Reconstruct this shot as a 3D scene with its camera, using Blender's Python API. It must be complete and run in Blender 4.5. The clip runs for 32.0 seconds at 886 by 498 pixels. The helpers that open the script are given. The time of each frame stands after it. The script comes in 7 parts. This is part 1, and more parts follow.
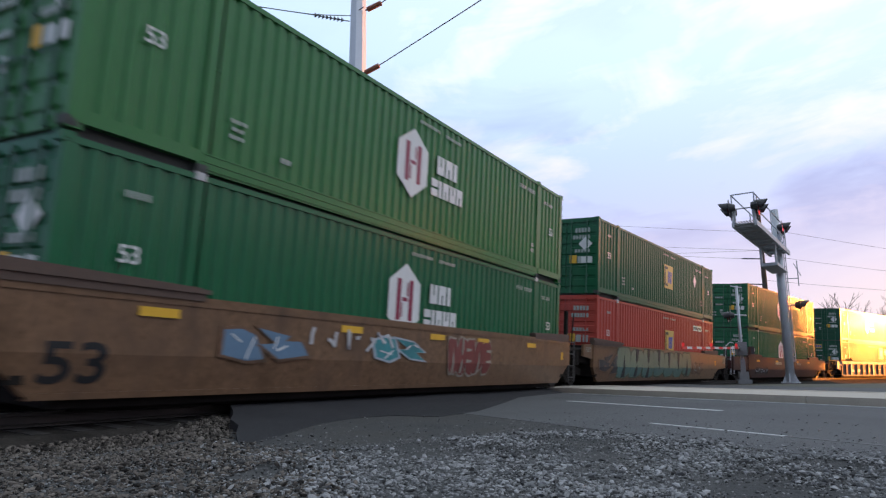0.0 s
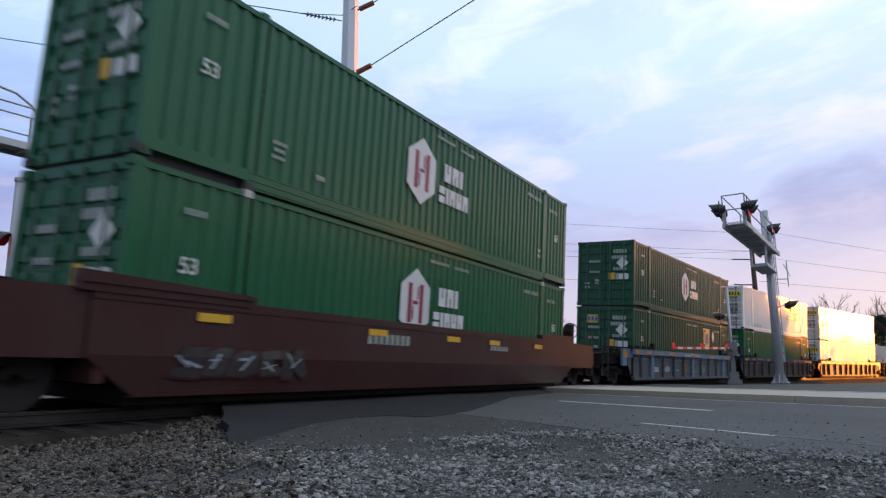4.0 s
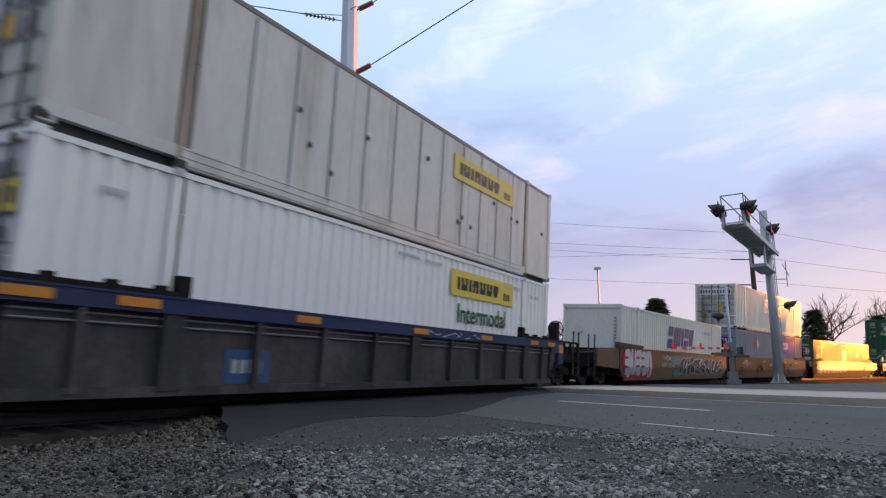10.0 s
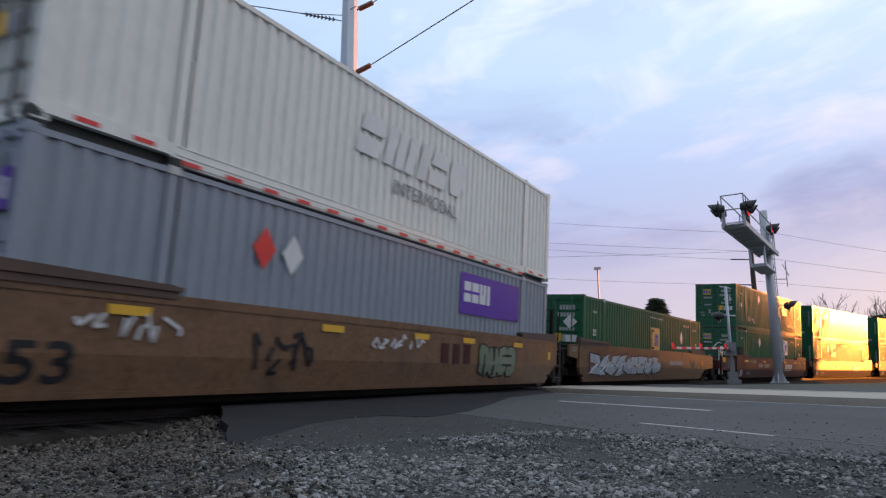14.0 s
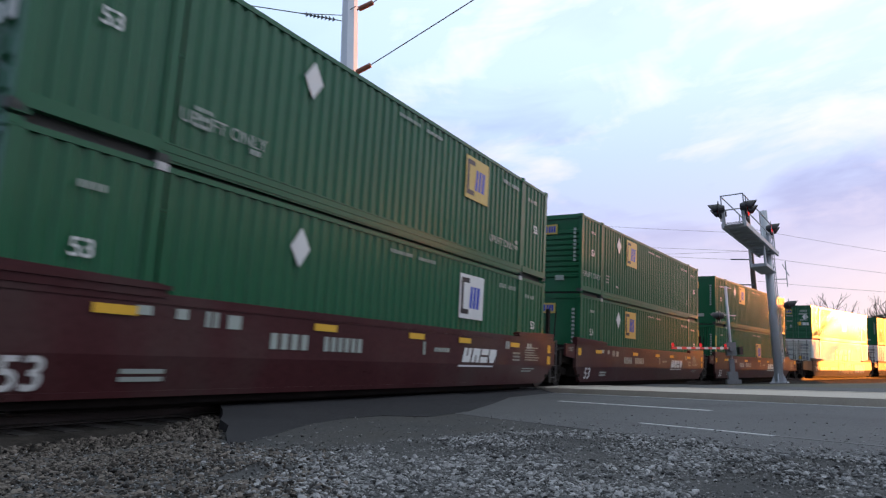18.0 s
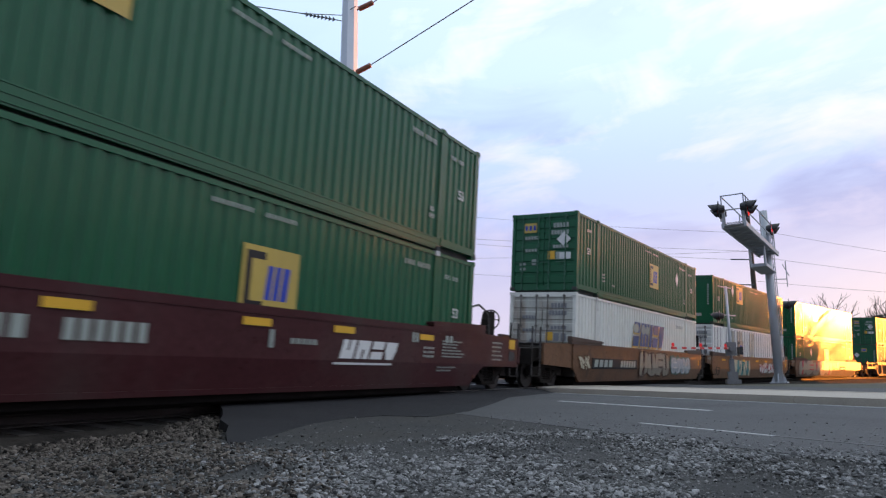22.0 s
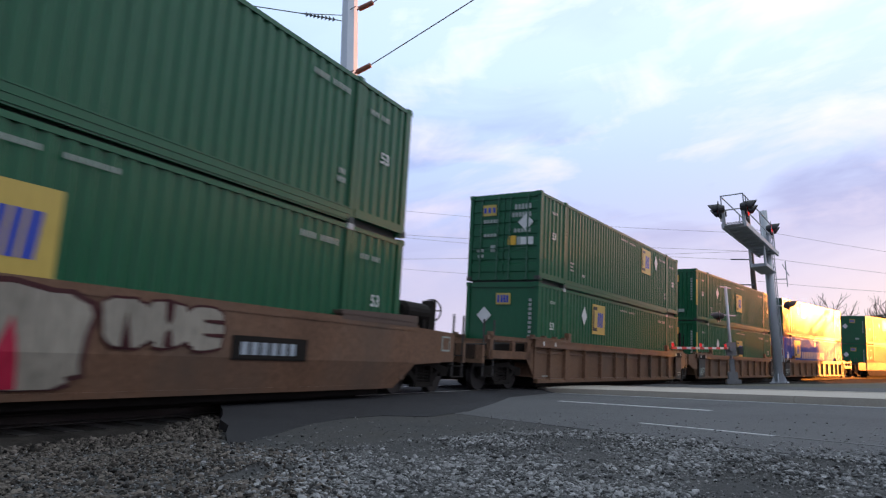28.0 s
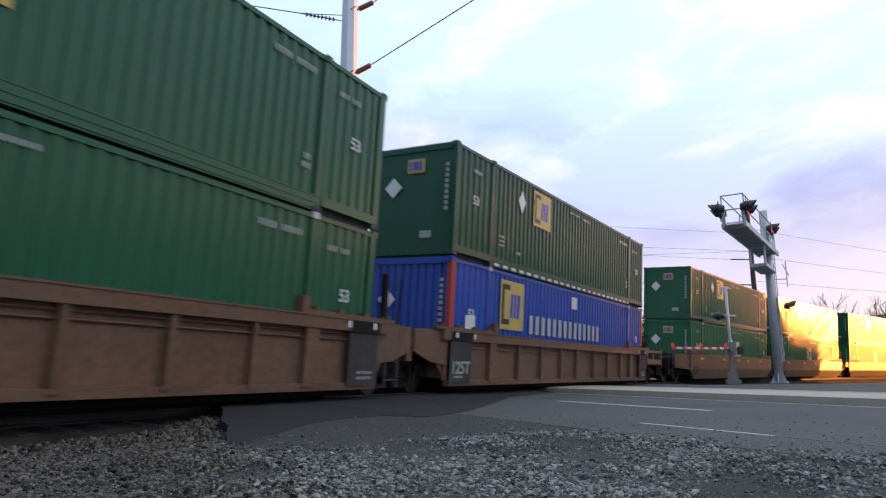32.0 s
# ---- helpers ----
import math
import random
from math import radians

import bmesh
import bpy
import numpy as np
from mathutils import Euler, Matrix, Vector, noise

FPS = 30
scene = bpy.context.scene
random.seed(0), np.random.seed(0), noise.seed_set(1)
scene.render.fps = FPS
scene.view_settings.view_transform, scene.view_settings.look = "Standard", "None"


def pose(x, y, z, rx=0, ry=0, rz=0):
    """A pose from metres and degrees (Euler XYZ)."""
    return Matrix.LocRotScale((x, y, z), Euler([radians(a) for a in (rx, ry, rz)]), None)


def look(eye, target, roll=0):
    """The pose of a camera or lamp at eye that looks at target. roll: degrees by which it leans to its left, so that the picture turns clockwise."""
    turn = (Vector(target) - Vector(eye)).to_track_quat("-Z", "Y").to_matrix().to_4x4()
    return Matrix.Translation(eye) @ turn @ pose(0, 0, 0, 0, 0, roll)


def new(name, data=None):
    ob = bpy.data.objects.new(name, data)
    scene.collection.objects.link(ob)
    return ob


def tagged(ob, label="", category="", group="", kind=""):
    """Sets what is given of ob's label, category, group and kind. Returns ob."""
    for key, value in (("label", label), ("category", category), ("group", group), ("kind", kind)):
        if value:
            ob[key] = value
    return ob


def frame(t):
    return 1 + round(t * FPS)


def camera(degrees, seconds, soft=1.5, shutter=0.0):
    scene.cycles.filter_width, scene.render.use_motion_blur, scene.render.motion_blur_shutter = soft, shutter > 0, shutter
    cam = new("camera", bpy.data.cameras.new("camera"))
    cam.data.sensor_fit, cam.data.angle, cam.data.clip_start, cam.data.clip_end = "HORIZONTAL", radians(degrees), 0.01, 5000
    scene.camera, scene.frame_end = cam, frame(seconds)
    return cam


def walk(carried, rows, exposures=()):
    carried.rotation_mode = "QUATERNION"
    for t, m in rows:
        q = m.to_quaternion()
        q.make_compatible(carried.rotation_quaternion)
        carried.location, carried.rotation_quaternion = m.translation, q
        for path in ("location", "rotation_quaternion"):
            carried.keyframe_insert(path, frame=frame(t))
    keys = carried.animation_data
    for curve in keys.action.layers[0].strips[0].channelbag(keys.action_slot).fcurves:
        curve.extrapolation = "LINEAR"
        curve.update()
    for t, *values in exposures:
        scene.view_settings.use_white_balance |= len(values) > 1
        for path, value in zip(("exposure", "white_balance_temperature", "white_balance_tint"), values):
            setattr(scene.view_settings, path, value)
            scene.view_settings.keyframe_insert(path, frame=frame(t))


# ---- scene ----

# the camera stands on a low tripod beside the crossing and swings a little to the right in the first seconds
EYE = (0.0, 0.0, 0.577)
PATH = [(t, EYE, (math.sin(radians(75.483 - a)), math.cos(radians(75.483 - a)), math.tan(radians(10.284)))) for t, a in
        ((0, 0.77), (0.5, 0.63), (1, 0.48), (1.5, 0.34), (2, 0.28), (2.5, 0.21), (3, 0.14), (3.5, 0.09), (4.5, 0.06), (5.5, 0.04), (6.5, 0), (9, 0), (32, 0))]
cam = camera(66.93, 32.0, soft=1.25, shutter=0.32)
walk(cam, [(t, look(eye, (eye[0] + w[0], eye[1] + w[1], eye[2] + w[2]), -0.464)) for t, eye, w in PATH],
     exposures=[(0, 0.1), (6, -0.1), (6.6, 0.0), (7.0, 0.1), (7.6, 0.0), (10, -0.15), (13, -0.5), (14, -0.2), (17, -0.2), (18, 0.1), (19, 0.12), (22, 0.08), (23, -0.1), (25, -0.08), (28, 0.05), (29, -0.08), (30, 0.24), (31, 0.15), (32, 0.17)])

# ---- light: a clouded sunset sky, the sun low beyond the right of the view ----
SUN_AZ, SUN_EL = 136.3, 2.1          # degrees clockwise from +y, and above the horizon
SUN_DIR = Vector((math.sin(radians(SUN_AZ)) * math.cos(radians(SUN_EL)), math.cos(radians(SUN_AZ)) * math.cos(radians(SUN_EL)), math.sin(radians(SUN_EL))))


def make_world():
    w = bpy.data.worlds.new("sunset_sky")
    scene.world = w
    w.use_nodes = True
    nt = w.node_tree
    nt.nodes.clear()
    N, Lk = nt.nodes.new, nt.links.new

    def math_node(op, a, b=None, clamp=False):
        n = N("ShaderNodeMath")
        n.operation, n.use_clamp = op, clamp
        for i, v in enumerate((a, b)):
            if v is None:
                continue
            if isinstance(v, (int, float)):
                n.inputs[i].default_value = v
            else:
                Lk(v, n.inputs[i])
        return n.outputs[0]

    def mix(f, a, b, mode="MIX"):
        n = N("ShaderNodeMix")
        n.data_type, n.blend_type = "RGBA", mode
        n.clamp_factor = True
        for k, v in ((0, f), (6, a), (7, b)):
            if isinstance(v, (int, float)):
                n.inputs[k].default_value = v
            elif isinstance(v, tuple):
                n.inputs[k].default_value = (*v, 1)
            else:
                Lk(v, n.inputs[k])
        return n.outputs[2]

    def ramp(f, *stops):
        n = N("ShaderNodeValToRGB")
        e = n.color_ramp.elements
        while len(e) < len(stops):
            e.new(0.5)
        for el, (p, c) in zip(e, stops):
            el.position = p
            el.color = (*c, 1) if isinstance(c, tuple) else (c, c, c, 1)
        Lk(f, n.inputs[0])
        return n.outputs[0]

    sky = N("ShaderNodeTexSky")
    sky.sky_type, sky.sun_disc = "NISHITA", False
    sky.sun_elevation, sky.sun_rotation = radians(SUN_EL), radians(SUN_AZ)
    co = N("ShaderNodeTexCoord")
    sep = N("ShaderNodeSeparateXYZ")
    Lk(co.outputs["Generated"], sep.inputs[0])
    z = math_node("MAXIMUM", sep.outputs[2], 0.0)
    dot = N("ShaderNodeVectorMath")
    dot.operation = "DOT_PRODUCT"
    Lk(co.outputs["Generated"], dot.inputs[0])
    dot.inputs[1].default_value = SUN_DIR
    near = dot.outputs["Value"]
    around = math_node("ADD", math_node("MULTIPLY", near, 0.5), 0.5)

    # clouds lie in bands along the horizon that rise slowly towards the sun
    turn = math_node("ARCTAN2", sep.outputs[1], sep.outputs[0])
    rise = math_node("ADD", sep.outputs[2], math_node("MULTIPLY", turn, 0.07))

    def clouds(wide, tall, detail, rough, warp, offset):
        flat = N("ShaderNodeCombineXYZ")
        Lk(math_node("MULTIPLY", turn, wide), flat.inputs[0])
        Lk(math_node("MULTIPLY", rise, tall), flat.inputs[1])
        flat.inputs[2].default_value = offset
        n = N("ShaderNodeTexNoise")
        n.inputs["Scale"].default_value, n.inputs["Detail"].default_value = 1.0, detail
        n.inputs["Roughness"].default_value, n.inputs["Distortion"].default_value = rough, warp
        Lk(flat.outputs[0], n.inputs["Vector"])
        return n.outputs["Fac"]

    mass = clouds(2.3, 8.5, 5, 0.50, 0.5, 4.3)
    wisp = clouds(4.5, 19.0, 6, 0.55, 0.6, 1.9)
    puff = clouds(3.4, 6.0, 6, 0.60, 0.4, 8.6)
    # clear sky: the physical sky, paled by thin high haze that is milky overhead and mauve low down
    haze = ramp(z, (0.0, (0.66, 0.54, 0.68)), (0.10, (0.59, 0.53, 0.75)), (0.20, (0.51, 0.55, 0.86)), (0.30, (0.54, 0.67, 1.01)), (0.42, (0.66, 0.84, 1.10)), (0.62, (0.66, 0.82, 1.08)))
    clear = mix(0.9, mix(1.0, sky.outputs[0], (0.5, 0.5, 0.5), "MULTIPLY"), haze)
    band = ramp(z, (0.10, 0.25), (0.20, 0.9), (0.30, 1.0), (0.40, 0.35), (0.55, 0.2))
    shadow = math_node("MULTIPLY", ramp(math_node("ADD", math_node("MULTIPLY", mass, 0.68), math_node("MULTIPLY", wisp, 0.32)), (0.47, 0.0), (0.60, 1.0)), band)
    body = mix(math_node("MULTIPLY", shadow, 0.85), clear, ramp(z, (0.10, (0.47, 0.44, 0.66)), (0.30, (0.34, 0.39, 0.67)), (0.45, (0.42, 0.55, 0.84))))
    bright = math_node("MULTIPLY", ramp(math_node("ADD", math_node("MULTIPLY", puff, 0.6), math_node("MULTIPLY", wisp, 0.4)), (0.50, 0.0), (0.64, 1.0)), ramp(z, (0.05, 0.2), (0.22, 0.7), (0.40, 0.8)))
    body = mix(bright, body, ramp(z, (0.10, (0.84, 0.68, 0.78)), (0.30, (0.90, 0.85, 1.0)), (0.45, (0.94, 1.02, 1.15))))
    body = mix(1.0, body, ramp(around, (0.12, 0.62), (0.42, 1.0)), "MULTIPLY")
    # the sky on the sunset side of the line, mostly behind the viewer, is the brighter
    body = mix(1.0, body, ramp(math_node("ADD", math_node("MULTIPLY", sep.outputs[1], -0.5), 0.5), (0.13, (0.80, 0.87, 0.97)), (0.40, (0.97, 0.98, 1.0)), (0.5, (1.0, 1.0, 1.0)), (0.66, (1.05, 1.04, 1.02)), (0.88, (1.36, 1.30, 1.20))), "MULTIPLY")
    high = ramp(z, (0.42, (1.0, 1.0, 1.0)), (0.75, (1.28, 1.20, 1.08)))
    body = mix(1.0, body, high, "MULTIPLY")
    low = ramp(z, (0.0, 1.0), (0.10, 0.45), (0.24, 0.0))
    glow = ramp(near, (0.30, (0.50, 0.54, 0.76)), (0.66, (0.62, 0.60, 0.78)), (0.82, (0.80, 0.70, 0.80)), (0.93, (0.92, 0.74, 0.70)), (0.982, (1.15, 0.82, 0.62)), (0.994, (2.4, 1.1, 0.45)), (0.9985, (14.0, 4.5, 0.9)), (1.0, (90.0, 32.0, 8.0)))
    body = mix(math_node("MULTIPLY", low, 0.8), body, glow)
    bg, out = N("ShaderNodeBackground"), N("ShaderNodeOutputWorld")
    bg.inputs["Strength"].default_value = SKY_STRENGTH
    Lk(body, bg.inputs[0])
    Lk(bg.outputs[0], out.inputs[0])


SKY_STRENGTH = 1.15
make_world()
sun = new("sun", bpy.data.lights.new("sun", "SUN"))
sun.data.energy, sun.data.angle, sun.data.color = 8.0, radians(0.55), (1.0, 0.29, 0.045)
sun.matrix_world = look(SUN_DIR * 50, (0, 0, 0))


# ---- materials ----
def material(name, colour, rough=0.6, metal=0.0, grain=30.0, stain=1.2, vary=0.25, dirt=(0.08, 0.07, 0.06), dirty=0.2, bump=0.15, streak=1.0,
             spots=0.0, coat=0.0, island=0.0, spec=0.5):
    """A painted or mineral surface: base colour, fine grain, large stains and a little dirt, with relief."""
    m = bpy.data.materials.new(name)
    m.use_nodes = True
    nt = m.node_tree
    b = nt.nodes["Principled BSDF"]
    N, Lk = nt.nodes.new, nt.links.new
    co = N("ShaderNodeTexCoord")
    mp = N("ShaderNodeMapping")
    mp.inputs["Scale"].default_value = (1, 1, 1 / streak)
    Lk(co.outputs["Object"], mp.inputs[0])
    info = N("ShaderNodeObjectInfo")
    off = N("ShaderNodeVectorMath")
    off.operation = "ADD"
    wide = N("ShaderNodeVectorMath")
    wide.operation = "SCALE"
    wide.inputs["Scale"].default_value = 37.0
    Lk(info.outputs["Random"], wide.inputs[0])
    Lk(mp.outputs[0], off.inputs[0])
    Lk(wide.outputs[0], off.inputs[1])

    def noise_node(scale, detail, rough_):
        n = N("ShaderNodeTexNoise")
        n.inputs["Scale"].default_value, n.inputs["Detail"].default_value, n.inputs["Roughness"].default_value = scale, detail, rough_
        Lk(off.outputs[0], n.inputs["Vector"])
        return n.outputs["Fac"]

    def ramp(f, p0, p1, a=0.0, c=1.0):
        n = N("ShaderNodeMapRange")
        n.inputs["From Min"].default_value, n.inputs["From Max"].default_value = p0, p1
        n.inputs["To Min"].default_value, n.inputs["To Max"].default_value = a, c
        Lk(f, n.inputs["Value"])
        return n.outputs[0]

    def mix(f, a, c, mode="MIX"):
        n = N("ShaderNodeMix")
        n.data_type, n.blend_type = "RGBA", mode
        for k, v in ((0, f), (6, a), (7, c)):
            if isinstance(v, (int, float)):
                n.inputs[k].default_value = v
            elif isinstance(v, tuple):
                n.inputs[k].default_value = (*v, 1)
            else:
                Lk(v, n.inputs[k])
        return n.outputs[2]

    small, large = noise_node(grain, 5, 0.6), noise_node(stain, 6, 0.62)
    tone = N("ShaderNodeMath")
    tone.operation = "MULTIPLY"
    Lk(ramp(small, 0.25, 0.75, 1 - vary, 1 + vary), tone.inputs[0])
    Lk(ramp(large, 0.3, 0.7, 1 - vary * 0.8, 1 + vary * 0.8), tone.inputs[1])
    source = tone.outputs[0]
    if island:
        geo = N("ShaderNodeNewGeometry")
        t2 = N("ShaderNodeMath")
        t2.operation = "MULTIPLY"
        Lk(source, t2.inputs[0])
        Lk(ramp(geo.outputs["Random Per Island"], 0, 1, 1 - island, 1 + island), t2.inputs[1])
        source = t2.outputs[0]
    shade = N("ShaderNodeCombineColor")
    for k in range(3):
        Lk(source, shade.inputs[k])
    c = mix(1.0, colour, shade.outputs[0], "MULTIPLY")
    mask = N("ShaderNodeMath")
    mask.operation = "MULTIPLY"
    Lk(ramp(large, 0.48, 0.72, 0, dirty), mask.inputs[0])
    Lk(ramp(small, 0.2, 0.7, 0.5, 1.2), mask.inputs[1])
    c = mix(mask.outputs[0], c, dirt)
    if spots:
        sp = noise_node(grain * 0.35, 3, 0.7)
        c = mix(ramp(sp, 0.66, 0.72, 0, spots), c, tuple(x * 0.35 for x in colour))
    Lk(c, b.inputs["Base Color"])
    Lk(ramp(small, 0.2, 0.8, rough * 0.85, min(1.0, rough * 1.15)), b.inputs["Roughness"])
    b.inputs["Metallic"].default_value = metal
    b.inputs["Specular IOR Level"].default_value = spec
    b.inputs["Coat Weight"].default_value = coat
    b.inputs["Coat Roughness"].default_value = 0.19
    if bump:
        bp = N("ShaderNodeBump")
        bp.inputs["Strength"].default_value, bp.inputs["Distance"].default_value = bump, 0.02
        Lk(small, bp.inputs["Height"])
        Lk(bp.outputs[0], b.inputs["Normal"])
    return m


def glowing(name, colour, strength):
    m = bpy.data.materials.new(name)
    m.use_nodes = True
    b = m.node_tree.nodes["Principled BSDF"]
    b.inputs["Base Color"].default_value = (*colour, 1)
    b.inputs["Emission Color"].default_value = (*colour, 1)
    b.inputs["Emission Strength"].default_value = strength
    b.inputs["Roughness"].default_value = 0.3
    return m


def paint(name, colour, **k):
    a = dict(spec=0.12, rough=0.40, coat=0.32, grain=18, stain=0.5, vary=0.10, dirty=0.16, dirt=(0.05, 0.048, 0.042), bump=0.05, streak=5.0)
    a.update(k)
    return material(name, colour, **a)


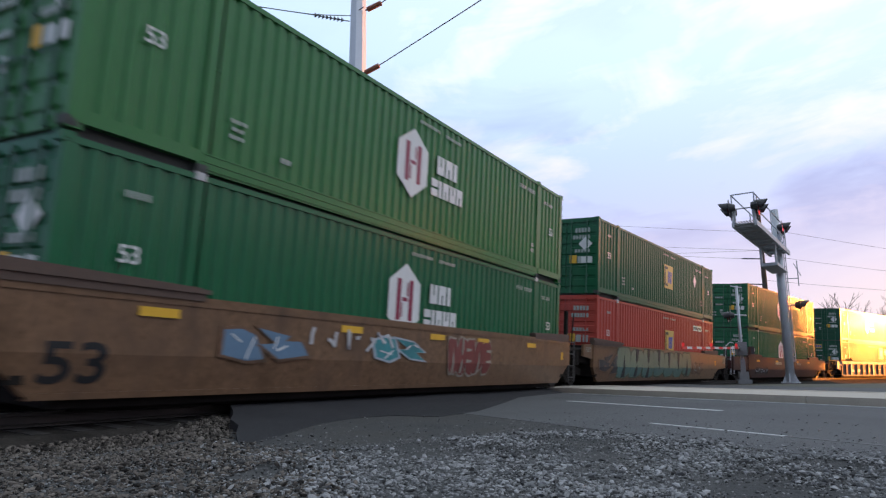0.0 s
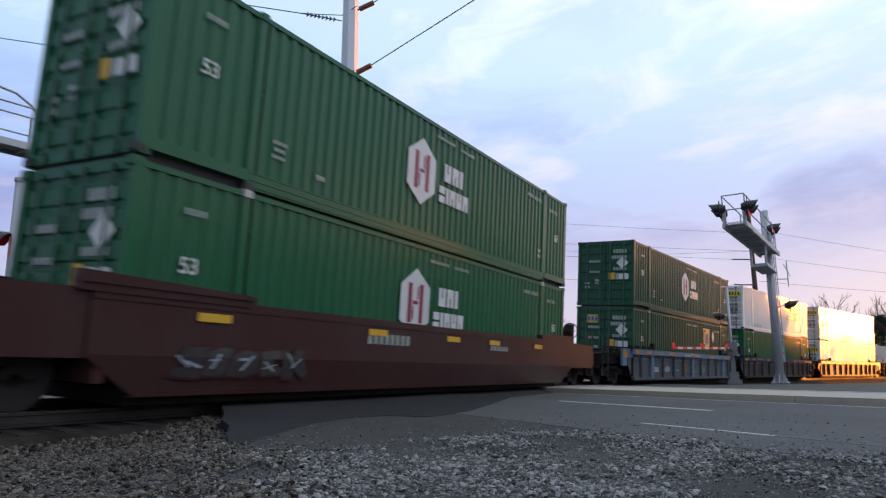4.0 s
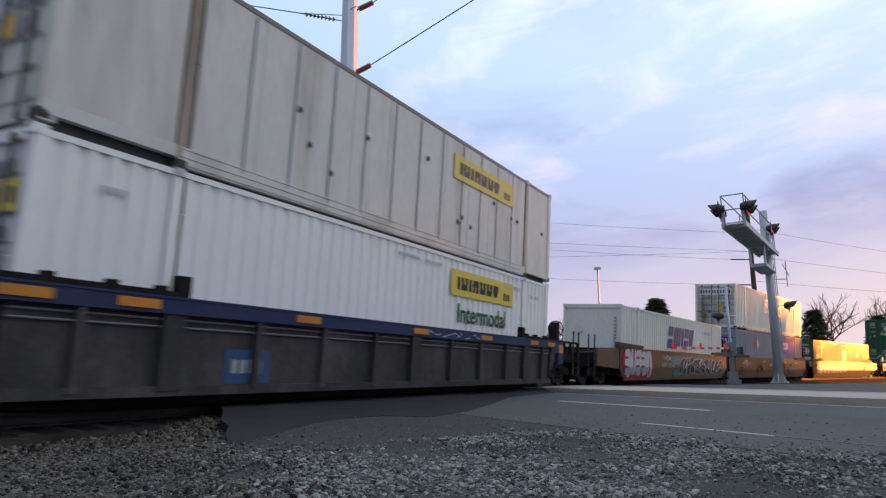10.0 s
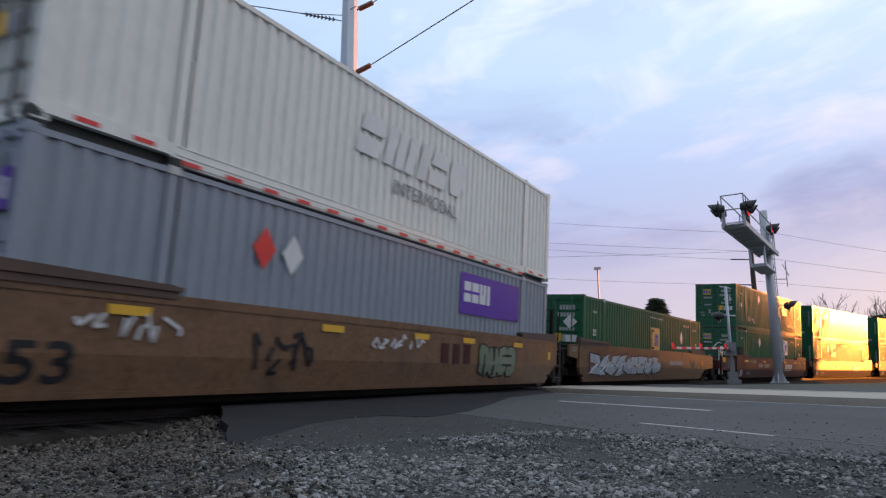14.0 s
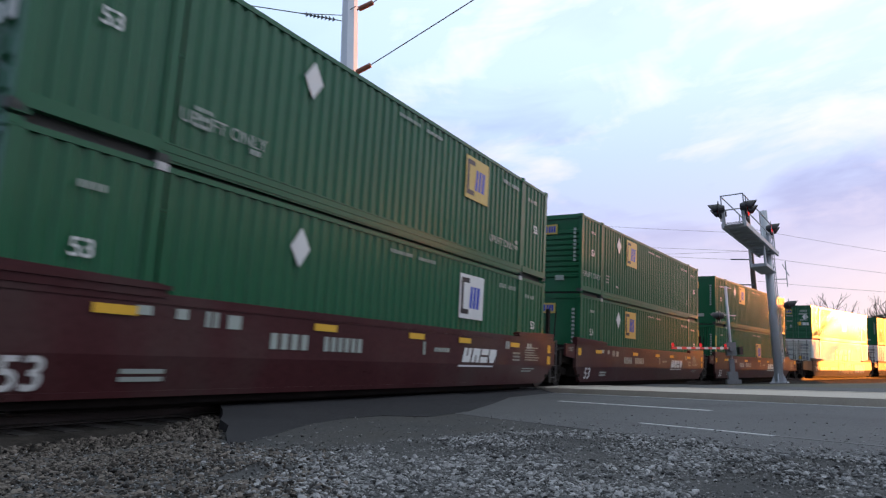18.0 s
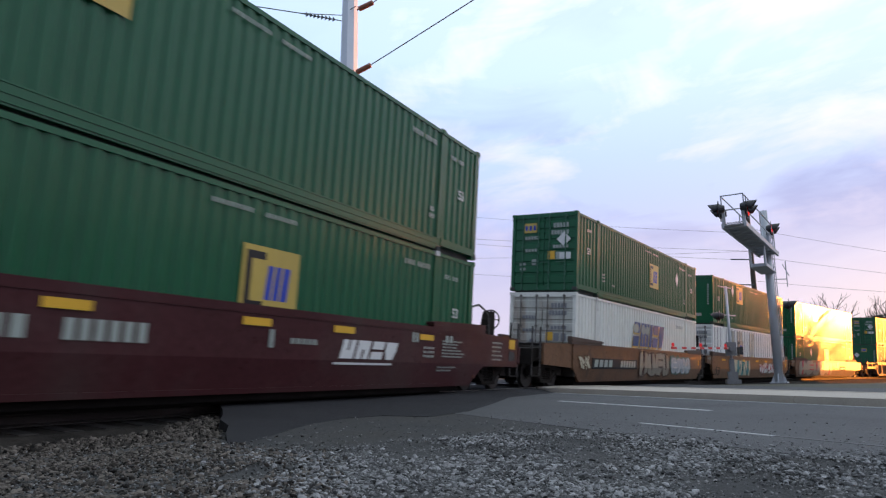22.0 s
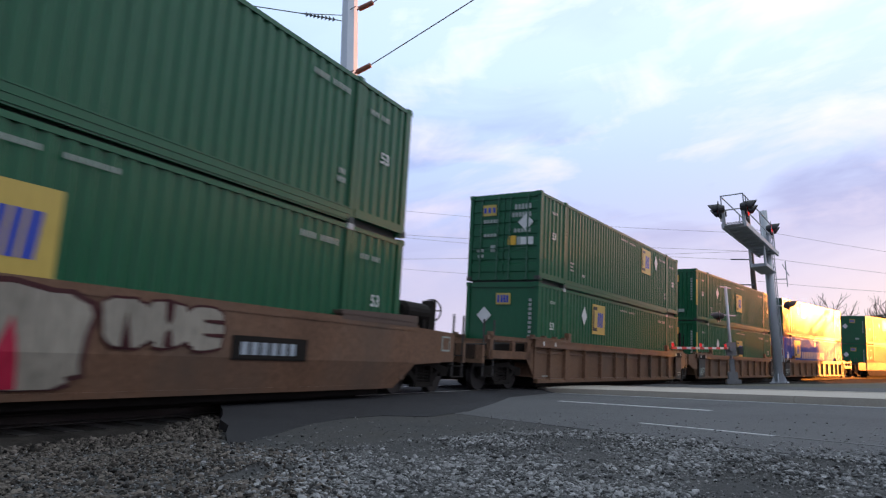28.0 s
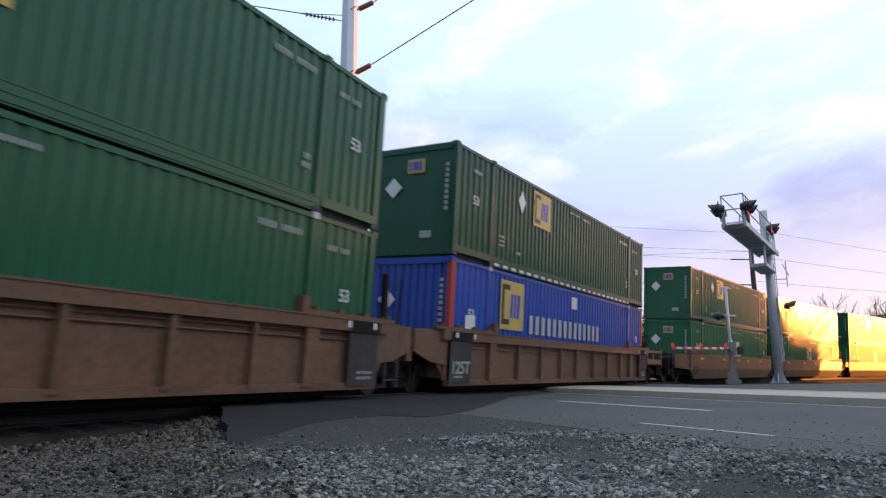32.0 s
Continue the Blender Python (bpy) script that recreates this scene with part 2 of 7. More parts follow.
M = {
    "green": paint("green_container_paint", (0.012, 0.091, 0.041)),
    "leaf": paint("leaf_green_container_paint", (0.024, 0.135, 0.034)),
    "forest": paint("dark_green_container_paint", (0.008, 0.066, 0.033), dirty=0.25),
    "hubgreen": paint("bright_green_container_paint", (0.009, 0.100, 0.040)),
    "red": paint("faded_red_container_paint", (0.36, 0.055, 0.040)),
    "blue": paint("blue_container_paint", (0.018, 0.065, 0.32)),
    "white": paint("white_container_paint", (0.73, 0.735, 0.72), dirty=0.12, vary=0.05),
    "cream": paint("dirty_white_container_paint", (0.55, 0.55, 0.51), dirty=0.75, dirt=(0.2, 0.15, 0.10), stain=0.9),
    "swiftdoor": paint("rust_stained_offwhite_paint", (0.42, 0.43, 0.39), dirty=1.0, dirt=(0.15, 0.085, 0.045), vary=0.16, stain=1.1),
    "whitedoor": paint("stained_white_door_paint", (0.56, 0.57, 0.56), dirty=0.9, dirt=(0.24, 0.17, 0.11), vary=0.1, stain=1.0),
    "swift": paint("offwhite_container_paint", (0.66, 0.665, 0.615), dirty=0.3, dirt=(0.3, 0.26, 0.2)),
    "grey": paint("grey_container_paint", (0.22, 0.25, 0.29)),
    "brown": paint("brown_railcar_paint", (0.138, 0.077, 0.046), coat=0.06, streak=1.7, bump=0.12, rough=0.30, dirty=0.9, vary=0.40, stain=1.5, dirt=(0.045, 0.034, 0.028)),
    "tan": paint("faded_tan_railcar_paint", (0.158, 0.094, 0.056), coat=0.06, streak=1.7, bump=0.12, rough=0.30, dirty=0.9, vary=0.40, stain=1.5, dirt=(0.06, 0.04, 0.03)),
    "rust": paint("rusty_brown_railcar_paint", (0.15, 0.086, 0.055), coat=0.06, streak=1.7, bump=0.12, rough=0.35, dirty=0.85, vary=0.4),
    "maroon": paint("oxide_red_railcar_paint", (0.054, 0.018, 0.020), coat=0.06, streak=1.7, bump=0.12, rough=0.3, dirty=0.6, vary=0.3),
    "darkred": paint("dark_maroon_railcar_paint", (0.05, 0.021, 0.02), coat=0.06, streak=1.7, bump=0.12, rough=0.35, dirty=0.4),
    "steelblue": paint("faded_blue_railcar_paint", (0.11, 0.18, 0.26), coat=0.06, streak=1.7, bump=0.12, rough=0.5, dirty=0.35),
    "navy": paint("navy_railcar_paint", (0.022, 0.035, 0.085), coat=0.06, streak=1.7, bump=0.12, rough=0.5, dirty=0.4),
    "greyweb": paint("grimy_grey_railcar_web", (0.047, 0.044, 0.044), coat=0.06, streak=1.7, bump=0.12, rough=0.6, dirty=0.7, dirt=(0.095, 0.085, 0.08), vary=0.35, stain=0.8),
    "steelweb": paint("weathered_blue_grey_railcar_web", (0.098, 0.110, 0.122), rough=0.6, coat=0.05, streak=1.7, dirty=0.7, dirt=(0.05, 0.045, 0.042), vary=0.35, stain=1.2),
    "ladder": material("dull_grey_ladder_steel", (0.034, 0.030, 0.028), rough=0.6, grain=20, dirty=0.4),
    "black": material("grimy_black_steel", (0.016, 0.014, 0.0125), rough=0.7, grain=20, dirty=0.4, dirt=(0.022, 0.018, 0.015), spec=0.06),
    "guide": material("rusty_dark_guide_steel", (0.075, 0.045, 0.032), rough=0.7, grain=16, stain=1.5, vary=0.3, dirty=0.6, dirt=(0.03, 0.024, 0.02)),
    # frame steel coloured dark for the shade in the gap under each box
    "shadowgap": material("gap_shade_frame_steel", (0.03, 0.035, 0.032), rough=0.7, grain=20),
    "wheel": material("worn_wheel_steel", (0.03, 0.026, 0.024), rough=0.55, metal=0.3, dirt=(0.03, 0.025, 0.02), grain=15),
    "tread": material("bright_worn_steel", (0.42, 0.41, 0.40), rough=0.42, metal=1.0, grain=25, vary=0.1),
    "galv": material("galvanised_steel", (0.42, 0.44, 0.47), rough=0.5, metal=0.35, grain=24, vary=0.12),
    "signalgrey": material("dull_grey_signal_paint", (0.16, 0.165, 0.175), rough=0.6, grain=20, dirty=0.5),
    "polesteel": material("pale_weathered_pole_steel", (0.52, 0.55, 0.60), rough=0.42, metal=0.25, grain=14, vary=0.07, stain=0.4),
    "signalblack": material("black_signal_paint", (0.018, 0.018, 0.02), rough=0.45, grain=25),
    "wood": material("dark_creosoted_wood", (0.06, 0.042, 0.032), rough=0.9, grain=18, streak=12),
    "redwood": material("reddish_pole_wood", (0.13, 0.072, 0.056), rough=0.9, grain=18, streak=12),
    "insulator": material("grey_insulator", (0.10, 0.11, 0.13), rough=0.35, grain=10),
    "bushing": material("brown_insulator", (0.24, 0.085, 0.05), rough=0.35, grain=10),
    "cable": material("dark_cable", (0.05, 0.055, 0.065), rough=0.6, bump=0),
    "markwhite": paint("white_marking", (0.60, 0.61, 0.60), dirty=0.3),
    "fadedmark": paint("faded_white_marking", (0.30, 0.34, 0.31), dirty=0.3),
    "markyellow": paint("yellow_marking", (0.62, 0.36, 0.04), dirty=0.2),
    "logoyellow": paint("yellow_panel", (0.46, 0.34, 0.085), dirty=0.3),
    "dullblue": paint("dull_blue_spray_paint", (0.03, 0.08, 0.18), dirty=0.5),
    "creampost": paint("brown_stained_post_paint", (0.36, 0.31, 0.25), dirty=0.8, dirt=(0.12, 0.075, 0.045)),
    "creamrail": paint("grimy_rail_paint", (0.17, 0.14, 0.12), dirty=0.6),
    "logoink": paint("dark_panel_ink", (0.02, 0.02, 0.022)),
    "logoblue": paint("blue_panel_ink", (0.03, 0.06, 0.36)),
    "logomaroon": paint("maroon_panel_ink", (0.22, 0.03, 0.06)),
    "logopurple": paint("purple_panel", (0.09, 0.03, 0.30)),
    "reflector": paint("red_reflective_tape", (0.6, 0.05, 0.04)),
    "orange": paint("orange_reflector", (0.5, 0.2, 0.03), dirty=0.5),
    "teal": paint("teal_spray_paint", (0.05, 0.21, 0.23), vary=0.3, dirty=0.4),
    "spraygrey": paint("grey_spray_paint", (0.30, 0.34, 0.38), vary=0.25),
    "spraywhite": paint("pale_spray_paint", (0.50, 0.50, 0.51), vary=0.3, dirty=0.4),
    "spraygreen": paint("grey_green_spray_paint", (0.15, 0.19, 0.135), vary=0.35, dirty=0.5),
    "spraymoss": paint("dull_moss_spray_paint", (0.07, 0.085, 0.06), vary=0.3, dirty=0.5),
    "sprayteal": paint("dull_teal_spray_paint", (0.085, 0.155, 0.14), vary=0.3, dirty=0.5),
    "sprayputty": paint("putty_spray_paint", (0.27, 0.245, 0.20), vary=0.3, dirty=0.6),
    "brickspray": paint("brick_red_spray_paint", (0.17, 0.045, 0.04), vary=0.3, dirty=0.5),
    "sprayred": paint("crimson_spray_paint", (0.36, 0.02, 0.05), vary=0.2),
    "sprayblack": paint("black_spray_paint", (0.018, 0.018, 0.022), vary=0.2),
    "lamp_on": glowing("lit_red_lens", (1.0, 0.03, 0.03), 1.0),
    "lamp_dim": glowing("dim_red_lens", (0.6, 0.02, 0.02), 0.5),
    "lamp_off": material("dark_red_lens", (0.12, 0.01, 0.01), rough=0.15, bump=0),
    # grimy rail sides, with the train's shade put into the colour
    "rail": material("grimy_shade_dark_rail_steel", (0.022, 0.017, 0.014), rough=0.75, grain=22),
    "asphalt": material("worn_asphalt", (0.073, 0.073, 0.076), rough=0.8, grain=55, stain=0.35, vary=0.28, dirty=0.45, dirt=(0.065, 0.065, 0.066), bump=0.5, spec=0.3),
    "newasphalt": material("dark_fresh_asphalt", (0.021, 0.021, 0.024), rough=0.85, grain=60, stain=0.6, vary=0.25, bump=0.5, dirt=(0.035, 0.034, 0.032), spec=0.25),
    "dirt": material("gritty_grey_dirt", (0.064, 0.064, 0.064), rough=0.95, grain=28, stain=0.8, vary=0.4, dirty=0.6, dirt=(0.045, 0.041, 0.035), bump=0.8, spec=0.1),
    "stone": material("crushed_grey_stone", (0.168, 0.168, 0.168), rough=0.85, grain=26, stain=4.0, vary=0.25, bump=0.3, island=0.85, spec=0.2),
    "gritstone": material("fine_stone_grit", (0.140, 0.139, 0.137), rough=0.9, grain=26, stain=4.0, vary=0.25, bump=0.2, island=0.9, spec=0.15),
    "brownstone": material("brownish_ballast_stone", (0.082, 0.071, 0.061), rough=0.9, grain=26, stain=4.0, vary=0.25, bump=0.3, island=0.95, spec=0.15),
    # oily stone, coloured darker still for the shade under the train
    "oilshadestone": material("oily_shade_dark_ballast", (0.024, 0.021, 0.018), rough=0.9, grain=26, stain=3.0, vary=0.4, bump=0.8, spec=0.15),
    "concrete": material("pale_kerb_concrete", (0.40, 0.355, 0.30), rough=0.9, grain=40, stain=0.9, vary=0.15, dirty=0.4, dirt=(0.22, 0.195, 0.17), bump=0.3),
    "roadpaint": material("worn_white_road_paint", (0.55, 0.55, 0.54), rough=0.8, grain=30, stain=3, vary=0.2, dirty=0.85, dirt=(0.09, 0.09, 0.09), bump=0.2),
    "fadedpaint": material("almost_gone_road_paint", (0.105, 0.105, 0.106), rough=0.85, grain=30, stain=3, vary=0.3, dirty=0.95, dirt=(0.055, 0.055, 0.056), bump=0.2),
    "grass": material("dry_verge_grass", (0.065, 0.062, 0.04), rough=0.95, grain=9, stain=0.25, vary=0.35, bump=0.6),
    "bark": material("grey_brown_bark", (0.05, 0.036, 0.03), rough=0.95, grain=14, streak=4),
    "needle": material("dark_evergreen_needles", (0.025, 0.045, 0.022), rough=0.8, grain=8, vary=0.3, bump=0, island=0.5),
    # oily ties, nearly black to stand for the shade they lie in
    "tie": material("oily_shade_dark_tie", (0.018, 0.015, 0.013), rough=0.95, grain=16),
    "housewall": material("pale_siding", (0.42, 0.42, 0.43), rough=0.8, grain=12),
    "roof": material("grey_shingle_roof", (0.12, 0.115, 0.11), rough=0.9, grain=20),
    "glass": material("dark_window_glass", (0.03, 0.035, 0.04), rough=0.08, bump=0),
}


# ---- geometry helpers ----
def box(bm, x0, x1, y0, y1, z0, z1, m=None):
    p = [Vector(c) for c in ((x0, y0, z0), (x1, y0, z0), (x1, y1, z0), (x0, y1, z0), (x0, y0, z1), (x1, y0, z1), (x1, y1, z1), (x0, y1, z1))]
    if m is not None:
        p = [m @ c for c in p]
    v = [bm.verts.new(c) for c in p]
    for f in ((0, 3, 2, 1), (4, 5, 6, 7), (0, 1, 5, 4), (1, 2, 6, 5), (2, 3, 7, 6), (3, 0, 4, 7)):
        bm.faces.new([v[i] for i in f])


def prism(bm, pts, y0, y1, m=None):
    """A solid from an outline in x and z, between y0 and y1."""
    a = [Vector((x, y0, z)) for x, z in pts]
    b = [Vector((x, y1, z)) for x, z in pts]
    if m is not None:
        a, b = [m @ p for p in a], [m @ p for p in b]
    a, b = [bm.verts.new(p) for p in a], [bm.verts.new(p) for p in b]
    n = len(pts)
    bm.faces.new(a)
    bm.faces.new(b[::-1])
    for i in range(n):
        bm.faces.new((a[i], b[i], b[(i + 1) % n], a[(i + 1) % n]))


def tube(bm, pts, radii, sides=8, caps=True):
    """A round bar along points, with a radius at each."""
    pts = [Vector(p) for p in pts]
    if isinstance(radii, (int, float)):
        radii = [radii] * len(pts)
    rings = []
    for i, p in enumerate(pts):
        d = (pts[min(i + 1, len(pts) - 1)] - pts[max(i - 1, 0)]).normalized()
        a = d.cross(Vector((0, 0, 1)) if abs(d.z) < 0.9 else Vector((1, 0, 0))).normalized()
        b = d.cross(a)
        rings.append([bm.verts.new(p + (a * math.cos(2 * math.pi * k / sides) + b * math.sin(2 * math.pi * k / sides)) * radii[i]) for k in range(sides)])
    for r, q in zip(rings, rings[1:]):
        for k in range(sides):
            bm.faces.new((r[k], r[(k + 1) % sides], q[(k + 1) % sides], q[k]))
    if caps:
        bm.faces.new(rings[0][::-1])
        bm.faces.new(rings[-1])


def disc(bm, c, axis, radius, depth, sides=20, radius2=None):
    c, axis = Vector(c), Vector(axis).normalized()
    tube(bm, [c - axis * depth / 2, c + axis * depth / 2], [radius, radius if radius2 is None else radius2], sides)


def finish(bm, name, mat_, smooth=False):
    bmesh.ops.recalc_face_normals(bm, faces=bm.faces)
    me = bpy.data.meshes.new(name)
    bm.to_mesh(me)
    bm.free()
    me.materials.append(mat_)
    if smooth:
        me.shade_smooth()
    return me


def part(name, bm, mat_, parent, label="", at=None, smooth=False):
    """Links a bmesh, or a mesh that is shared, as one part under a thing or a part."""
    me = bm if isinstance(bm, bpy.types.Mesh) else finish(bm, name, mat_, smooth)
    ob = new(name, me)
    ob.parent = parent
    if at is not None:
        ob.matrix_basis = at
    if label:
        tagged(ob, label)
    return ob


def thing(name, label, category, group="", at=None, kind=""):
    e = tagged(new(name), label, category, group, kind)
    e.empty_display_size = 0.3
    if at is not None:
        e.matrix_basis = at
    return e


def structure(name, bm, mat_, label, category="", at=None, smooth=False):
    me = bm if isinstance(bm, bpy.types.Mesh) else finish(bm, name, mat_, smooth)
    ob = tagged(new(name, me), label, category or name.replace("_", " "), kind="structure")
    if at is not None:
        ob.matrix_basis = at
    return ob


SHARED = {}


def shared(key, build, mat_, smooth=False):
    """One mesh for all alike pieces."""
    k = (key, mat_.name)
    if k not in SHARED:
        bm = bmesh.new()
        build(bm)
        SHARED[k] = finish(bm, key if isinstance(key, str) else key[0], mat_, smooth)
    return SHARED[k]


def words(text, height, mat_, bold=0.0):
    """Flat lettering with the built-in font, as a mesh, its foot centred on the origin in x and z, facing -y."""
    k = ("words", text, height, mat_.name)
    if k not in SHARED:
        cu = bpy.data.curves.new("lettering", "FONT")
        cu.body, cu.size, cu.align_x, cu.extrude, cu.offset = text, height * 1.38, "CENTER", 0.002, bold
        ob = bpy.data.objects.new("lettering", cu)
        scene.collection.objects.link(ob)
        me = bpy.data.meshes.new_from_object(ob.evaluated_get(bpy.context.evaluated_depsgraph_get()))
        bpy.data.objects.remove(ob)
        me.transform(pose(0, 0, 0, 90))
        me.materials.clear()
        me.materials.append(mat_)
        SHARED[k] = me
    return SHARED[k]


BEND, LEAN = 0.95, 0.2      # smooth car sills lean inwards below this height


def bent(bm):
    """Cuts a mesh at the bend of the sill and leans its lower part inwards."""
    bmesh.ops.bisect_plane(bm, geom=bm.verts[:] + bm.edges[:] + bm.faces[:], plane_co=(0, 0, BEND), plane_no=(0, 0, 1), dist=1e-5)
    for v in bm.verts:
        if v.co.z < BEND:
            v.co.y += (BEND - v.co.z) * LEAN
    return bm


# ---- the track: a long curve, banked, falling slightly into the distance ----
CANT = math.degrees(0.067861)
GRADE = -0.007034


def _track_table():
    s = np.arange(-120.0, 700.0, 0.5)
    e = np.maximum(0, s + 53.62)
    th = -0.000168 * s + 0.004983 * e * e / (e + 20)
    ease = np.clip((s - 105) / 25, 0, 1)
    rate = np.gradient(th, s) * (1 - ease * ease * (3 - 2 * ease))
    i0 = int(np.argmin(abs(s)))
    turn = np.concatenate(([0], np.cumsum((rate[1:] + rate[:-1]) / 2 * 0.5)))
    turn += th[i0] - turn[i0]
    x = np.concatenate(([0], np.cumsum((np.cos(turn[1:]) + np.cos(turn[:-1])) / 2 * 0.5)))
    y = np.concatenate(([0], -np.cumsum((np.sin(turn[1:]) + np.sin(turn[:-1])) / 2 * 0.5)))
    return s, x - x[i0], 8.997 + y - y[i0], turn


TRACK = _track_table()


def on_track(s):
    """Place of the track's middle at rail height, and its direction in degrees."""
    x, y, a = (float(np.interp(s, TRACK[0], TRACK[k])) for k in (1, 2, 3))
    return Vector((x, y, GRADE * min(s, 110.0))), -math.degrees(a)


def track_pose(s, z=0.0, half=8.0, off=0.0):
    """The pose of a thing that rides with its ends on the track, its foot z above the rails."""
    a, b = on_track(s - half)[0], on_track(s + half)[0]
    d = b - a
    return Matrix.Translation((a + b) / 2) @ pose(0, 0, 0, CANT, -math.degrees(math.atan2(d.z, math.hypot(d.x, d.y))), math.degrees(math.atan2(d.y, d.x))) @ pose(0, off, z)


RAIL = 0.24        # height of the railheads in the frame of the cars


def train_at(t):
    """How far the train has come, in metres, by t seconds."""
    late = float(np.interp(t, (0.0, 0.5, 1.0, 1.5), (0.42, 0.35, 0.05, 0.0)))
    return 10.5949 * t + 0.5 * 0.016866 * t * t + late


# ---- containers ----
CL, CW, CH = 16.15, 2.59, 2.9
LOW, HIGH = 0.6, 3.5            # feet of the lower and upper boxes above the rails


def flute(bm, a, b, z0, z1, y, depth, pitch, side):
    """A corrugated wall from x=a to x=b in the plane y, its flutes sunk inwards."""
    n = max(2, round((b - a) / pitch))
    p = (b - a) / n
    xs, ds = [], []
    for i in range(n):
        for f, dd in ((0.0, 0), (0.36, 0), (0.5, 1), (0.86, 1)):
            xs.append(a + (i + f) * p)
            ds.append(dd * depth)
    xs.append(b)
    ds.append(0)
    lo = [bm.verts.new((x, y - side * d, z0)) for x, d in zip(xs, ds)]
    hi = [bm.verts.new((x, y - side * d, z1)) for x, d in zip(xs, ds)]
    for i in range(len(xs) - 1):
        bm.faces.new((lo[i], lo[i + 1], hi[i + 1], hi[i]))


BAYS = {"end": (-0.87, 0.87, 0.29), "mid": (-5.955, 5.955, 0.27)}


def wall_panel(style, bay):
    """One bay of a long side, its outer face on y=0, seen from -y."""
    def build(bm):
        a, b, z0 = BAYS[bay]
        if style == "flat":
            z0 += 0.0
            n = max(1, round((b - a) / 1.2))
            pts = []
            for i in range(n):
                u, w = a + (b - a) * i / n, a + (b - a) * (i + 1) / n
                pts += [(u, 0.012), (u + 0.014, 0.0), (w - 0.014, 0.0), (w, 0.012)]
            lo = [bm.verts.new((x, y, z0)) for x, y in pts]
            hi = [bm.verts.new((x, y, CH - 0.1)) for x, y in pts]
            for k in range(len(pts) - 1):
                bm.faces.new((lo[k], lo[k + 1], hi[k + 1], hi[k]))
        else:
            flute(bm, a, b, z0, CH - 0.1, 0.0, 0.042, {"wide": 0.30, "fine": 0.2}.get(style, 0.272), -1)
    return build


def end_wall(style):
    """The leading end: horizontal or upright corrugation, or plain, in one sheet."""
    def build(bm):
        if style == "ribs":
            pts = [(-7.98, 0.16)]
            for i in range(9):
                z = 0.62 + i * 0.2
                pts += [(-7.955, z - 0.03), (-8.01, z), (-8.01, z + 0.1), (-7.955, z + 0.13)]
            pts += [(-7.98, CH - 0.1), (-7.93, CH - 0.1), (-7.93, 0.16)]
            prism(bm, pts, -1.2, 1.2)
        elif style == "upright":
            pts = []
            for i in range(10):
                y = -1.18 + i * 0.236
                pts += [(y, -8.0), (y + 0.12, -8.0), (y + 0.15, -7.95), (y + 0.206, -7.95)]
            pts += [(1.18, -8.0), (1.18, -7.92), (-1.18, -7.92)]
            lo = [bm.verts.new((x, y, 0.16)) for y, x in pts]
            hi = [bm.verts.new((x, y, CH - 0.1)) for y, x in pts]
            for k in range(len(pts)):
                bm.faces.new((lo[k - 1], lo[k], hi[k], hi[k - 1]))
        else:
            box(bm, -7.99, -7.92, -1.2, 1.2, 0.16, CH - 0.1)
    return build


def door(hand):
    def build(bm):
        a, b = (-1.17, -0.015) if hand < 0 else (0.015, 1.17)
        pts = [(-7.99, 0.17)]
        for i in range(6):
            z = 0.33 + i * 0.4
            pts += [(-7.99, z), (-8.018, z + 0.03), (-8.018, z + 0.26), (-7.99, z + 0.29)]
        pts += [(-7.99, CH - 0.12), (-7.95, CH - 0.12), (-7.95, 0.17)]
        prism(bm, pts, a, b)
    return build


def rod(bm):
    tube(bm, [(-8.058, 0, 0.1), (-8.058, 0, CH - 0.06)], 0.025, 6)
    for z in (0.14, 0.75, 1.7, CH - 0.12):
        box(bm, -8.075, -8.015, -0.045, 0.045, z - 0.035, z + 0.035)
    box(bm, -8.088, -8.072, 0.0, 0.34, 1.08, 1.115)


def bottom_rail(bm):
    """A stepped rail along the foot of a long side, in one profile."""
    prof = ((0.06, 0.03), (-0.04, 0.03), (-0.04, 0.06), (-0.056, 0.06), (-0.056, 0.155), (-0.068, 0.158), (-0.068, 0.18), (-0.056, 0.183), (-0.056, 0.268), (-0.066, 0.272), (-0.066, 0.295), (0.06, 0.295))
    a, b = [bm.verts.new((-6.1, y, z)) for y, z in prof], [bm.verts.new((6.1, y, z)) for y, z in prof]
    for k in range(len(prof)):
        bm.faces.new((a[k - 1], a[k], b[k], b[k - 1]))
    bm.faces.new(a)
    bm.faces.new(b[::-1])


def casting(bm):
    box(bm, -0.09, 0.09, -0.082, 0.082, -0.06, 0.06)
    box(bm, -0.05, 0.05, -0.088, -0.08, -0.03, 0.03)


def hexagon(w, h, y, dx=0, dz=0):
    return [(dx, dz + h / 2), (dx - w / 2, dz + h / 4), (dx - w / 2, dz - h / 4), (dx, dz - h / 2), (dx + w / 2, dz - h / 4), (dx + w / 2, dz + h / 4)]


def bars(bm, x, z, w, h, n, gap=0.28, slant=0.0, depth=0.004, y=0.0):
    """A word that is not spelled out: n upright blocks of its size."""
    p = w / n
    for i in range(n):
        a, b = x + i * p, x + (i + 1 - gap) * p
        prism(bm, [(a, z), (b, z), (b + slant * h, z + h), (a + slant * h, z + h)], y - depth, y)


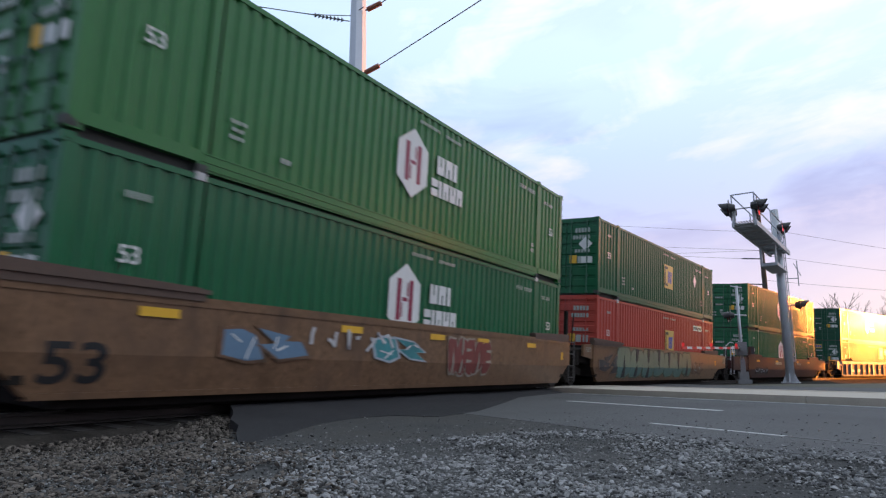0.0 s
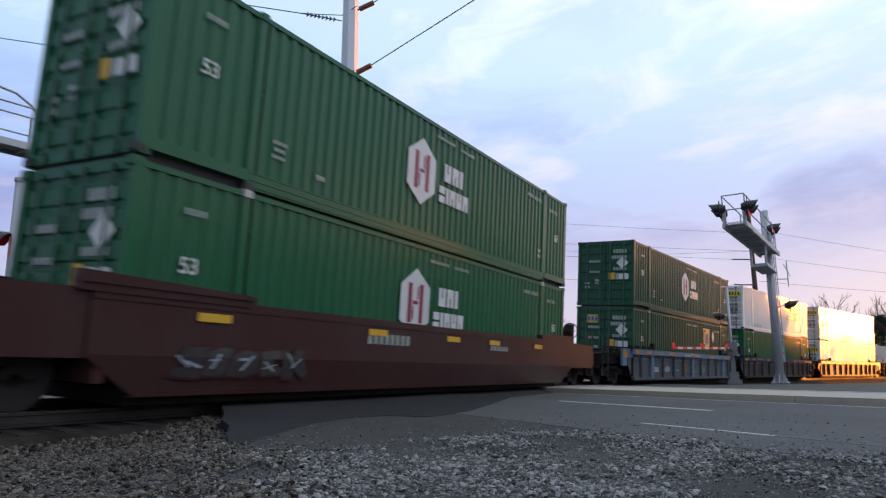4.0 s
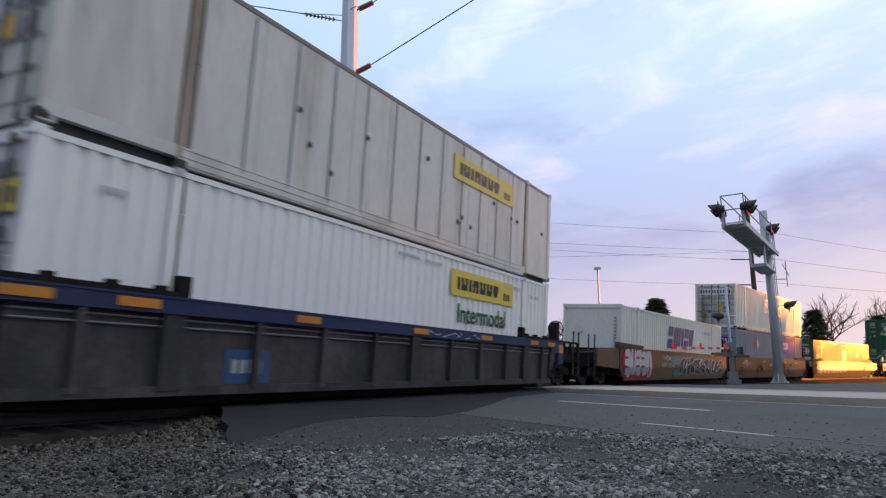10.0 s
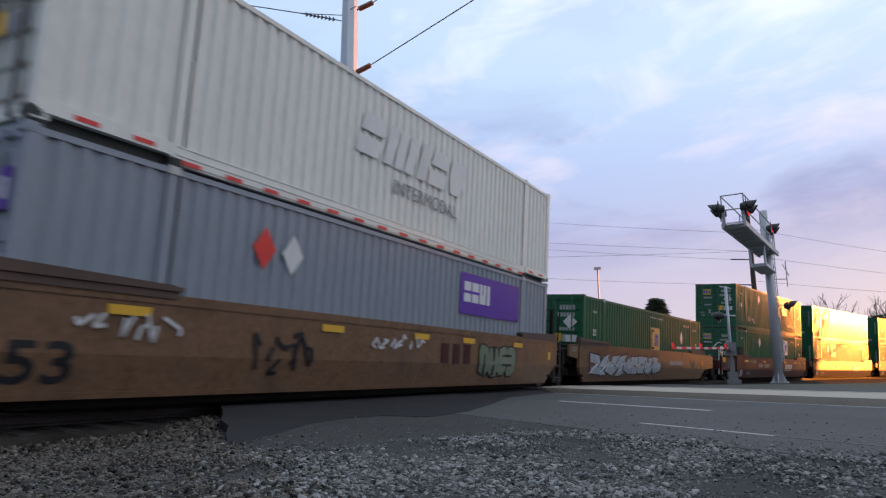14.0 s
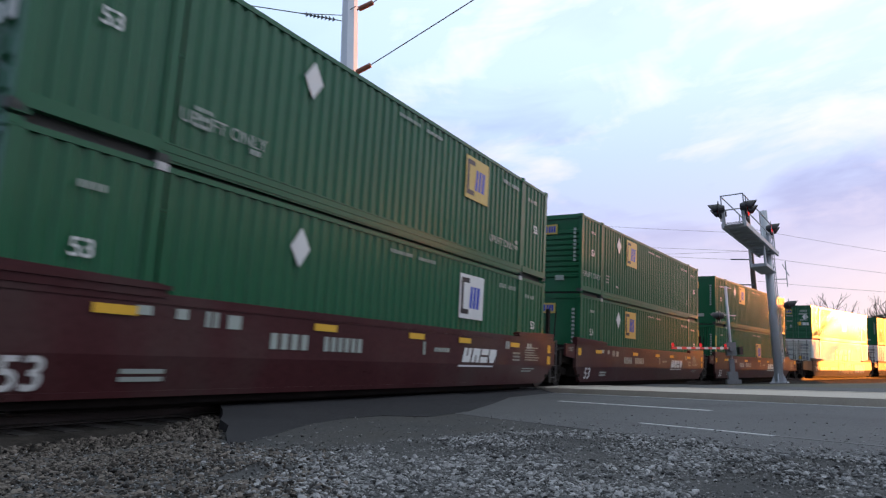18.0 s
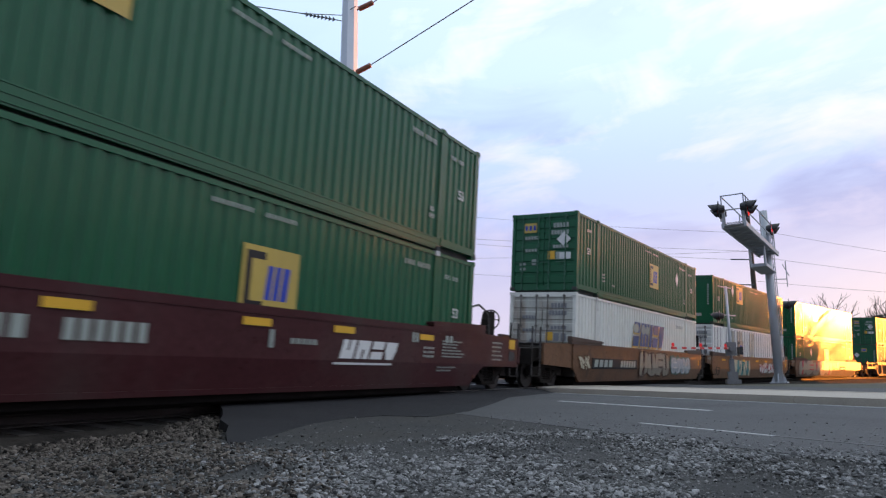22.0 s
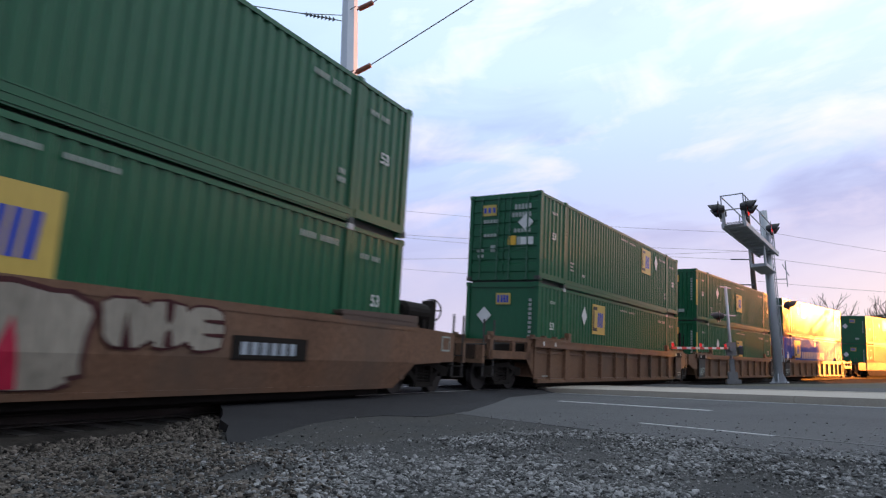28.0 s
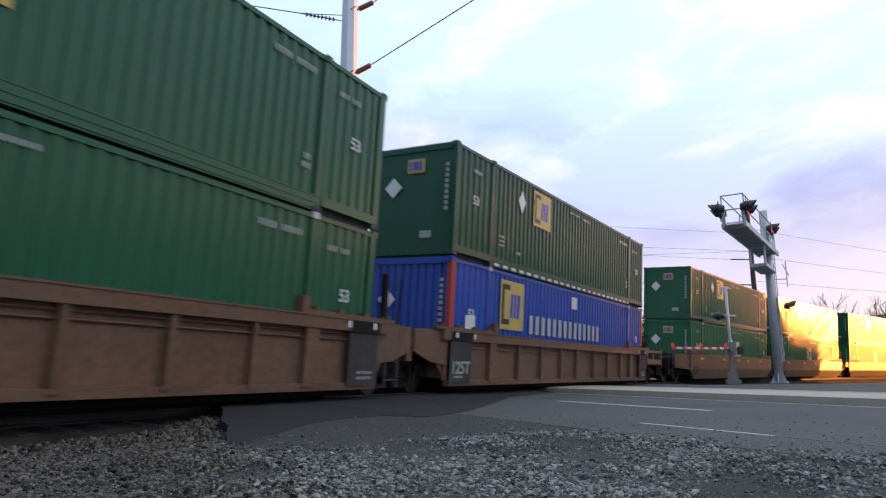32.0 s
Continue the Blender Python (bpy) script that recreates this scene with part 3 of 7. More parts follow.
def notched(bm, x, z, w, h, shapes, slant=0.0, depth=0.004, y=0.0, gap=0.16):
    """A row of heavy plain blocks: whole (i), slit from above (u) or below (n), slit across (c), slit twice (w) or narrower at the foot (t)."""
    unit = w / sum({"i": 0.55, "w": 1.5}.get(k, 1.0) for k in shapes)

    def block(a, b, lo, hi, taper=0.0):
        prism(bm, [(a + taper + slant * lo, z + lo), (b - taper + slant * lo, z + lo), (b + slant * hi, z + hi), (a + slant * hi, z + hi)], y - depth, y)
    a = x
    for k in shapes:
        wide = unit * {"i": 0.55, "w": 1.5}.get(k, 1.0)
        b = a + wide - unit * gap
        m, g = (a + b) / 2, unit * 0.07
        if k == "i":
            block(a, b, 0, h)
        elif k in "un":
            lo, hi = (h * 0.45, h) if k == "u" else (0, h * 0.5)
            block(a, m - g, lo, hi)
            block(m + g, b, lo, hi)
            block(a, b, *((0, lo) if k == "u" else (hi, h)))
        elif k == "w":
            for q in range(3):
                block(a + (b - a) * q / 3 + g * 0.6, a + (b - a) * (q + 1) / 3 - g * 0.6, 0, h)
        elif k == "c":
            block(a, b, 0, h * 0.42)
            block(a, b, h * 0.56, h)
        elif k == "t":
            block(a, b, h * 0.5, h)
            block(a, b, 0, h * 0.5, (b - a) * 0.22)
        a += wide


FACE = -CW / 2 - 0.014


def mark(name, mat_key, parent, pts=None, build=None, label="", y=FACE, key=None):
    bm = bmesh.new()
    if pts:
        prism(bm, pts, y - 0.004, y)
    if build:
        build(bm)
    ob = part(name, bm, M[mat_key], parent, label)
    if build:
        ob["kind"] = "stuff"
    return ob


def strokes(name, f, mat_key, parent, label=""):
    return tagged(part(name, _made(f), M[mat_key], parent, label), kind="stuff")


def logo_square(c, x, z, panel="logoyellow", w=1.28, h=1.08):
    """A square badge: a pale panel with a dark stroke block and blue strokes."""
    p = mark("badge", panel, c, [(x - w / 2, z - h / 2), (x + w / 2, z - h / 2), (x + w / 2, z + h / 2), (x - w / 2, z + h / 2)], label="square badge with dark and blue strokes")

    def dark(bm):
        y = FACE - 0.004
        a = x - w * 0.44
        for u0, u1, z0, z1 in ((0, 0.09, -0.40, 0.42), (0.09, 0.32, 0.31, 0.42), (0.09, 0.32, -0.40, -0.29)):
            prism(bm, [(a + w * u0, z + h * z0), (a + w * u1, z + h * z0), (a + w * u1, z + h * z1), (a + w * u0, z + h * z1)], y - 0.004, y)

    def blue(bm):
        y = FACE - 0.004
        for u, v in ((-0.10, 0.10), (0.04, 0.10), (0.18, 0.12)):
            a, b = x + w * u, x + w * (u + v)
            prism(bm, [(a, z - h * 0.26), (b, z - h * 0.26), (b + w * 0.04, z + h * 0.24), (a + w * 0.04, z + h * 0.24)], y - 0.004, y)
    strokes("badge_mark", dark, "logoink", p)
    strokes("badge_mark", blue, "logoblue", p)


def _made(f):
    bm = bmesh.new()
    f(bm)
    return bm


def logo_hexagon(c, x, z, s=1.0):
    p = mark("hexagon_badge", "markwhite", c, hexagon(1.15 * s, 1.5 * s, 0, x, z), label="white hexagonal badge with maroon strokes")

    def ink(bm):
        y = FACE - 0.004
        for a, w, lo, hi in ((-0.30, 0.15, -0.42, 0.42), (0.15, 0.15, -0.42, 0.42), (-0.12, 0.05, -0.36, -0.06), (0.06, 0.05, 0.08, 0.36), (-0.10, 0.2, -0.03, 0.05)):
            prism(bm, [(x + a * s, z + lo * s), (x + (a + w) * s, z + lo * s), (x + (a + w) * s, z + hi * s), (x + a * s, z + hi * s)], y - 0.004, y)
    strokes("badge_mark", ink, "logomaroon", p)

    def text(bm):
        notched(bm, x + 0.98 * s, z + 0.02 * s, 0.95 * s, 0.42 * s, "uni", y=FACE)
        notched(bm, x + 0.78 * s, z - 0.50 * s, 1.45 * s, 0.38 * s, "cinun", y=FACE)
    mark("name_mark", "markwhite", c, build=text, label="two rows of heavy white strokes")


def logo_slant(c, x, z, ink="logoblue", w=3.0, h=0.85, n=5):
    mark("name_mark", ink, c, build=lambda bm: notched(bm, x, z, w, h, "cwict", 0.28, y=FACE), label="row of heavy slanted strokes")


def logo_shaded(c, x, z, w, h, n=5):
    """Slanted strokes, dark blue below and pale above, on a dull gold edge."""
    mark("name_edge", "logoyellow", c, build=lambda bm: notched(bm, x - 0.07, z - 0.07, w, h, "cwict", 0.28, y=FACE), label="dull gold edge of the strokes")
    mark("name_mark", "strokeblue", c, build=lambda bm: notched(bm, x, z, w, h, "cwict", 0.28, y=FACE - 0.005), label="row of heavy slanted dark blue strokes")
    mark("name_shine", "fadedmark", c, build=lambda bm: [prism(bm, blob(random.Random(5 + q), x + w * f, z + h * 0.72, w * 0.07, h * 0.2, 10, 0.3), FACE - 0.013, FACE - 0.009) for q, f in enumerate((0.1, 0.33, 0.45))], label="pale worn patches of the strokes")


def logo_band(c, x, z, w=3.0, h=0.62, letters=True):
    p = mark("name_panel", "nameyellow", c, [(x - w / 2, z), (x + w / 2, z), (x + w / 2, z + h), (x - w / 2, z + h)], label="yellow name panel with dark strokes")
    strokes("panel_mark", lambda bm: (notched(bm, x - w * 0.42, z + h * 0.24, w * 0.66, h * 0.5, "iuinuut", y=FACE - 0.004), notched(bm, x + w * 0.32, z + h * 0.2, w * 0.12, h * 0.3, "iii", y=FACE - 0.004)), "logoink", p)
    if letters:
        part("lettering", words("Intermodal", 0.46, M["logodkgreen"], 0.012), None, c, "dark green lettering", pose(x - 0.05, FACE - 0.003, z - 0.62))


M["logodkgreen"] = paint("dark_green_lettering", (0.02, 0.09, 0.06))
M["lettergrey"] = paint("grey_lettering", (0.18, 0.19, 0.21))


def small_marks(c, ink="markwhite", near=True, far=True, dia=None, seed=0, name=True):
    """Stencilled size and code marks that every box carries on its near side."""
    for ok, x, z in ((near, -7.05, 1.48), (far, 7.1, 1.42)):
        if ok:
            part("lettering", words("53", 0.235, M[ink], 0.004), None, c, "stencilled number", pose(x, FACE - 0.003, z))
    if name:
        for x, z, w, h, n, g in ((-0.6, 2.55, 0.85, 0.085, 8, 0.4), (0.5, 2.54, 0.75, 0.085, 7, 0.4), (4.7, 2.42, 0.44, 0.13, 4, 0.42), (5.25, 2.42, 0.55, 0.13, 5, 0.42), (-5.68, 0.64, 0.3, 0.07, 3, 0.3), (-5.64, 0.76, 0.26, 0.07, 2, 0.3), (-5.68, 0.88, 0.34, 0.07, 3, 0.3), (-7.2, 2.3, 0.4, 0.11, 4, 0.35), (5.6, 0.7, 0.26, 0.12, 2, 0.4), (5.62, 0.86, 0.2, 0.12, 2, 0.4), (-4.6, 0.55, 0.24, 0.1, 2, 0.2), (6.5, 2.3, 0.3, 0.12, 3, 0.42), (6.9, 2.3, 0.3, 0.12, 3, 0.42)):
            if abs(x + 4.6) < 0.1 and seed % 2:
                continue
            mark("stencil", "fadedmark" if ink == "markwhite" else ink, c, build=lambda bm: bars(bm, x, z, w, h * 0.85, n, g + 0.08, y=FACE), label="small stencilled code")
    if dia is not None:
        for x, z in dia:
            mark("placard", "markwhite", c, [(x - 0.24, z), (x, z - 0.34), (x + 0.24, z), (x, z + 0.34)], label="white diamond placard")


def container(colour, style="flute", end="doors", label="", upper=False, reflect=False, posts=None, door_panel=None):
    c = thing("shipping_container", label, "container", "containers on the train")
    mt = M[colour]
    for side in (-1, 1):
        for x, bay in ((-7.085, "end"), (0, "mid"), (7.085, "end")):
            part("wall_panel", shared(("wall_panel", style, bay), wall_panel(style, bay), mt), mt, c, "", pose(x, side * (CW / 2 - 0.012), 0, 0, 0, 180 if side > 0 else 0))
    part("roof", shared("container_roof", lambda bm: box(bm, -8.0, 8.0, -1.24, 1.24, CH - 0.07, CH - 0.02), mt), mt, c)
    # floor in the dark gap colour, so the slit between boxes looks shaded
    part("floor", shared("container_floor", lambda bm: box(bm, -7.95, 7.95, -1.16, 1.16, 0.0, 0.2), M["shadowgap"]), mt, c)
    part("end_wall", shared("container_back", lambda bm: box(bm, 7.93, 8.0, -1.2, 1.2, 0.16, CH - 0.1), mt), mt, c)
    pm = M[posts] if posts else mt
    rail_top = shared("top_rail", lambda bm: box(bm, -8.0, 8.0, -0.05, 0.05, -0.06, 0.02), mt)
    rail_mid = shared("bottom_rail", bottom_rail, mt)
    rail_end = shared("end_rail", lambda bm: prism(bm, [(-0.9, 0.14), (0.9, 0.14), (0.9, 0.31), (-0.9, 0.31)], -0.064, 0.06), mt)
    post = shared("post", lambda bm: box(bm, -0.1, 0.1, -0.06, 0.06, 0.06, CH - 0.05), pm)
    thin = shared("thin_post", lambda bm: box(bm, -0.085, 0.085, -0.05, 0.05, 0.06, CH - 0.05), M["creampost"] if colour == "cream" else mt)
    cast = shared("casting", casting, M["castsilver"] if not upper else mt)
    dark = shared("casting", casting, M["shadowgap"])
    for side in (-1, 1):
        y = side * (CW / 2 - 0.05)
        turn = 180 if side > 0 else 0
        part("top_rail", rail_top if colour != "cream" else shared("grimy_top_rail", lambda bm: box(bm, -8.0, 8.0, -0.05, 0.05, -0.06, 0.02), M["creamrail"]), mt, c, "", pose(0, y, CH - 0.05))
        part("bottom_rail", rail_mid, mt, c, "", pose(0, y, 0))
        for x in (-7.1, 7.1):
            part("end_rail", rail_end, mt, c, "", pose(x, y, 0))
        for x in (-8.0, 8.0):
            part("corner_post", post, pm, c, "", pose(x * 0.994, y * 0.997, 0))
            part("corner_casting", dark, mt, c, "", pose(x, side * (CW / 2 - 0.07), 0.06 + 0.08, 0, 0, turn))
            part("corner_casting", shared("casting", casting, mt), mt, c, "", pose(x, side * (CW / 2 - 0.07), CH - 0.05, 0, 0, turn))
        for x in (-6.1, 6.1):
            part("stacking_post", thin, mt, c, "", pose(x, y, 0))
            part("stacking_casting", cast, mt, c, "", pose(x, side * (CW / 2 - 0.06), CH - 0.055, 0, 0, turn))
            part("stacking_casting", dark, mt, c, "", pose(x, side * (CW / 2 - 0.06), 0.055, 0, 0, turn))
    for z, nm in ((0.17, "end_sill"), (CH - 0.06, "end_header")):
        part(nm, shared("end_beam", lambda bm: box(bm, -0.07, 0.07, -1.2, 1.2, -0.09, 0.07), mt), mt, c, "", pose(-7.96, 0, z))
        part(nm, shared("end_beam", lambda bm: box(bm, -0.07, 0.07, -1.2, 1.2, -0.09, 0.07), mt), mt, c, "", pose(7.96, 0, z))
    if end == "doors":
        for hand in (-1, 1):
            dmt = M.get(colour + "door", mt)
            d = part("door", shared(("door", hand), door(hand), dmt), dmt, c)
            for y in ((0.22, 0.85) if hand > 0 else (-0.85, -0.22)):
                part("locking_rod", shared("locking_rod", rod, M["galvpaint"] if colour in ("white", "cream", "swift") else M["rodgreen"] if "green" in mt.name else mt), mt, d, "", pose(0, y, 0))
        e = M["fadedmark"] if colour not in ("white", "cream", "swift", "grey") else M["lettergrey"]

        def signs(bm):
            r = random.Random(5)
            for y0, z, w, h, n in ((-0.95, 2.35, 0.62, 0.17, 5), (-0.95, 2.1, 0.7, 0.15, 6), (-0.95, 1.6, 0.62, 0.12, 5), (-0.95, 1.2, 0.55, 0.26, 2), (0.2, 1.95, 0.6, 0.12, 5), (0.28, 1.5, 0.5, 0.1, 4), (0.3, 1.0, 0.24, 0.22, 1), (0.72, 1.0, 0.3, 0.1, 2), (0.72, 0.82, 0.26, 0.1, 2)):
                p = w / n
                for i in range(n):
                    box(bm, -8.044, -8.034, y0 + i * p, y0 + (i + 0.72) * p, z, z + h)
        tagged(part("door_stencil", shared("door_stencil", signs, e), e, c, "stencilled marks on the doors"), kind="stuff")
        if colour in ("green", "forest", "leaf", "hubgreen"):
            part("placard", shared("end_placard", lambda bm: box(bm, -0.01, 0.01, -0.19, 0.19, -0.19, 0.19), M["markwhite"]), None, c, "white diamond placard", pose(-8.045, -0.78, 1.92, 45))
            part("door_label", shared("door_label", lambda bm: box(bm, -8.046, -8.034, -1.05, -0.62, 1.2, 1.44), M["markwhite"]), None, c, "white door label")
        part("door_sticker", shared("door_sticker", lambda bm: box(bm, -8.046, -8.034, -0.44, -0.16, 1.2, 1.5), M["markyellow"]), None, c, "yellow door sticker")
    else:
        part("end_wall", shared(("end_wall", end), end_wall(end), mt), mt, c)
        e = M["markwhite"]

        def end_marks(bm):
            for i in range(9):
                box(bm, -8.024, -8.012, -1.06, -0.96, 2.3 - i * 0.14, 2.39 - i * 0.14)
            box(bm, -8.03, -8.012, -0.62, -0.28, 0.5, 0.68)
        tagged(part("end_stencil", shared(("end_stencil"), end_marks, M["fadedmark"]), e, c, "column of stencilled code on the end"), kind="stuff")
        part("placard", shared("end_placard", lambda bm: box(bm, -0.01, 0.01, -0.2, 0.2, -0.2, 0.2), e), e, c, "white diamond placard", pose(-8.03, 0.62, 1.85, 45))
        if colour in ("green", "forest", "leaf", "hubgreen"):
            part("badge", shared("end_badge", lambda bm: (box(bm, -8.03, -8.012, -0.32, 0.2, 2.2, 2.56)), M["logoyellow"]), None, c, "small yellow badge")
            tagged(part("badge_mark", shared("end_badge_ink", lambda bm: [box(bm, -8.04, -8.03, y, y + 0.07, 2.26, 2.5) for y in (0.08, -0.04, -0.14, -0.24)], M["logoblue"]), None, c), kind="stuff")
    if door_panel:
        y0, y1, z0, z1, key, ink = door_panel
        p = part("name_panel", _made(lambda bm: box(bm, -8.05, -8.034, y0, y1, z0, z1)), M[key], c, "coloured panel on the doors")
        n = max(3, int((y1 - y0) / 0.17))
        strokes("panel_mark", lambda bm: [box(bm, -8.056, -8.05, y0 + (k + 0.25) * (y1 - y0) / n, y0 + (k + 0.8) * (y1 - y0) / n, z0 + (z1 - z0) * 0.25, z0 + (z1 - z0) * 0.75) for k in range(n)], ink, p)
    if style == "flat":
        r = random.Random(3)
        for k in range(-6, 7):
            if abs(k) < 6:
                part("panel_seam", shared("fine_seam", lambda bm: box(bm, -0.011, 0.011, -0.012, 0.0, 0.22, CH - 0.12), M["lettergrey"]), None, c, "dark panel seam", pose(k * 1.0, FACE + 0.007, 0))
        for k in range(14):
            x, z = r.uniform(-7.4, 7.4), r.uniform(0.7, 2.4)
            part("dent", shared("dent", lambda bm: (prism(bm, [(-0.05, -0.03), (0.0, -0.06), (0.06, -0.02), (0.05, 0.04), (-0.02, 0.06)], -0.012, 0.0)), M["greyweb"]), None, c, "dark scuff", pose(x, FACE + 0.008, z))
    if reflect:
        for k in range(20):
            part("reflector", shared("reflector", lambda bm: box(bm, -0.16, 0.16, -0.004, 0.0, -0.03, 0.03), M["reflector"]), None, c, "red reflective strip", pose(-7.4 + k * 0.78, FACE - 0.003, 0.2 if abs(-7.4 + k * 0.78) > 6.2 else 0.08))
    return c


M["rodgreen"] = paint("pale_green_locking_rod", (0.045, 0.115, 0.078), rough=0.5, coat=0.1)
M["nameyellow"] = paint("bright_yellow_panel", (0.62, 0.49, 0.07), dirty=0.2)
M["castsilver"] = paint("bare_casting_steel", (0.45, 0.45, 0.45), dirty=0.3)
M["galvpaint"] = paint("grimy_locking_rod", (0.12, 0.11, 0.10))


# ---- well cars ----
def wheelset(bm):
    tube(bm, [(0, -0.9, 0), (0, 0.9, 0)], 0.085, 10)
    for s in (-1, 1):
        for a, b, r0, r1 in ((0.68, 0.70, 0.455, 0.455), (0.70, 0.81, 0.425, 0.418)):
            tube(bm, [(0, s * a, 0), (0, s * b, 0)], [r0, r1], 28)
        disc(bm, (0, s * 0.82, 0), (0, 1, 0), 0.13, 0.05, 14)
        for k in range(3):
            q = 2 * math.pi * k / 3
            disc(bm, (0.07 * math.cos(q), s * 0.855, 0.07 * math.sin(q)), (0, 1, 0), 0.018, 0.03, 6)


def side_frame(bm):
    """The cast side frame of a freight truck, with its spring opening."""
    for s in (-1, 1):
        prism(bm, [(s * 1.12, 0.40), (s * 1.12, 0.62), (s * 0.80, 0.66), (s * 0.42, 0.74), (s * 0.42, 0.60), (s * 0.72, 0.50), (s * 0.80, 0.40)], -0.09, 0.09)
        prism(bm, [(s * 0.80, 0.52), (s * 0.42, 0.24), (s * 0.28, 0.24), (s * 0.28, 0.34), (s * 0.42, 0.40), (s * 0.66, 0.58)], -0.08, 0.08)
        prism(bm, [(s * 0.42, 0.24), (s * 0.30, 0.24), (s * 0.30, 0.74), (s * 0.42, 0.74)], -0.075, 0.075)
    box(bm, -0.43, 0.43, -0.088, 0.088, 0.63, 0.76)
    box(bm, -0.43, 0.43, -0.088, 0.088, 0.16, 0.26)
    for x in (-0.18, 0, 0.18):
        for z in range(4):
            disc(bm, (x, 0, 0.30 + z * 0.07), (0, 0, 1), 0.075, 0.045, 10)


WHEELSETS = []


def truck(car, x):
    t = part("truck", _made(lambda bm: (box(bm, -0.2, 0.2, -0.95, 0.95, 0.46, 0.66), disc(bm, (0, 0, 0.7), (0, 0, 1), 0.28, 0.1, 16))), M["black"], car, "grimy black two-axle truck", pose(x, 0, RAIL))
    part("brake_rigging", shared("brake_rigging", lambda bm: (box(bm, -1.25, 1.25, -0.62, 0.62, 0.34, 0.64), box(bm, -0.35, 0.35, -0.85, 0.85, 0.2, 0.34)), M["black"]), None, t)
    for y in (-0.98, 0.98):
        part("side_frame", shared("side_frame", side_frame, M["black"]), None, t, "", pose(0, y, 0))
    for dx in (-0.89, 0.89):
        w = part("wheelset", shared("wheelset", wheelset, M["wheel"], False), None, t, "worn steel wheelset", pose(dx, 0, 0.425))
        WHEELSETS.append((w, dx))


def coupler(car, x, d):
    part("coupler", _made(lambda bm: (box(bm, min(x, x + d * 0.55), max(x, x + d * 0.55), -0.09, 0.09, 0.98, 1.18), prism(bm, [(x + d * 0.5, 0.94), (x + d * 0.86, 0.98), (x + d * 0.86, 1.26), (x + d * 0.5, 1.26)], -0.16, 0.13))), M["black"], car)
    part("air_hose", _made(lambda bm: tube(bm, [(x + d * 0.1, -0.35, 0.92), (x + d * 0.3, -0.36, 0.64), (x + d * 0.6, -0.30, 0.56), (x + d * 0.85, -0.2, 0.64)], 0.028, 6)), M["black"], car)


def ladder(car, x, y, z0, z1, mat_, width=0.42):
    L = part("ladder", _made(lambda bm: [tube(bm, [(x + s * width / 2, y, z0), (x + s * width / 2, y, z1)], 0.034, 6) for s in (-1, 1)]), mat_, car)
    n = max(2, round((z1 - z0) / 0.36))
    me = shared(("rung", round(width, 2)), lambda bm: tube(bm, [(-width / 2, 0, 0), (width / 2, 0, 0)], 0.017, 6), mat_)
    for i in range(n):
        part("rung", me, None, L, "", pose(x, y, z0 + 0.14 + i * (z1 - z0 - 0.2) / max(1, n - 1)))


SIDE = 1.42          # half the width over the side sills


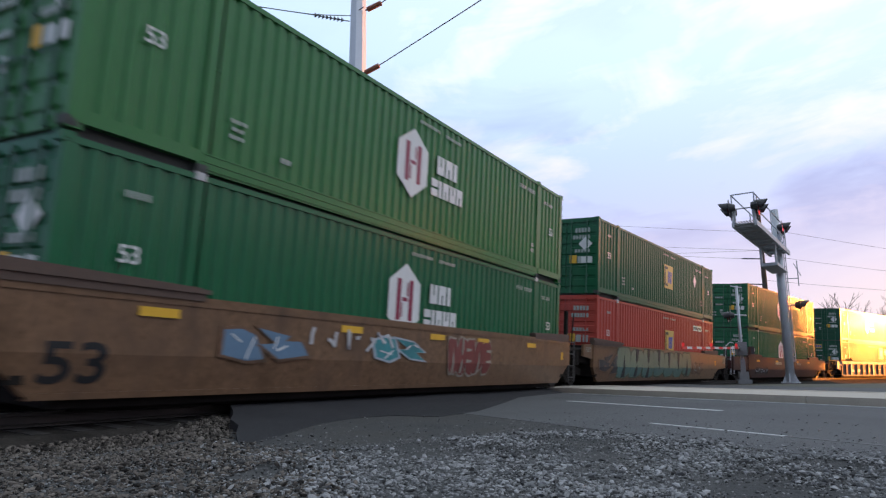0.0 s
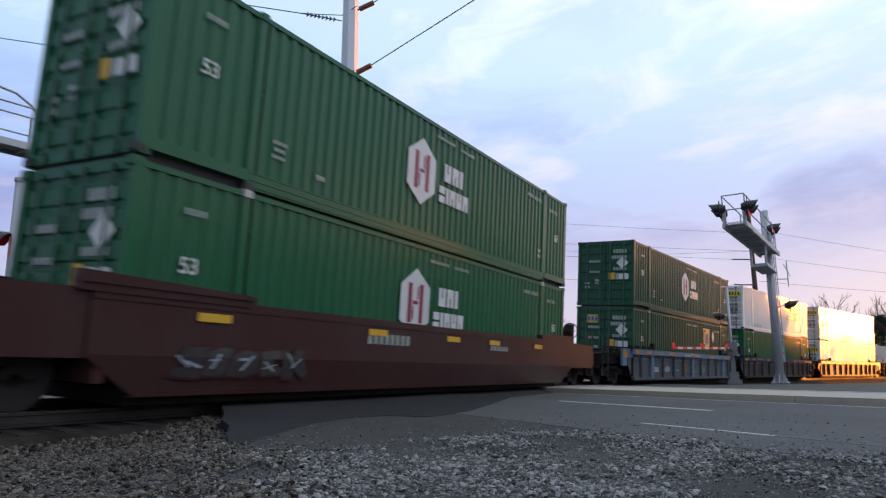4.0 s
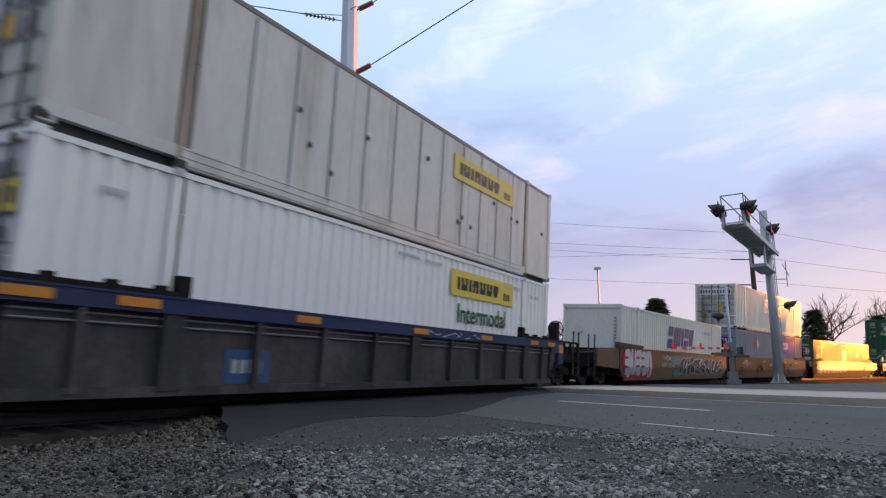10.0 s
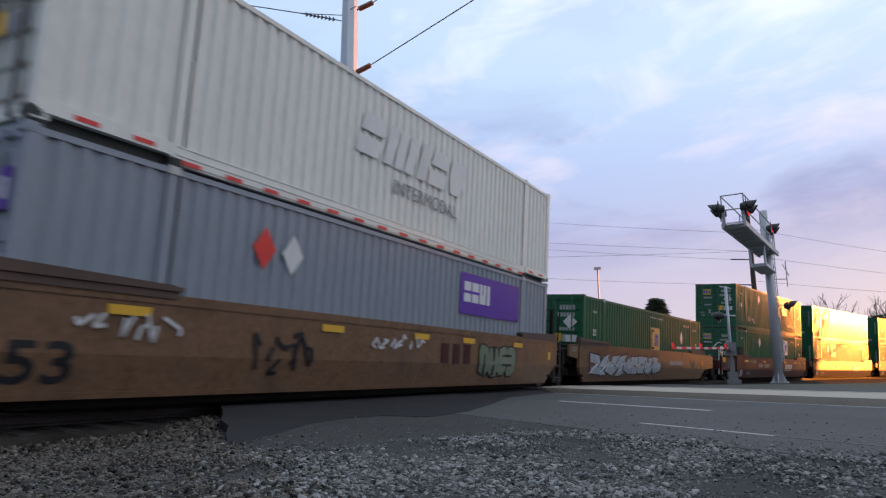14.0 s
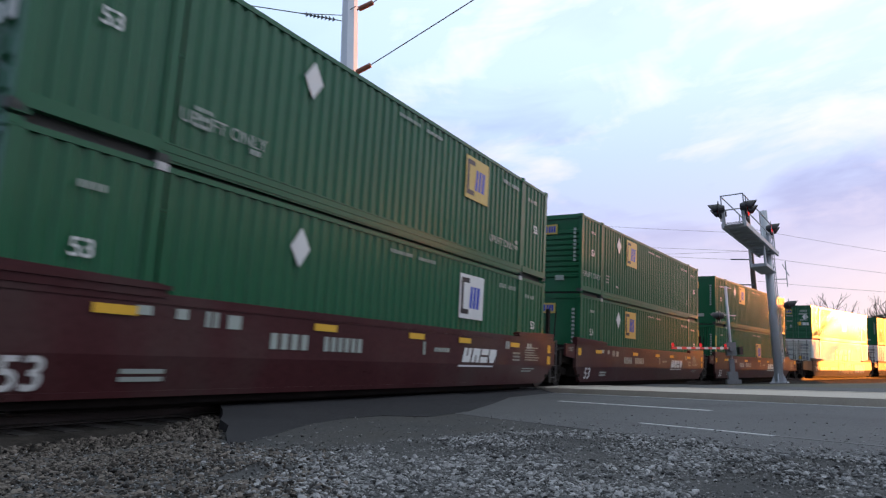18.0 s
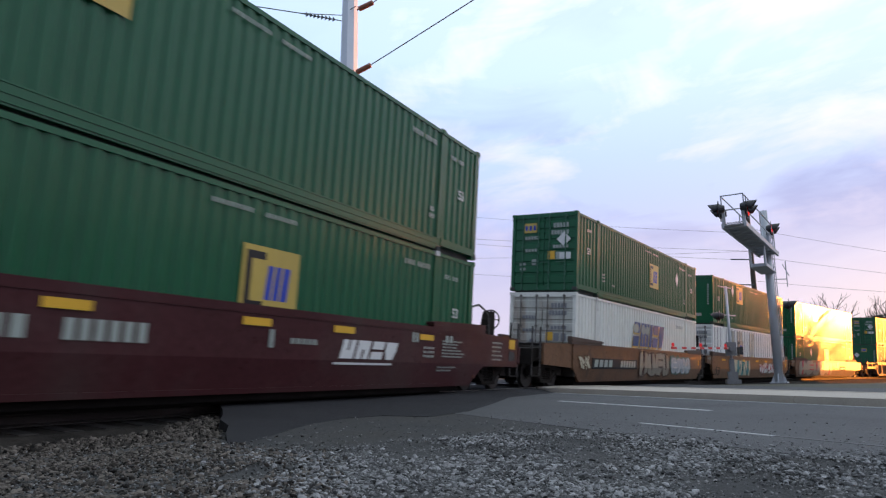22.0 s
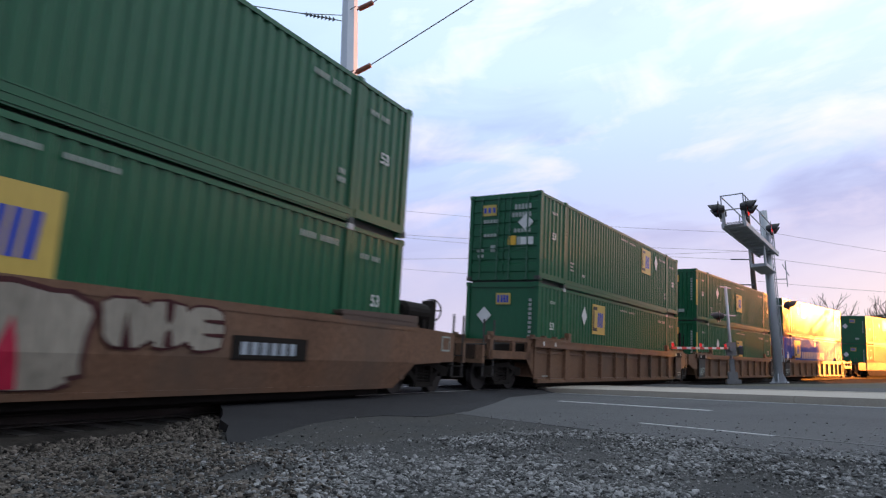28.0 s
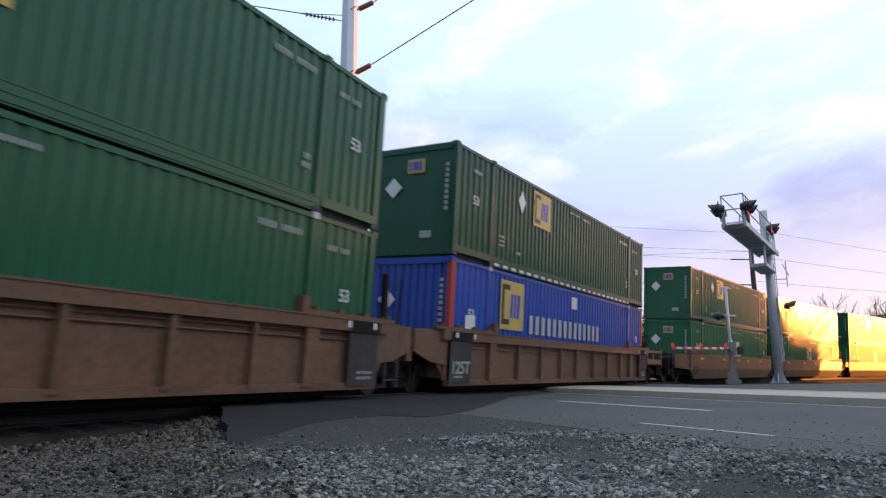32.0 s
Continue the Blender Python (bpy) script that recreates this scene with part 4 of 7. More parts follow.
def well_car(style, paint_key, front, rear, label, group, web=None, chord=None):
    """One unit of a double-stack car. front, rear: 'joint' for a shared truck, 'coupler' for an end with its own truck and coupler."""
    car = thing("well_car", label, "railway car", group)
    mt = M[paint_key]
    wb, ch = M[web or paint_key], M[chord or paint_key]
    for y in (-1, 1):
        if style == "smooth":
            def side(bm):
                f0, f1 = (8.1, 8.6) if front == "joint" else (7.75, 8.45)
                r0, r1 = (8.1, 8.6) if rear == "joint" else (8.05, 8.7)
                prism(bm, [(-f1, 0.93), (-f0, 0.46), (r0, 0.46), (r1, 0.93), (r1, 1.66), (-f1, 1.66)], -0.05, 0.05)
                prism(bm, [(-f1, 1.62), (r1, 1.62), (r1, 1.75), (-f1, 1.75)], -0.066, 0.075)
                prism(bm, [(-f0 + 0.03, 0.42), (r0 - 0.03, 0.42), (r0 - 0.09, 0.50), (-f0 + 0.09, 0.50)], -0.058, 0.06)
                bent(bm)
            me = shared(("side_sill", front, rear), side, mt)
            if y < 0:
                part("side_sill", me, None, car, "", pose(0, -SIDE + 0.06, 0))
            else:
                part("side_sill", shared(("side_sill_far", front, rear), lambda bm: (prism(bm, [(-8.4, 0.93), (-7.9, 0.46), (7.9, 0.46), (8.4, 0.93), (8.4, 1.75), (-8.4, 1.75)], -0.05, 0.05)), mt), None, car, "", pose(0, SIDE - 0.06, 0))
            for x in (-1, 1):
                def lip(bm):
                    prism(bm, [(-1.45, 1.70), (1.3, 1.70), (1.3, 1.84), (1.22, 1.88), (-1.45, 1.95)], -0.09, 0.07)
                    box(bm, -1.45, 1.35, -0.12, 0.08, 1.80, 1.86)
                part("end_guide", shared("end_guide", lip, M["guide"] if paint_key in ("brown", "tan", "rust") else mt), None, car, "", pose(x * 7.2, y * (SIDE - 0.06), 0, 0, 0, 180 if x > 0 else 0))
        else:
            def web_plate(bm):
                prism(bm, [(-8.75, 1.12), (-8.62, 1.0), (-8.4, 0.78), (-8.24, 0.54), (8.24, 0.54), (8.4, 0.78), (8.62, 1.0), (8.75, 1.12), (8.75, 1.5), (-8.75, 1.5)], -0.02, 0.02)
            part("web_plate", shared("web_plate", web_plate, wb), None, car, "", pose(0, y * (SIDE - 0.12), 0))
            part("top_chord", shared("top_chord", lambda bm: (box(bm, -8.5, 8.5, -0.11, 0.09, 1.50, 1.73), box(bm, -8.5, 8.5, -0.125, 0.09, 1.70, 1.73)), ch), None, car, "", pose(0, y * (SIDE - 0.06), 0, 0, 0, 180 if y > 0 else 0))
            part("bottom_chord", shared("bottom_chord", lambda bm: box(bm, -8.18, 8.18, -0.08, 0.06, 0.43, 0.56), wb), None, car, "", pose(0, y * (SIDE - 0.08), 0, 0, 0, 180 if y > 0 else 0))
            for z in (1.43, 1.33):
                part("pipe", shared("side_pipe", lambda bm: tube(bm, [(-8.1, -0.05, 0), (8.1, -0.05, 0)], 0.017, 6), M["signalgrey"] if web else wb), None, car, "", pose(0, y * (SIDE - 0.12), z, 0, 0, 180 if y > 0 else 0))
            for x in (-7.3, -6.0, -4.43, -2.87, -1.33, 0.12, 1.68, 3.2, 4.76, 6.13, 7.43):
                wide = x in (-6.0, 0.12, 6.13)
                def rib(bm, w=0.17 if wide else 0.05):
                    prism(bm, [(-w, 0.52), (w, 0.52), (w, 1.52), (-w, 1.52)], -0.12, 0.0)
                    box(bm, -w - 0.03, w + 0.03, -0.13, 0.0, 0.50, 0.55)
                part("rib", shared(("rib", wide), rib, ch if wide and paint_key == "steelblue" else wb), None, car, "", pose(x, y * (SIDE - 0.10), 0, 0, 0, 180 if y > 0 else 0))
            for x in (-1, 1):
                def guide(bm):
                    box(bm, -1.6, 1.35, -0.1, 0.05, 1.735, 1.80)
                    box(bm, 1.2, 1.38, -0.1, 0.06, 1.735, 2.02)
                    for q in (-1.4, -0.6, 0.2, 0.9):
                        box(bm, q, q + 0.12, -0.08, 0.06, 1.80, 1.86)
                part("end_guide", shared("end_guide_rail", guide, mt if paint_key == "rust" else M["black"]), None, car, "", pose(x * 7.2, y * (SIDE - 0.06), 0, 0, 0, 180 if x > 0 else 0))
    if style == "smooth" and paint_key in ("brown", "tan"):
        part("reflector", shared("end_reflector", lambda bm: box(bm, -0.09, 0.09, -0.006, 0, -0.12, 0.12), M["markyellow"]), None, car, "yellow reflector plate", pose(8.1, -SIDE + 0.008, 1.25))
    part("floor", shared("well_floor", lambda bm: (box(bm, -7.7, 7.7, -1.12, 1.12, 0.3, 0.5), box(bm, -7.3, 7.3, -0.9, 0.9, 0.24, 0.3)), M["black"]), None, car)
    for d, kind in ((-1, front), (1, rear)):
        reach = 9.75 if kind == "joint" else 11.35

        lo, hi = (min(d * 8.3, d * reach), max(d * 8.3, d * reach))
        dm = mt if style == "smooth" and paint_key in ("maroon", "darkred") and kind == "coupler" or paint_key == "rust" else M["black"]
        part("end_deck", shared(("end_deck", d, kind), lambda bm: prism(bm, [(d * 8.2, 1.0), (d * 8.2, 1.60), (d * reach, 1.46), (d * reach, 1.08), (d * 8.9, 1.08)], -1.1, 1.1), M["black"]), None, car)
        part("bulkhead", shared(("bulkhead", d), lambda bm: box(bm, min(d * 8.15, d * 8.3), max(d * 8.15, d * 8.3), -1.36, 1.36, 0.6, 1.68), dm), None, car)
        part("end_beam", shared(("end_beam", d, kind), lambda bm: box(bm, min(d * reach, d * (reach - 0.12)), max(d * reach, d * (reach - 0.12)), -1.32, 1.32, 0.98, 1.46), dm), None, car)
        part("centre_sill", shared(("centre_sill", d, kind), lambda bm: box(bm, lo, hi, -0.45, 0.45, 1.42, 1.56), dm), None, car)
        def skirt(bm):
            prism(bm, [(d * 8.3, 0.9), (d * 8.3, 1.74), (d * (reach - 0.3), 1.70), (d * (reach - 0.3), 0.9)], -0.04, 0.04)
        def chord_end(bm):
            if paint_key == "rust" and kind == "joint":
                prism(bm, [(d * 8.2, 0.9), (d * 8.2, 1.73), (d * (reach - 0.2), 1.70), (d * (reach - 0.2), 1.2), (d * 8.9, 0.98)], -0.05, 0.05)
            elif paint_key == "rust":
                for x0, x1, z0, z1 in ((8.2, reach - 0.15, 1.62, 1.73), (8.6, reach - 0.25, 1.12, 1.34), (8.62, 8.84, 1.1, 1.62), (9.62, 9.78, 1.3, 1.62), (reach - 0.46, reach - 0.28, 1.1, 1.84)):
                    box(bm, min(d * x0, d * x1), max(d * x0, d * x1), -0.05, 0.05, z0, z1)
            elif kind == "coupler":
                prism(bm, [(d * 8.3, 1.36), (d * 8.3, 1.73), (d * 9.4, 1.73), (d * 9.4, 1.02), (d * 8.95, 1.02), (d * 8.95, 1.36)], -0.05, 0.05)
            else:
                prism(bm, [(d * 8.3, 1.36), (d * 8.3, 1.73), (d * (reach - 0.9), 1.70), (d * (reach - 0.9), 1.36)], -0.05, 0.05)

        def deck_rail(bm):
            box(bm, min(d * 9.2, d * (reach - 0.1)), max(d * 9.2, d * (reach - 0.1)), -0.05, 0.05, 1.72, 1.78)
            for x in (9.75, 10.4, reach - 0.2):
                box(bm, d * x - 0.04, d * x + 0.04, -0.04, 0.04, 1.4, 1.72)
        full = style == "smooth" and kind == "coupler" and paint_key in ("maroon", "darkred")
        for y in (-1.33, 1.33):
            if full:
                part("end_sill", shared(("end_skirt", d, kind), skirt, mt), None, car, "", pose(0, y, 0))
            elif style == "smooth":
                part("end_sill", shared(("end_stub", d, kind), lambda bm: prism(bm, ([(-8.5, 1.2), (-8.5, 1.72), (-9.35, 1.70), (-9.35, 1.30)] if d < 0 else [(8.5, 0.95), (8.5, 1.72), (8.92, 1.70), (8.92, 0.98)]) if kind == "joint" else [(d * 8.4, 0.9), (d * 8.4, 1.72), (d * (reach - 0.75), 1.67), (d * (reach - 0.75), 1.0), (d * 8.9, 0.92)], -0.04, 0.04), mt), None, car, "", pose(0, y, 0))
            else:
                part("end_sill", shared(("chord_end", d, kind, paint_key), chord_end, ch), None, car, "", pose(0, y, 0))
                if kind == "coupler" and paint_key != "rust":
                    part("deck_rail", shared(("deck_rail", d), deck_rail, M["black"]), None, car, "", pose(0, y * 0.96, 0))
                    if y < 0:
                        part("reflector", shared("end_reflector_plate", lambda bm: box(bm, -0.2, 0.2, -0.008, 0.0, -0.13, 0.13), M["orange"]), None, car, "amber reflector plate", pose(d * 9.17, y - 0.052, 1.5))
        if kind == "coupler":
            truck(car, d * 9.75)
            coupler(car, d * (reach - 0.05), d)
            if d > 0 and style == "smooth" and not full:
                for q, w in ((1.25, 0.04), (1.56, 0.04)):
                    part("plate_edge", shared(("plate_edge", q), lambda bm: box(bm, 9.95, 10.35, -0.012, 0.0, q - w / 2, q + w / 2), M["fadedmark"]), None, car, "", pose(0, -1.37, 0))
                for q in (9.95, 10.32):
                    part("plate_edge", shared(("plate_edge_up", q), lambda bm: box(bm, q, q + 0.03, -0.012, 0.0, 1.27, 1.54), M["fadedmark"]), None, car, "", pose(0, -1.37, 0))
            if d < 0 and full:
                part("sign_plate", shared("sign_plate", lambda bm: box(bm, -0.2, 0.2, -0.01, 0.01, -0.2, 0.2), M["markwhite"]), None, car, "small white plate with dark strokes", pose(-reach + 0.38, -1.34, 2.12))
                tagged(part("plate_mark", _made(lambda bm: [box(bm, -reach + 0.26 + q * 0.09, -reach + 0.31 + q * 0.09, -1.36, -1.351, 2.0, 2.24) for q in range(3)]), M["logoink"], car), kind="stuff")
                part("handrail", _made(lambda bm: tube(bm, [(-reach - 0.25, -1.1, 1.6), (-reach - 0.2, -1.1, 2.3), (-reach + 0.25, -1.2, 2.55), (-reach + 0.7, -1.25, 2.5)], 0.022, 6)), M["galv"], car, "bent pale pipe handrail")
            for y in (-1.28, 1.28):
                part("grab_rail", shared(("grab_rail", d), lambda bm: [tube(bm, [(d * (reach - 0.1 - k), 0, 0.62), (d * (reach - 0.1 - k), 0, 2.15)], 0.03, 6) for k in (0.0, 0.55)], M["galv" if d < 0 and full else "ladder"]), None, car, "", pose(0, y, 0))
                part("step", shared(("step", d), lambda bm: [box(bm, min(d * (reach - 0.7), d * (reach - 0.08)), max(d * (reach - 0.7), d * (reach - 0.08)), -0.04, 0.04, z, z + 0.03) for z in (0.62, 0.88, 1.14)], M["black"]), None, car, "", pose(0, y, 0))
        else:
            if d > 0:
                truck(car, 9.8)
            if d < 0:
                ladder(car, -10.4, -1.40, 0.45, 1.78, M["ladder"], 0.42)
                part("grab_rail", shared("joint_grab_rail", lambda bm: (box(bm, -10.66, -10.54, -0.05, 0.05, 1.5, 2.75), tube(bm, [(-10.15, 0, 1.6), (-10.02, 0, 2.7)], 0.025, 6)), M["black"]), None, car, "", pose(0, -1.28, 0))
                if style == "smooth":
                    part("lettering", words("125T", 0.15, M["fadedmark"]), None, car, "white stencilled rating", pose(-8.95, -1.378, 1.46))
            ladder(car, d * 9.15, 1.36, 0.55, 1.9, M["ladder"])
        if kind == "coupler" and d > 0 and paint_key in ("brown", "tan", "rust"):
            part("brake_cylinder", _made(lambda bm: (tube(bm, [(8.95, -0.75, 2.1), (9.03, -0.75, 2.1), (10.05, -0.75, 2.1), (10.1, -0.75, 2.1)], [0.14, 0.23, 0.23, 0.14], 16), box(bm, 9.2, 9.35, -0.95, -0.55, 1.5, 1.95), box(bm, 9.75, 9.9, -0.95, -0.55, 1.5, 1.95), tube(bm, [(10.1, -0.75, 2.1), (10.5, -0.6, 2.1)], 0.06, 8))), M["black"], car)
        if kind == "coupler" and d > 0:
            def brake(bm):
                n = 20
                for k in range(n):
                    a, b = 2 * math.pi * k / n, 2 * math.pi * (k + 1) / n
                    tube(bm, [(10.75, -0.6 + 0.28 * math.cos(a), 2.22 + 0.28 * math.sin(a)), (10.75, -0.6 + 0.28 * math.cos(b), 2.22 + 0.28 * math.sin(b))], 0.02, 5)
                for k in range(4):
                    a = math.pi * k / 2
                    tube(bm, [(10.75, -0.6, 2.22), (10.75, -0.6 + 0.28 * math.cos(a), 2.22 + 0.28 * math.sin(a))], 0.015, 5)
                prism(bm, [(10.35, 1.45), (10.72, 1.45), (10.72, 2.45), (10.55, 2.45), (10.42, 2.2)], -0.75, -0.45)
            part("hand_brake", _made(brake), M["black"], car, "black hand brake wheel")
    return car


def car_marks(car, ink="markwhite", number=None, y=-SIDE - 0.03, reflectors="markyellow", style="smooth"):
    """Stencils, load plates and reflectors on the near sill."""
    if style == "smooth":
        for x in (-6.6, -2.6, 0.4, 2.6, 5.6):
            part("reflector", shared("side_reflector", lambda bm: box(bm, -0.3, 0.3, -0.006, 0, -0.06, 0.06), M[reflectors]), None, car, "yellow reflector", pose(x, y + 0.015, 1.5))
        if number and ink == "markwhite":
            part("lettering", words(number, 0.40, M[ink], 0.008), None, car, "large stencilled number", pose(-7.6, y + 0.09, 0.54, 11.3))
        elif number:
            bm = bmesh.new()
            bm.from_mesh(words(number, 0.48, M[ink], 0.012))
            bmesh.ops.transform(bm, matrix=pose(-7.61, -SIDE + 0.004, 0.62) @ Matrix.Diagonal((1.32, 1, 1, 1)), verts=bm.verts)
            part("lettering", bent(bm), M[ink], car, "large stencilled number")
    else:
        for x in (-8.0, -6.6, -3.4, 0.2, 3.4, 6.6, 8.0):
            part("reflector", shared("side_reflector", lambda bm: box(bm, -0.3, 0.3, -0.006, 0, -0.06, 0.06), M[reflectors]), None, car, "amber reflector", pose(x, -SIDE - 0.065, 1.61))


# ---- sprayed paint on the car sills ----
def blob(rnd, cx, cz, rx, rz, n=10, rough=0.25):
    return [(cx + rx * math.cos(2 * math.pi * k / n) * rnd.uniform(1 - rough, 1 + rough), cz + rz * math.sin(2 * math.pi * k / n) * rnd.uniform(1 - rough, 1 + rough)) for k in range(n)]


def sprayed(car, x0, x1, z0, z1, fill, edge, cloud=None, accent=None, seed=1, n=5, style="block"):
    """A sprayed piece: a cloud behind, bold shapes with dark edges, and lighter strokes over them. Plain shapes, no words."""
    rnd = random.Random(seed)
    y = -SIDE - 0.014
    lo, hi = z0 + 0.02, z1 - 0.02

    def clip(pts):
        return [(x, min(max(z, 0.53), 1.735)) for x, z in pts]

    def layer(name, key, shapes, depth):
        bm = bmesh.new()
        for k, s in enumerate(shapes):
            prism(bm, clip(s), y - depth - 0.0004 * k, y)
        bmesh.ops.remove_doubles(bm, verts=bm.verts, dist=1e-5)
        tagged(part(name, bent(bm), M[key], car), kind="stuff")
    w = (x1 - x0) / n
    if style == "bubble":
        # swollen rounded blocks that lean on each other, with slots and a darker foot
        edge_, fill_, foot, slot = [], [], [], []
        for k in range(n):
            c, lean = x0 + (k + 0.5) * w, rnd.uniform(-0.12, 0.12)
            h = (z1 - z0) * rnd.uniform(0.88, 1.0)
            m = z0 + h / 2 + (z1 - z0 - h) * rnd.random()
            ring = []
            wob = [rnd.uniform(0.93, 1.06) for _ in range(24)]
            for q in range(24):
                a = 2 * math.pi * q / 24
                ca, sa = math.cos(a), math.sin(a)
                ring.append((abs(ca) ** 0.55 * (1 if ca > 0 else -1) * wob[q], abs(sa) ** 0.5 * (1 if sa > 0 else -1) * wob[q]))
            spike = rnd.uniform(-0.3, 0.3)
            pts = lambda u, v: [(c + p * w * u + lean * q * h + (spike * w * 0.5 if q < -0.9 else 0), m + q * h * v * (1.1 if q < -0.9 and abs(p) < 0.6 else 1)) for p, q in ring]
            edge_.append(pts(0.57, 0.53))
            fill_.append(pts(0.52, 0.475))
            foot.append([(p, min(q, m - h * 0.16)) for p, q in pts(0.50, 0.455)])
            # notches: open to the side, the top or the foot
            kind = rnd.choice(("side", "side", "top", "foot", "both"))
            at_ = lambda u, v: (c + u * w + lean * v * h, m + v * h)
            if kind == "side":
                d = rnd.choice((-1, 1))
                for v in (0.17, -0.15):
                    slot.append([at_(-0.06 * d, v - 0.025), at_(0.53 * d, v - 0.05), at_(0.53 * d, v + 0.05), at_(-0.06 * d, v + 0.035)])
            if kind in ("top", "both"):
                slot.append([at_(0.0, -0.02 if kind == "both" else -0.24), at_(0.08, 0.1), at_(0.13, 0.5), at_(-0.1, 0.5), at_(-0.07, 0.1)])
            if kind in ("foot", "both"):
                slot.append([at_(0.02, -0.1 if kind == "both" else 0.2), at_(-0.07, -0.2), at_(-0.12, -0.5), at_(0.12, -0.5), at_(0.08, -0.2)])
        layer("paint_edge", edge, edge_, 0.003)
        layer("paint_fill", fill, fill_, 0.0075)
        if cloud:
            layer("paint_foot", cloud, foot, 0.0125)
        layer("paint_slot", accent or edge, slot, 0.017)
        return
    if cloud:
        layer("paint_cloud", cloud, [blob(rnd, x0 + (k + 0.5) * (x1 - x0) / (n + 1) + 0.2, (z0 + z1) / 2, w * 0.75, (z1 - z0) * 0.56, 14, 0.14) for k in range(n + 1)], 0.002)
    outer, inner, mark_ = [], [], []
    for k in range(n):
        c, h = x0 + (k + 0.5) * w, (hi - lo) * rnd.uniform(0.8, 1.0)
        bot = lo + (hi - lo - h) * rnd.random()
        shape = rnd.choice(SHAPES)
        flip, lean, wide = rnd.random() < 0.5, rnd.uniform(-0.35, 0.35), w * rnd.uniform(1.0, 1.3)
        if style == "wild":
            wide *= 1.25
        pts = []
        for u, v in shape:
            u = (1 - u if flip else u) - 0.5 + rnd.uniform(-0.07, 0.07)
            pts.append((c + u * wide + lean * (v - 0.5) * h, bot + h * min(1.0, max(0.0, v + rnd.uniform(-0.06, 0.06)))))
        if flip:
            pts.reverse()
        m = (sum(p[0] for p in pts) / len(pts), sum(p[1] for p in pts) / len(pts))
        outer.append([(m[0] + (p - m[0]) * 1.1, m[1] + (q - m[1]) * 1.08) for p, q in pts])
        inner.append([(m[0] + (p - m[0]) * 0.97, m[1] + (q - m[1]) * 0.96) for p, q in pts] if style == "wild" else [(m[0] + (p - m[0]) * 0.92, m[1] + (q - m[1]) * 0.9) for p, q in pts])
        for j in range(3 if style == "wild" else 2):
            a, l, g = rnd.uniform(-1.2, 1.2), rnd.uniform(0.08, 0.2) * (1.6 if style == "wild" else 1), rnd.uniform(0.012, 0.03)
            px, pz = c + rnd.uniform(-0.3, 0.3) * w, bot + h * rnd.uniform(0.25, 0.75)
            ca, sa = math.cos(a), math.sin(a)
            mark_.append([(px - ca * l + sa * g, pz - sa * l - ca * g), (px + ca * l + sa * g * 0.4, pz + sa * l - ca * g * 0.4), (px + ca * l - sa * g, pz + sa * l + ca * g), (px - ca * l - sa * g * 0.4, pz - sa * l + ca * g * 0.4)])
    bms = {"paint_edge": bmesh.new(), "paint_fill": bmesh.new()}
    for k, (o, i) in enumerate(zip(outer, inner)):
        prism(bms["paint_edge"], clip(o), y - 0.004 - 0.0016 * k, y)
        prism(bms["paint_fill"], clip(i), y - 0.0048 - 0.0016 * k, y)
    tagged(part("paint_edge", bent(bms["paint_edge"]), M[edge], car), kind="stuff")
    tagged(part("paint_fill", bent(bms["paint_fill"]), M[fill], car), kind="stuff")
    layer("paint_accent", accent or edge, mark_, 0.006 + 0.0016 * n)


# outlines of bold angular shapes, in a unit square
SHAPES = ([(0, 0), (1, 0.05), (0.95, 0.35), (0.5, 0.4), (0.52, 0.58), (1, 0.6), (0.9, 1), (0.1, 0.97)],
          [(0, 0.2), (0.6, 0), (1, 0.45), (0.7, 0.55), (0.95, 1), (0.3, 0.85), (0.4, 0.6), (0, 0.7)],
          [(0.1, 0), (0.6, 0.1), (0.9, 0.5), (0.65, 0.5), (1, 1), (0.4, 0.9), (0, 0.45), (0.3, 0.42)],
          [(0, 0.1), (0.5, 0), (1, 0.2), (0.9, 0.9), (0.4, 1), (0.05, 0.8)],
          [(0, 0), (0.35, 0), (0.45, 0.4), (0.7, 0), (1, 0.1), (0.8, 0.6), (1, 0.95), (0.6, 1), (0.4, 0.7), (0.1, 1)])


def patches(car, spots, key, seed=1):
    """Loose clouds of sprayed colour."""
    rnd = random.Random(seed)
    y = -SIDE - 0.012
    for x, z, rx, rz in spots:
        bm = bmesh.new()
        prism(bm, [(a, min(max(b, 0.54), 1.585)) for a, b in blob(rnd, x, z, rx, rz, 14, 0.2)], y - 0.0015, y + 0.01)
        part("paint_patch", bent(bm), M[key], car)


def scrawl(car, x0, x1, z0, z1, key, seed=1, n=9, r=0.018, y=-SIDE - 0.02):
    """A thin sprayed scribble."""
    rnd = random.Random(seed)
    bm = bmesh.new()
    for k in range(n):
        a = x0 + (x1 - x0) * k / n
        pts = [(a + rnd.uniform(-0.1, 0.25), rnd.uniform(z0, z1)) for _ in range(3)]
        for (p, q), (u, v) in zip(pts, pts[1:]):
            d = Vector((u - p, v - q)).normalized()
            s = Vector((-d.y, d.x)) * r
            prism(bm, [(p - s.x, q - s.y), (u - s.x, v - s.y), (u + s.x, v + s.y), (p + s.x, q + s.y)], y - 0.003 - 0.0005 * k, y + 0.006)
    tagged(part("sprayed_scribble", bent(bm) if y > -SIDE - 0.04 else bm, M[key], car), kind="stuff")


